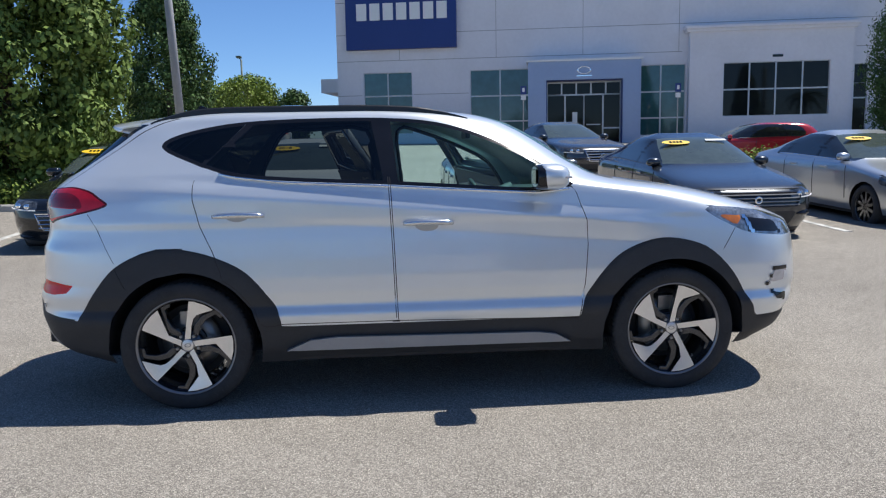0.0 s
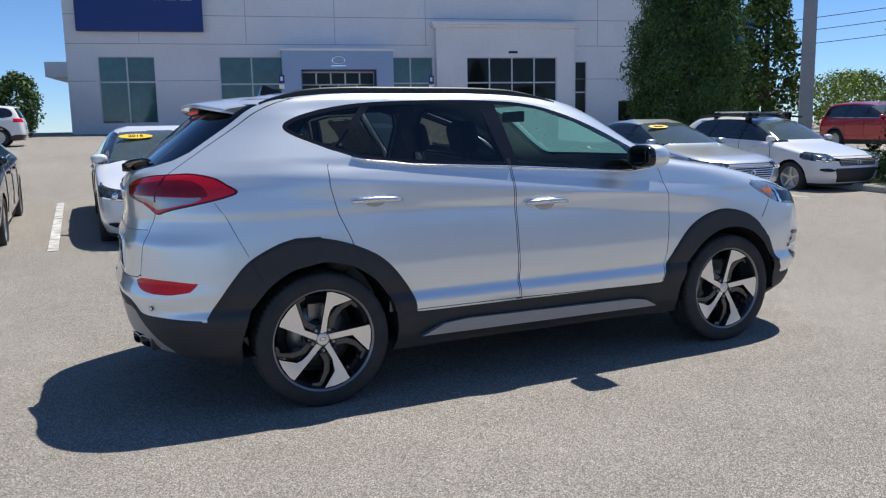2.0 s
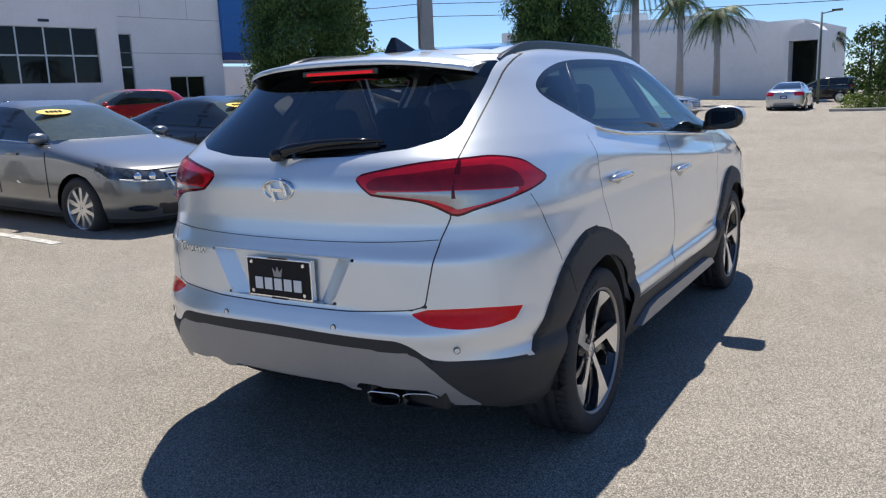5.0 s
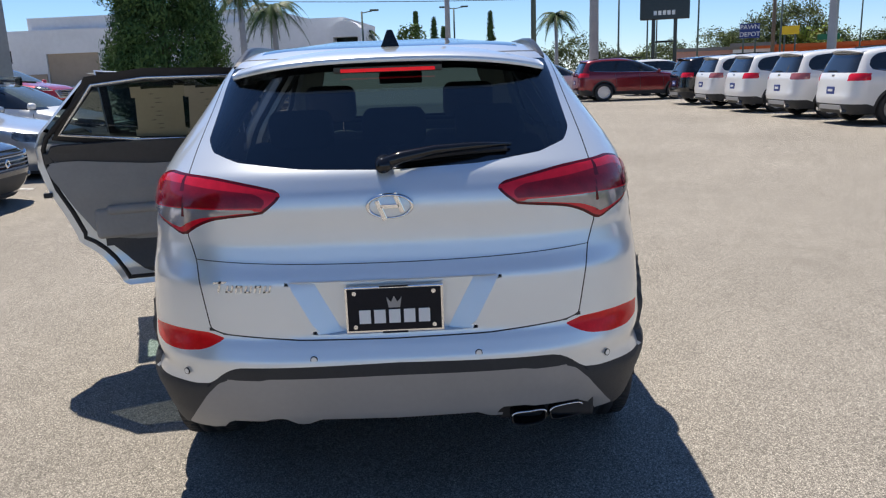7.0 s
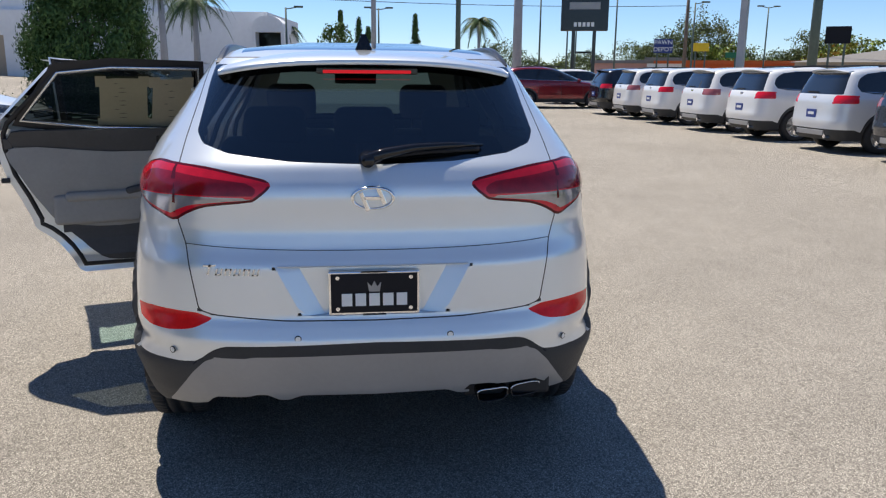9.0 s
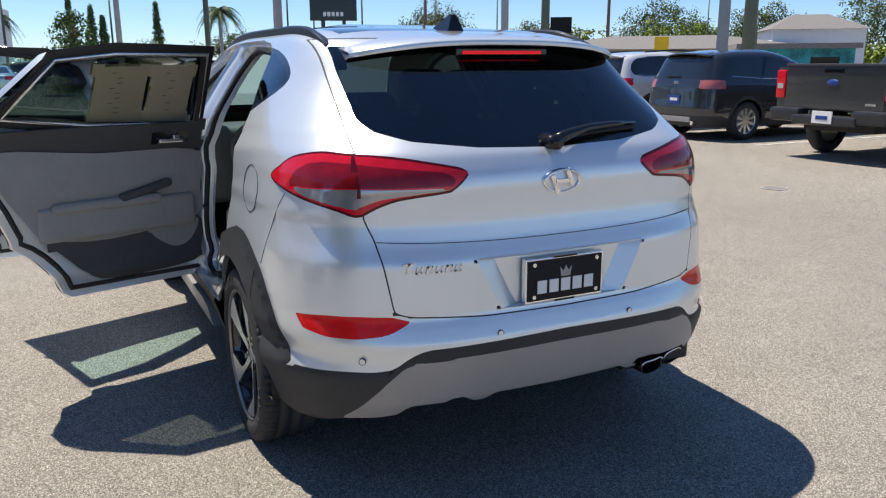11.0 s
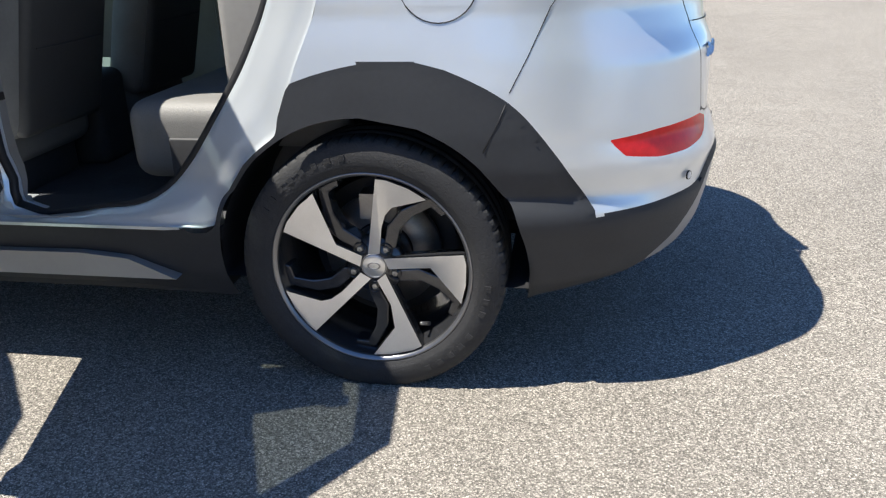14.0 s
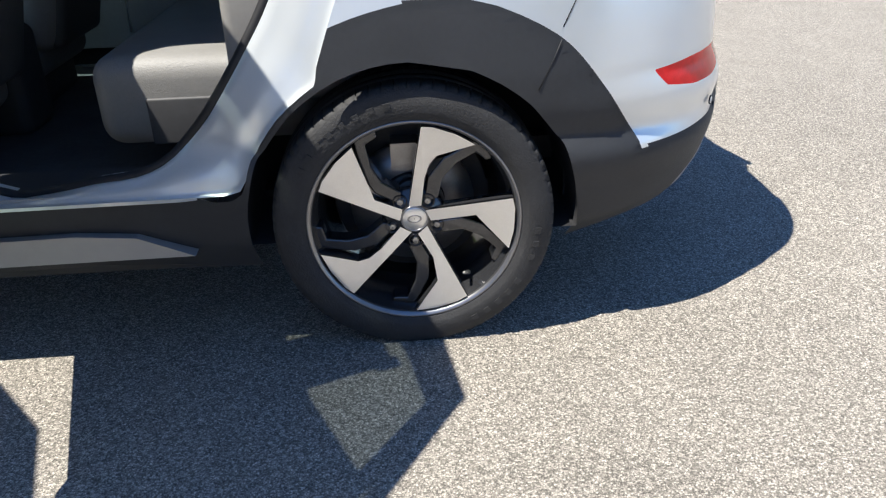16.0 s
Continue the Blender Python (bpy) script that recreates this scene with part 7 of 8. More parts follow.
    fs += [tuple(range(8)), tuple(len(vs) - 8 + k for k in range(8))[::-1]]
    sp = raw("spoiler", vs, fs, M["silver"], car, smooth=True)
    under = [(i * 8 + k, i * 8 + k + 1, i * 8 + k + 9, i * 8 + k + 8) for i in range(len(ys) - 1) for k in (5, 6)]
    raw("spoiler_underside", vs, under, M["gloss_black"], sp, smooth=True)
    part("brake_housing", boxes((-0.450, -0.40, -0.19, 0.19, 1.497, 1.522), bevel=0.005), M["gloss_black"], sp)
    b = part("brake_light", boxes((-0.4525, -0.446, -0.165, 0.165, 1.500, 1.512), bevel=0.002), M["brake_glow"], sp, "lit red high brake light")
    fin = [(0.10, 1.60), (0.06, 1.616), (0.0, 1.641), (-0.045, 1.660), (-0.056, 1.660), (-0.070, 1.628), (-0.080, 1.59)]
    n = len(fin)
    vs = [(x, s * (0.004 + 0.034 * (1.675 - z) / 0.085), z) for s in (-1, 1) for x, z in fin]
    fs = [(k, k + 1, n + k + 1, n + k) for k in range(n - 1)] + [tuple(range(n))[::-1], tuple(range(n, 2 * n)), (0, n, 2 * n - 1, n - 1)]
    raw("aerial_fin", vs, fs, M["gloss_black"], car)
    def roof_z(x, y):
        lo, hi = 1.45, 1.64
        for _ in range(24):
            m = (lo + hi) / 2
            lo, hi = (m, hi) if float(H.y(x, m)) > y else (lo, m)
        return lo
    for s in (-1, 1):
        vs, fs = [], []
        xs = np.linspace(-0.20, 1.56, 45)
        for x in xs:
            z = roof_z(x, 0.575)
            h = 0.027 * min(1, max(0.02, (x + 0.20) / 0.22)) * min(1, max(0.02, (1.56 - x) / 0.30))
            for y, dz in ((0.590, -0.024), (0.588, h * 0.75), (0.582, h), (0.568, h), (0.560, h * 0.75), (0.556, -0.010)):
                vs.append((x, s * y, z + dz))
        for i in range(len(xs) - 1):
            for k in range(5):
                a = i * 6 + k
                fs.append((a, a + 1, a + 7, a + 6))
        fs += [tuple(range(6)), tuple(len(vs) - 6 + k for k in range(6))[::-1]]
        raw("roof_rail", vs, fs, M["satin_black"], car, smooth=False)
    gx = lambda y, z: float(H.back(y, z))
    pts = [(gx(y, z) - o, y, z) for y, z, o in ((0.02, 1.215, 0.045), (-0.04, 1.235, 0.055), (-0.15, 1.252, 0.045), (-0.28, 1.258, 0.035), (-0.395, 1.257, 0.02))]
    wp = part("rear_wiper", tube(bmesh.new(), pts, [0.022, 0.020, 0.015, 0.012, 0.006], 8), M["gloss_black"], car, smooth=True)
    part("wiper_boss", tube(bmesh.new(), [(gx(0, 1.21) - 0.06, 0.015, 1.213), (gx(0, 1.21) + 0.02, 0.015, 1.213)], [0.022, 0.030], 14), M["gloss_black"], wp, smooth=True)
    part("wiper_blade", tube(bmesh.new(), [(gx(y, z) - 0.012, y, z) for y, z in ((-0.03, 1.222), (-0.2, 1.238), (-0.38, 1.244))], 0.009, 6), M["seal"], wp)

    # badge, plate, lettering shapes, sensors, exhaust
    ex = gx(0, 1.09)
    bm = lathe(bmesh.new(), [(0.061, 0.004), (0.064, -0.006), (0.070, -0.009), (0.075, -0.006), (0.077, 0.004)], 40, m=pose(ex - 0.002, 0, 1.09, 9, 0, -90) @ Matrix.Diagonal((1, 1, 0.54, 1)))
    em = part("emblem", bm, M["chrome"], car, "oval chrome emblem", smooth=True)
    bm = bmesh.new()
    for dy in (-0.030, 0.030):
        box(bm, -0.008, 0.0, dy - 0.008, dy + 0.008, -0.034, 0.034, bevel=0.002, m=pose(ex - 0.002, 0, 1.09) @ Matrix.Rotation(radians(-22), 4, "X"))
    box(bm, -0.008, 0.0, -0.03, 0.03, -0.007, 0.007, bevel=0.002, m=pose(ex - 0.002, 0, 1.09))
    part("emblem_shape", bm, M["chrome"], em)
    px = gx(0, 0.76) + 0.004
    pl = part("plate_frame", boxes((px - 0.004, px + 0.02, -0.156, 0.156, 0.688, 0.842), bevel=0.004), M["chrome"], car, "chrome plate frame")
    part("number_plate", boxes((px - 0.008, px - 0.002, -0.148, 0.148, 0.698, 0.834)), M["plate"], pl, "black dealer plate with pale bars")
    for k in range(5):
        y = 0.112 - k * 0.047
        part("plate_bar", boxes((px - 0.011, px - 0.008, y - 0.036, y, 0.722, 0.766)), M["white"], pl)
    part("frame_mark", boxes((px - 0.007, px - 0.0035, -0.045, 0.045, 0.838, 0.843)), M["plate"], pl)
    part("frame_mark", boxes((px - 0.007, px - 0.0035, -0.04, 0.04, 0.687, 0.692)), M["plate"], pl)
    part("crown_shape", prism(bmesh.new(), [(-0.018, 0), (0.018, 0), (0.024, 0.034), (0.010, 0.018), (0, 0.038), (-0.010, 0.018), (-0.024, 0.034)], -0.001, 0.001, pose(px - 0.009, 0, 0.772, 0, 0, 90)), M["trim_grey"], pl)
    for y in (-0.125, 0.125):
        for z in (0.712, 0.822):
            part("plate_screw", lathe(bmesh.new(), [(0.001, -0.003), (0.007, -0.003), (0.008, 0)], 12, m=pose(px - 0.009, y, z, 0, 0, -90)), M["chrome"], pl)
    part("plate_lamp_edge", tube(bmesh.new(), [(gx(y, 0.862) + 0.004, y, 0.863) for y in np.linspace(-0.325, 0.325, 9)], 0.005, 6), M["silver"], car)
    for k in range(6):
        # slanted chrome strokes, the first one taller with a bar on top
        y = 0.572 - k * 0.031 - (0.006 if k else 0)
        h, w = (0.034, 0.006) if k == 0 else (0.023, 0.020)
        slant = Matrix(((1, 0, 0, 0), (0, 1, -0.25, 0), (0, 0, 1, 0), (0, 0, 0, 1)))
        at = pose(gx(y, 0.845) - 0.001, y, 0.832) @ slant
        bm = bmesh.new()
        if k == 0:
            box(bm, -0.005, 0.002, -0.016, -0.008, 0, h, m=at)
            box(bm, -0.005, 0.002, -0.034, 0.010, h - 0.007, h, m=at)
        else:
            for a0, a1, b0, b1 in ((-w - 0.002, -w + 0.004, 0, h), (-0.006, 0, 0, h), (-w, 0, 0 if k % 2 else h - 0.006, 0.006 if k % 2 else h)):
                box(bm, -0.005, 0.002, a0, a1, b0, b1, m=at)
        part("letter_shape", bm, M["chrome_satin"], car, "chrome model lettering shape" if k == 0 else "")
    for y, z in ((0.70, 0.556), (0.262, 0.616), (-0.262, 0.616), (-0.70, 0.556)):
        n = Vector((1, -(gx(y + 0.02, z) - gx(y - 0.02, z)) / 0.04, 0)).normalized()
        yaw = math.degrees(math.atan2(n.y, n.x)) - 90
        part("parking_sensor", lathe(bmesh.new(), [(0.001, -0.002), (0.009, -0.002), (0.0095, 0.002)], 16, m=pose(gx(y, z), y, z, 0, 0, yaw)), M["silver"], car)
        part("sensor_ring", lathe(bmesh.new(), [(0.0095, -0.001), (0.0115, -0.0015), (0.012, 0.002)], 16, m=pose(gx(y, z), y, z, 0, 0, yaw)), M["seal"], car)
    hs = part("exhaust_housing", boxes((-0.80, -0.62, -0.655, -0.330, 0.335, 0.425), bevel=0.012), M["seal"], car)
    for y in (-0.428, -0.558):
        # flattened twin outlets with bright lips
        ring = [(y + 0.060 * math.copysign(abs(math.cos(a)) ** 0.55, math.cos(a)), 0.362 + 0.025 * math.copysign(abs(math.sin(a)) ** 0.55, math.sin(a))) for a in np.linspace(0, math.tau, 28, endpoint=False)]
        lip = [(-0.862, 1.0), (-0.866, 0.97), (-0.862, 0.90), (-0.74, 0.86)]
        vs = [(x + 0.35 * max(0.0, abs(u) - 0.42), y + (u - y) * k, 0.362 + (w - 0.362) * k) for x, k in [(-0.74, 1.0)] + lip for u, w in ring]
        fs = [(r * 28 + k, r * 28 + (k + 1) % 28, (r + 1) * 28 + (k + 1) % 28, (r + 1) * 28 + k) for r in range(4) for k in range(28)]
        tip = raw("exhaust_tip", vs, fs, M["gloss_black"], hs, smooth=True)
        part("tip_lip", tube(bmesh.new(), [(-0.866 + 0.35 * max(0.0, abs(u) - 0.42), u, w) for u, w in ring[1:14]], 0.0035, 6), M["chrome"], tip, smooth=True)
    # fuel flap
    ring = [on_side(-0.188 + 0.088 * math.cos(a), 1.038 + 0.083 * math.sin(a), 0.0005, 1) for a in np.linspace(0, math.tau, 33)]
    seam(ring, car, 0.0016, "fuel_flap_gap")
    # front corner lamps
    for s in (-1, 1):
        patch("fog_lamp", [(3.232, 0.585), (3.268, 0.660), (3.345, 0.660), (3.340, 0.597)], 0.004, M["clear_lens"], car, s, 0.02)
        patch("fog_bezel", [(3.238, 0.560), (3.295, 0.486), (3.352, 0.484), (3.352, 0.520), (3.300, 0.524)], 0.004, M["gloss_black"], car, s, 0.02)
        patch("fog_surround", [(3.222, 0.580), (3.262, 0.668), (3.350, 0.668), (3.350, 0.662), (3.268, 0.661), (3.231, 0.583)], 0.005, M["gloss_black"], car, s, 0.02)
        patch("lamp_bowl", [(3.085, 0.962), (3.27, 0.938), (3.31, 0.872), (3.10, 0.886)], 0.003, M["gloss_black"], car, s, 0.02)
        patch("lamp_blade", [(3.075, 0.966), (3.10, 0.962), (3.125, 0.884), (3.10, 0.884)], 0.005, M["chrome"], car, s, 0.02)
        patch("amber_marker", [(2.914, 0.984), (3.065, 0.969), (3.026, 0.919)], 0.004, M["amber"], car, s, 0.02)
    # wheels, liners, floor
    for x in (0.0, BASE):
        for s in (-1, 1):
            hero_wheel(car, x, s)
            vs, fs = [], []
            n = 28
            for r, y in ((0.405, 0.90), (0.405, 0.52), (0.05, 0.515)):
                for k in range(n + 1):
                    a = math.pi * (-0.18 + 1.36 * k / n)
                    vs.append((x + r * math.cos(a), s * y, max(0.31, HUB_Z + r * math.sin(a))))
            for q in range(2):
                for k in range(n):
                    a = q * (n + 1) + k
                    fs.append((a, a + 1, a + n + 2, a + n + 1))
            raw("wheel_liner", vs, fs, M["seal"], car, smooth=True)
    part("floor_pan", boxes((-0.30, 3.2, -0.60, 0.60, 0.24, 0.33)), M["seal"], car)
    for s in (-1, 1):
        part("side_floor", boxes((0.43, 2.24, s * 0.735 - 0.125, s * 0.735 + 0.125, 0.24, 0.33)), M["seal"], car)
    for s in (-1, 1):
        lo, hi = sorted((s * 0.895, s * 0.933))
        part("sill_strip", prism(bmesh.new(), SILL_STRIP, lo, hi), M["trim_grey"], car)
    part("engine_block", boxes((2.2, 3.25, -0.50, 0.50, 0.34, 0.95)), M["seal"], car)
    part("cabin_floor", boxes((0.45, 2.2, -0.84, 0.84, 0.335, 0.37), (-0.6, 0.44, -0.5, 0.5, 0.335, 0.60)), M["carpet"], car)
    cabin(car, doors)
    open_sides(car, doors)
    return car


def split_copy(bm, keep, off):
    """A copy of chosen faces pushed inwards, wound to face the cabin."""
    bm.normal_update()
    bm.verts.index_update()
    ids, fs = {}, []
    for f, k in zip(bm.faces, keep):
        if k:
            fs.append([ids.setdefault(v.index, len(ids)) for v in reversed(f.verts)])
    bm.verts.ensure_lookup_table()
    vs = [bm.verts[i].co + bm.verts[i].normal * off for i in ids]
    return vs, fs, None


def cushion(bm, x0, x1, y0, y1, z0, z1, r, m=None):
    return box(bm, x0, x1, y0, y1, z0, z1, bevel=r, m=m)


def soft(name, dims, r, material, parent, m=None, label=""):
    bm = bmesh.new()
    v = bmesh.ops.create_cube(bm, size=1.0)["verts"]
    x0, x1, y0, y1, z0, z1 = dims
    for q in v:
        q.co = Vector(((x0 + x1) / 2 + q.co.x * (x1 - x0), (y0 + y1) / 2 + q.co.y * (y1 - y0), (z0 + z1) / 2 + q.co.z * (z1 - z0)))
    bmesh.ops.bevel(bm, geom=bm.edges[:], offset=r, segments=5, affect="EDGES", profile=0.5)
    if m is not None:
        bmesh.ops.transform(bm, matrix=m, verts=bm.verts[:])
    return part(name, bm, material, parent, label, smooth=True)


def cabin(car, doors):
    """Seats, console, dash and wheel."""
    for s in (-1, 1):
        y = s * 0.37
        lean = pose(1.24, y, 0.60, 0, -14, 0)
        seat = soft("front_seat", (1.22, 1.72, y - 0.26, y + 0.26, 0.48, 0.66), 0.06, M["seat"], car)
        soft("seat_base", (1.28, 1.66, y - 0.22, y + 0.22, 0.36, 0.50), 0.03, M["cabin"], seat)
        soft("backrest", (-0.075, 0.075, -0.255, 0.255, -0.02, 0.60), 0.07, M["seat"], seat, lean)
        soft("seat_shell", (-0.092, -0.03, -0.215, 0.215, 0.0, 0.50), 0.03, M["seat_back"], seat, lean)
        soft("headrest", (-0.055, 0.055, -0.135, 0.135, 0.665, 0.86), 0.05, M["seat"], seat, lean)
        for q in (-0.06, 0.06):
            part("headrest_post", tube(bmesh.new(), [lean @ Vector((0, q, 0.57)), lean @ Vector((0, q, 0.70))], 0.006, 8), M["chrome"], seat)
        part("pocket_seam", tube(bmesh.new(), [lean @ Vector((-0.093, q, 0.28 + 0.02 * abs(q))) for q in (-0.17, -0.06, 0.06, 0.17)], 0.004, 5), M["cabin"], seat)
    bench = soft("rear_bench", (0.22, 0.82, -0.62, 0.585, 0.465, 0.705), 0.06, M["seat"], car)
    lean = pose(0.22, 0, 0.64, 0, -20, 0)
    for y0, y1 in ((-0.62, 0.02), (0.03, 0.62)):
        soft("bench_back", (-0.08, 0.07, y0, y1, -0.02, 0.62), 0.06, M["seat"], bench, lean)
    for y in (-0.38, 0.38, 0.0):
        soft("headrest", (-0.05, 0.05, y - 0.13, y + 0.13, 0.60, 0.76), 0.045, M["seat"], bench, lean)
    soft("cushion_side", (0.46, 0.68, 0.575, 0.592, 0.475, 0.60), 0.007, M["cabin"], bench)
    con = soft("centre_console", (1.2, 1.95, -0.11, 0.11, 0.36, 0.70), 0.04, M["cabin"], car)
    dash = soft("dashboard", (1.92, 2.40, -0.74, 0.74, 0.62, 1.10), 0.08, M["cabin"], car)
    bm = bmesh.new()
    ring = [(0.18 * math.cos(a), 0.18 * math.sin(a)) for a in np.linspace(0, math.tau, 33)]
    m = pose(1.76, 0.37, 0.98, 0, 65, 0)
    tube(bm, [m @ Vector((u, w, 0)) for u, w in ring], 0.016, 8)
    sw = part("steering_wheel", bm, M["cabin"], dash, smooth=True)
    part("column", tube(bmesh.new(), [m @ Vector((0, 0, 0)), m @ Vector((0, 0, 0.25))], [0.07, 0.05], 12), M["cabin"], sw, smooth=True)
    for a in (0.0, 2.4, -2.4):
        part("wheel_spoke", tube(bmesh.new(), [m @ Vector((0, 0, 0)), m @ Vector((0.17 * math.cos(a), 0.17 * math.sin(a), 0))], 0.02, 6), M["trim_grey"], sw)
    part("inner_mirror", boxes((1.60, 1.63, -0.13, 0.13, 1.43, 1.50), bevel=0.01), M["cabin"], car)
    part("load_floor", boxes((-0.72, 0.05, -0.5, 0.5, 0.66, 0.69)), M["carpet"], car)


def even(outline, n, start):
    """n points evenly spaced along a closed outline, the first nearest to start."""
    o = np.array(outline)
    k = int(np.argmin(np.hypot(o[:, 0] - start[0], o[:, 1] - start[1])))
    o = np.roll(o, -k, 0)
    o = np.vstack([o, o[:1]])
    d = np.concatenate([[0], np.cumsum(np.linalg.norm(np.diff(o, axis=0), axis=1))])
    q = np.linspace(0, d[-1], n, endpoint=False)
    return np.stack([np.interp(q, d, o[:, 0]), np.interp(q, d, o[:, 1])], 1)


def open_sides(car, doors):
    """The open near-side doors, their jambs, pillar and sill."""
    # jambs: a painted step inwards, then a rubber seal
    inner_rear = rounded([(0.40, 1.505), (0.27, 1.33), (0.205, 1.20), (0.225, 1.05), (0.30, 0.88), (0.40, 0.72), (0.50, 0.59), (0.60, 0.505), (0.74, 0.478), (1.01, 0.476), (1.02, 0.9), (1.0, 1.2), (0.975, 1.505), (0.6, 1.515)], 3)
    inner_front = rounded([(1.245, 0.49), (1.95, 0.478), (2.03, 0.56), (2.05, 0.80), (2.04, 0.95), (1.98, 1.09), (1.85, 1.27), (1.62, 1.39), (1.37, 1.485), (1.19, 1.505), (1.215, 1.18), (1.235, 0.87)], 3)
    for outline, inner, x_start in ((REAR_DOOR, inner_rear, 1.1), (FRONT_DOOR, inner_front, 1.13)):
        a, b = even(outline, 96, (x_start, 0.448)), even(inner, 96, (x_start, 0.448))
        b = b if np.sum(np.linalg.norm(a - b, axis=1)) < np.sum(np.linalg.norm(a - np.roll(b[::-1], 1, 0), axis=1)) else np.roll(b[::-1], 1, 0)
        rings = [(a, 0.0), (a + (b - a) * 0.02, -0.010), (a + (b - a) * 0.10, -0.017), (a + (b - a) * 0.30, -0.022), (a + (b - a) * 0.50, -0.030), (a + (b - a) * 0.62, -0.042), (a + (b - a) * 0.80, -0.052), (a + (b - a) * 0.95, -0.062), (b, -0.09), (b, -0.12)]
        vs = [on_side(x, z, off, 1) for ring, off in rings for x, z in ring]
        fs = [(r * 96 + k, r * 96 + (k + 1) % 96, (r + 1) * 96 + (k + 1) % 96, (r + 1) * 96 + k) for r in range(len(rings) - 1) for k in range(96)]
        raw("door_jamb", vs, fs, M["silver"], car, smooth=True)
        part("door_seal", tube(bmesh.new(), [on_side(x, z, -0.078, 1) for x, z in list(b) + [b[0]]], 0.013, 8), M["seal"], car, smooth=True)
        loft("closed_jamb", outline, ((0, 0.0), (0.03, -0.06)), M["silver"], car, -1)
    patch("centre_pillar", [(1.03, 0.46), (1.21, 0.46), (1.19, 0.9), (1.15, 1.2), (1.10, 1.545), (1.02, 1.545), (1.05, 1.2), (1.04, 0.9)], -0.052, M["silver"], car, 1, 0.04)
    patch("pillar_lining", [(1.0, 0.46), (1.24, 0.46), (1.20, 0.9), (1.16, 1.2), (1.11, 1.545), (1.01, 1.545), (1.03, 1.2), (1.01, 0.9)], -0.11, M["cabin_grey"], car, 1, 0.04)
    part("sill_plate", boxes((0.50, 2.10, 0.66, 0.868, 0.36, 0.442), bevel=0.01), M["silver"], car)
    part("scuff_plate", boxes((0.56, 1.06, 0.69, 0.852, 0.44, 0.452), bevel=0.003), M["black_plastic"], car)
    part("scuff_plate", boxes((1.28, 2.0, 0.68, 0.80, 0.403, 0.412), bevel=0.003), M["black_plastic"], car)
    for x, z in ((1.12, 0.62), (1.12, 0.98), (2.12, 0.62), (2.12, 0.95)):
        part("hinge", boxes((x - 0.03, x + 0.06, 0.80, 0.895, z - 0.03, z + 0.03), bevel=0.006), M["silver"], car)
    part("door_strap", boxes((0.98, 1.12, 0.845, 0.86, 0.765, 0.785)), M["seal"], car)
    soft("striker_trim", (0.10, 0.44, 0.60, 0.68, 0.60, 1.15), 0.03, M["cabin_grey"], car, pose(0, 0, 0))
    for o, nm in ((REAR_DOOR, "Rr"), (FRONT_DOOR, "Fr")):
        low = [(x, min(z, 1.19 if nm == "Rr" else 1.14)) for x, z in o]
        patch("door_lining", low, -0.06, M["cabin_grey"], doors[nm], -1, 0.06)
    # rear door, inside
    d = doors["Rl"]
    belt = 1.20
    inner = [(x, z) for x, z in REAR_DOOR if z < belt] + []
    k = max(range(len(inner)), key=lambda i: abs(inner[i][0] - inner[i - 1][0]) if inner[i][1] > 1.1 or inner[i - 1][1] > 1.1 else 0)
    low = [(0.085, 1.23), (0.066, 1.12), (0.10, 0.98), (0.155, 0.86), (0.20, 0.74)] + REAR_DOOR[7:13] + [(0.42, 0.448), (1.125, 0.448), (1.112, 0.87), (1.10, 1.215)]
    patch("inner_frame", low, -0.048, M["silver"], d, 1, 0.03)
    loft("door_edge", REAR_DOOR, ((0, 0.0), (0.0, -0.02), (0.012, -0.048)), M["silver"], d, 1)
    loft("door_rubber", [(x + 0.0, z) for x, z in REAR_DOOR], ((0.030, -0.047), (0.036, -0.060), (0.048, -0.060), (0.054, -0.047)), M["seal"], d, 1)
    win = [(0.20, 1.275), (0.385, 1.50), (0.62, 1.525), (1.035, 1.525), (1.065, 1.215), (0.54, 1.235)]
    loft("window_surround", win, ((-0.055, -0.046), (-0.03, -0.058), (0.0, -0.05), (0.006, -0.01)), M["seal"], d, 1)
    loft("frame_strip", [(x, z) for x, z in win], ((-0.016, -0.056), (-0.012, -0.064), (-0.002, -0.064), (0.002, -0.054)), M["chrome_satin"], d, 1)
    patch("trim_upper", [(0.135, 1.225), (1.085, 1.225), (1.075, 1.09), (0.6, 1.105), (0.115, 1.14)], -0.066, M["cabin"], d, 1, 0.04, solid=0.012)
    patch("trim_panel", rounded([(0.13, 1.135), (0.6, 1.10), (1.068, 1.085), (1.062, 0.90), (1.05, 0.76), (0.62, 0.70), (0.34, 0.735), (0.26, 0.82), (0.17, 0.98)], 3), -0.072, M["cabin_grey"], d, 1, 0.04, "pale grey trim panel", solid=0.014)
    patch("trim_lower", rounded([(0.35, 0.73), (0.62, 0.70), (1.05, 0.755), (1.055, 0.60), (1.0, 0.53), (0.62, 0.515), (0.50, 0.55), (0.42, 0.63)], 3), -0.070, M["cabin"], d, 1, 0.04, solid=0.014)
    patch("speaker_bulge", rounded([(0.80, 0.725), (1.04, 0.755), (1.0, 0.64), (0.90, 0.62)], 4), -0.082, M["cabin_grey"], d, 1, 0.03, solid=0.012)
    yb = float(H.y(0.7, 0.85))
    soft("armrest", (0.36, 0.86, yb - 0.125, yb - 0.07, 0.845, 0.895), 0.022, M["cabin_grey"], d)
    soft("armrest_panel", (0.30, 1.03, yb - 0.108, yb - 0.06, 0.72, 0.88), 0.023, M["cabin_grey"], d)
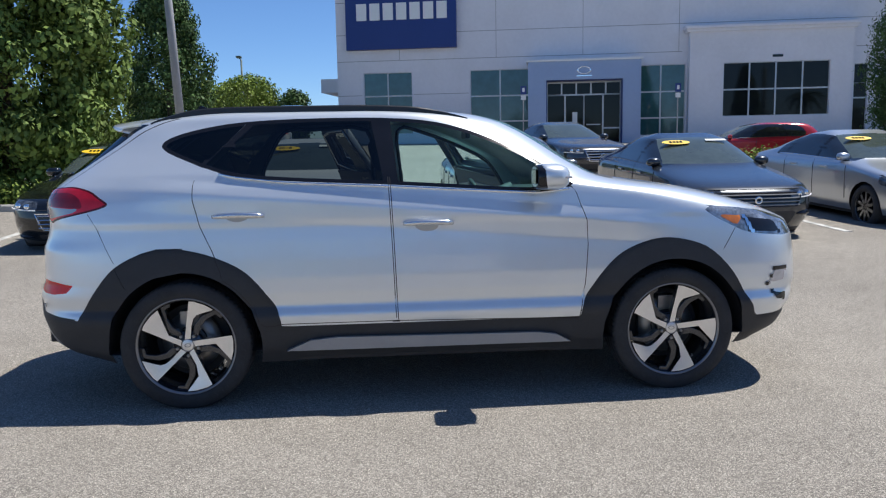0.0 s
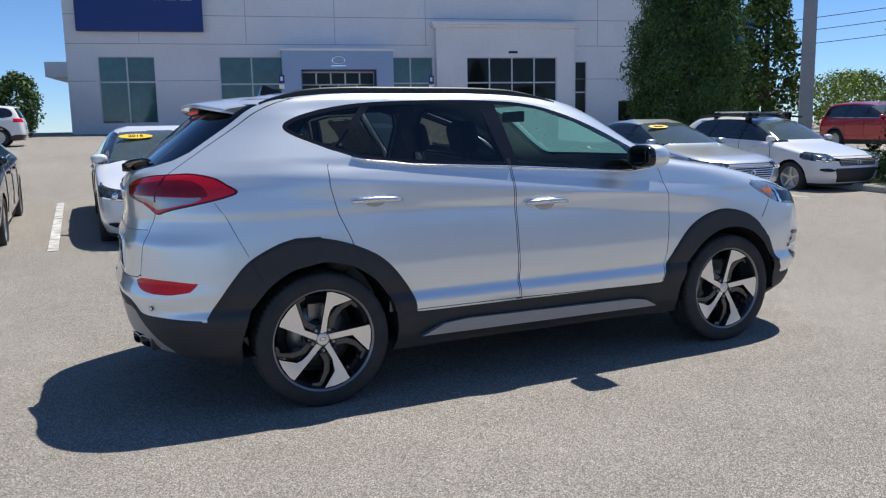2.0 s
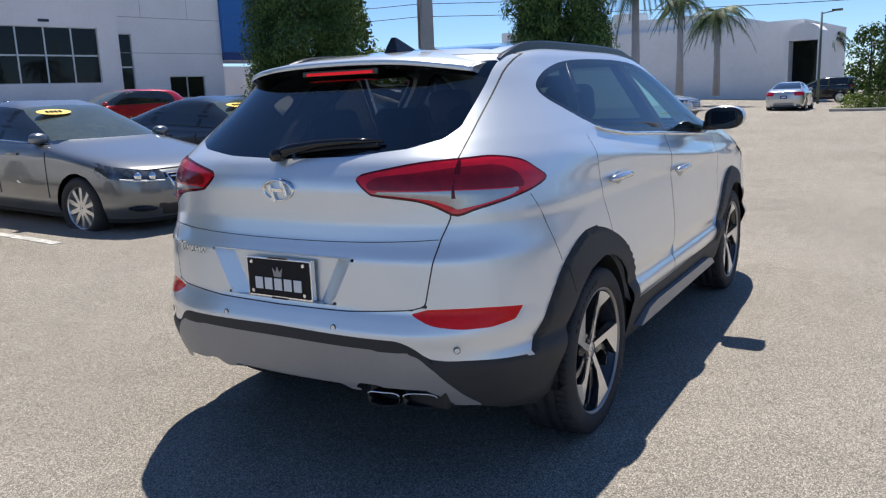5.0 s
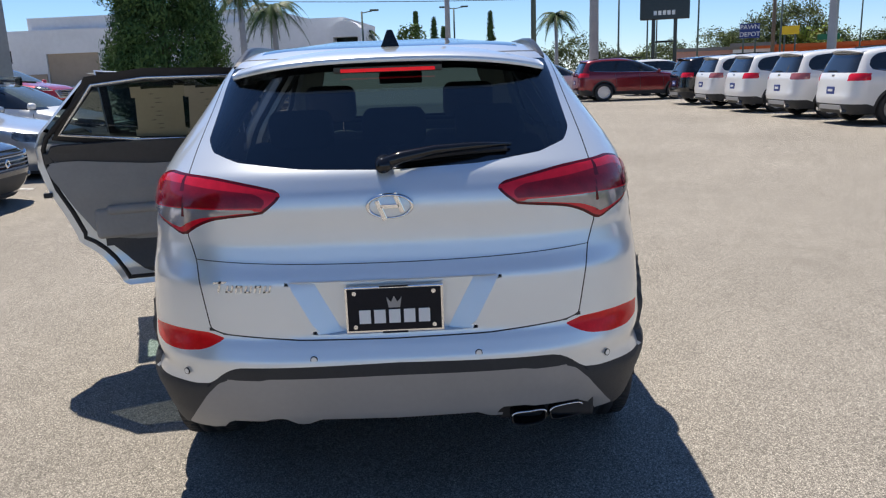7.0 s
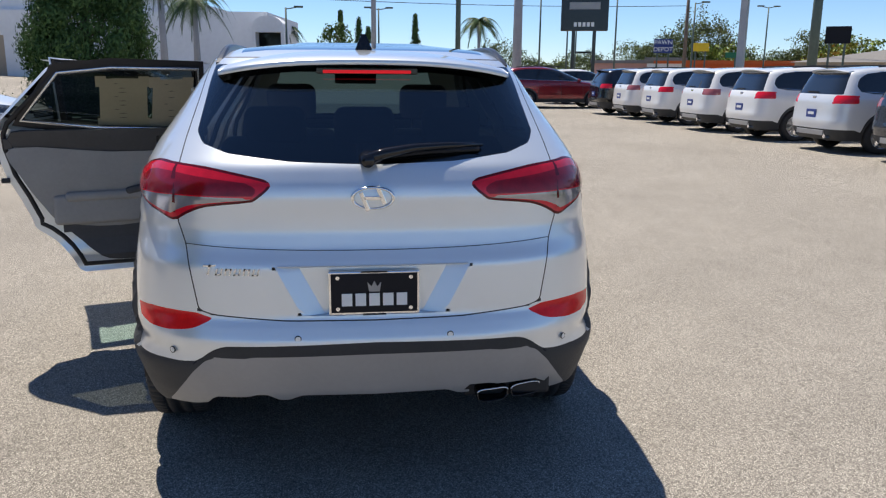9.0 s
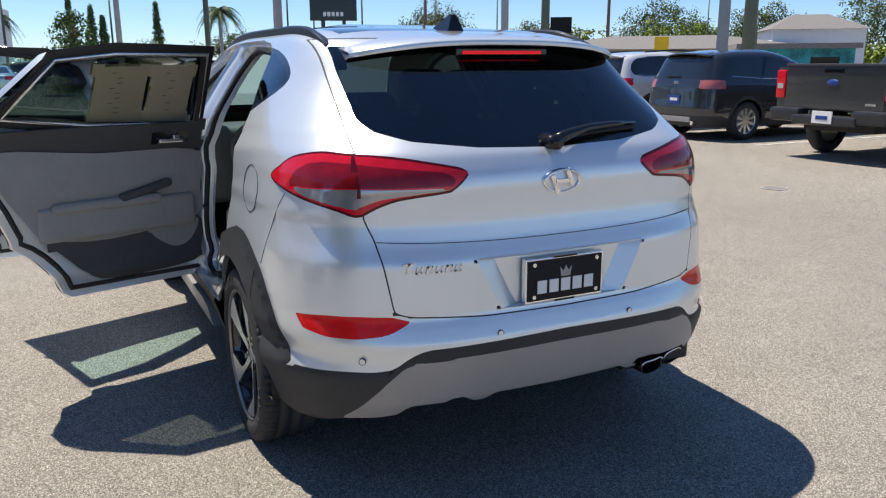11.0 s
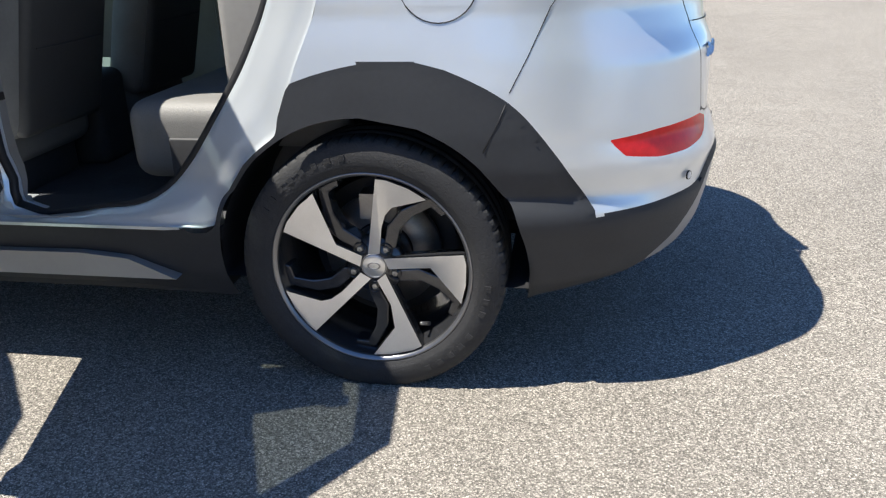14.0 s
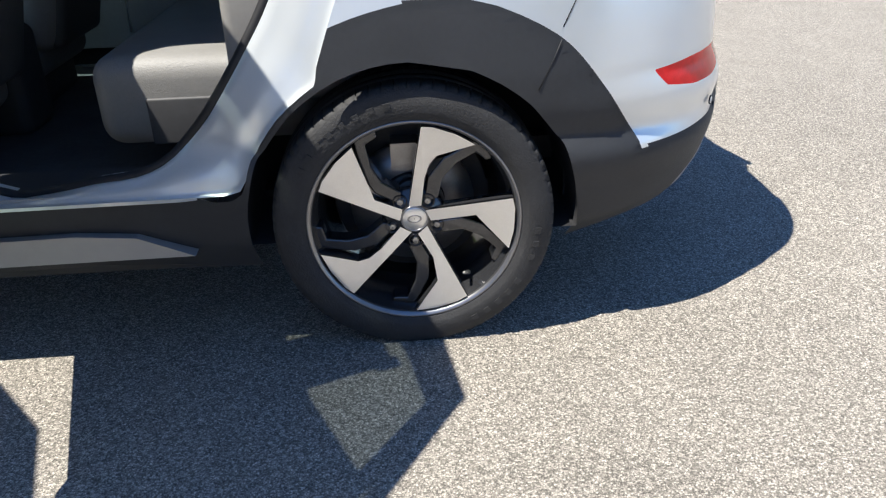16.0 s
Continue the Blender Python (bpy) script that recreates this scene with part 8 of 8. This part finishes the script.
    soft("pull_cup", (0.66, 0.92, yb - 0.130, yb - 0.09, 0.875, 0.915), 0.016, M["cabin"], d, Matrix.Translation((0.7, yb - 0.1, 0.88)) @ Matrix.Rotation(radians(-13), 4, "Y") @ Matrix.Translation((-0.7, -(yb - 0.1), -0.88)))
    y2 = float(H.y(0.95, 1.14))
    part("inner_handle", boxes((0.86, 0.98, y2 - 0.098, y2 - 0.078, 1.128, 1.148), bevel=0.006), M["chrome_satin"], d)
    part("handle_tab", boxes((0.93, 0.965, y2 - 0.098, y2 - 0.078, 1.14, 1.165), bevel=0.005), M["chrome_satin"], d)
    patch("handle_bezel", [(0.84, 1.115), (1.0, 1.115), (1.0, 1.17), (0.84, 1.17)], -0.079, M["gloss_black"], d, 1, 0.05)
    part("latch", boxes((0.075, 0.115, float(H.y(0.1, 0.98)) - 0.075, float(H.y(0.1, 0.98)) - 0.05, 0.955, 0.98), bevel=0.004), M["seal"], d)
    # papers stuck inside the glass; shade and window tint are dimmed into their tan
    for x0, x1, z0, z1, tint in ((0.56, 0.795, 1.232, 1.482, "paper"), (0.815, 1.015, 1.225, 1.478, "paper_pale")):
        p = patch("window_sheet", [(x0, z0), (x1, z0), (x1, z1), (x0 + 0.01, z1)], -0.012, M[tint], d, 1, 0.05, "printed price sheet")
        for r in range(9 if tint == "paper" else 6):
            z = z1 - 0.03 - r * (0.022 if tint == "paper" else 0.034)
            w = (x1 - x0) * (0.85 if r % 3 else 0.6)
            patch("print_bar", [(x0 + 0.015, z), (x0 + 0.015 + w, z), (x0 + 0.015 + w, z + 0.005), (x0 + 0.015, z + 0.005)], -0.0145, M["ink"], p, 1, 0.2)
    # front door, inside
    d = doors["Fl"]
    low = [(1.131, 0.448), (2.135, 0.43), (2.165, 0.62), (2.182, 0.84), (2.175, 0.97), (2.12, 1.10), (1.90, 1.10), (1.44, 1.15), (1.108, 1.19), (1.118, 0.87)]
    patch("inner_frame", low, -0.048, M["silver"], d, 1, 0.04)
    loft("door_edge", FRONT_DOOR, ((0, 0.0), (0.0, -0.02), (0.012, -0.048)), M["silver"], d, 1)
    loft("door_rubber", FRONT_DOOR, ((0.030, -0.047), (0.036, -0.060), (0.048, -0.060), (0.054, -0.047)), M["seal"], d, 1)
    patch("trim_upper", [(1.19, 1.205), (2.05, 1.12), (2.08, 1.02), (1.19, 1.07)], -0.066, M["cabin"], d, 1, 0.05, solid=0.012)
    patch("trim_panel", rounded([(1.19, 1.065), (2.07, 1.015), (2.08, 0.75), (1.7, 0.68), (1.2, 0.70)], 3), -0.072, M["cabin_grey"], d, 1, 0.05, solid=0.014)
    patch("trim_lower", rounded([(1.2, 0.69), (1.7, 0.67), (2.06, 0.73), (2.04, 0.52), (1.24, 0.52)], 3), -0.07, M["cabin"], d, 1, 0.05, solid=0.014)
    win = [(1.15, 1.215), (1.125, 1.525), (1.38, 1.50), (1.66, 1.40), (1.93, 1.265), (2.03, 1.175), (1.6, 1.19)]
    loft("window_surround", win, ((-0.055, -0.046), (-0.03, -0.058), (0.0, -0.05), (0.006, -0.01)), M["seal"], d, 1)
    part("edge_reflector", boxes((1.15, 1.16, 0.845, 0.865, 0.60, 0.66)), M["red_lens"], d)


M["mirror_dark"] = mat("mirror_glass", (0.07, 0.075, 0.08), 0.04, 1.0, var=0.01)
M["screen_clear"] = glass("dusty_windscreen", (0.62, 0.88, 0.86), 0.48, dust=0.14)
M["lamp_clear"] = mat("clear_lamp_lens", (0.42, 0.40, 0.41), 0.10, 0.6, var=0.05, scale=60, spec=0.5)
M["lamp_rim"] = mat("lamp_rim_red", (0.10, 0.003, 0.008), 0.15, var=0.1, spec=0.4)
M["reflector_red"] = mat("red_reflector", (0.78, 0.012, 0.014), 0.15, var=0.08, scale=60, spec=0.3)
M["hero_head"] = mat("clear_headlamp", (0.30, 0.32, 0.34), 0.08, 0.6, var=0.7, scale=9, coat=0.6)
M["rim_edge"] = mat("rim_edge_alloy", (0.28, 0.28, 0.29), 0.32, 0.85, var=0.05)
M["rear_tint"] = glass("dark_rear_glass", (0.13, 0.14, 0.14), 0.72, dust=0.012)
M["chrome_satin"] = mat("satin_chrome", (0.72, 0.73, 0.75), 0.22, 0.9, var=0.02)
# body silver darkened for the shade in the handle scoops
M["cup_shade"] = mat("shaded_silver", (0.40, 0.42, 0.45), 0.35, 0.8, var=0.02)
M["satin_black"] = mat("satin_black", (0.02, 0.02, 0.022), 0.3, var=0.05)
M["seat_back"] = mat("dark_grey_vinyl", (0.075, 0.074, 0.073), 0.55, var=0.06, bump=0.12, bscale=300)
# the lighter sheet, darkened in its colour for the same shade
M["paper_pale"] = mat("dimmed_pale_paper", (0.30, 0.27, 0.19), 0.7, var=0.05)
M["ink"] = mat("grey_ink", (0.12, 0.11, 0.08), 0.8)
hero()
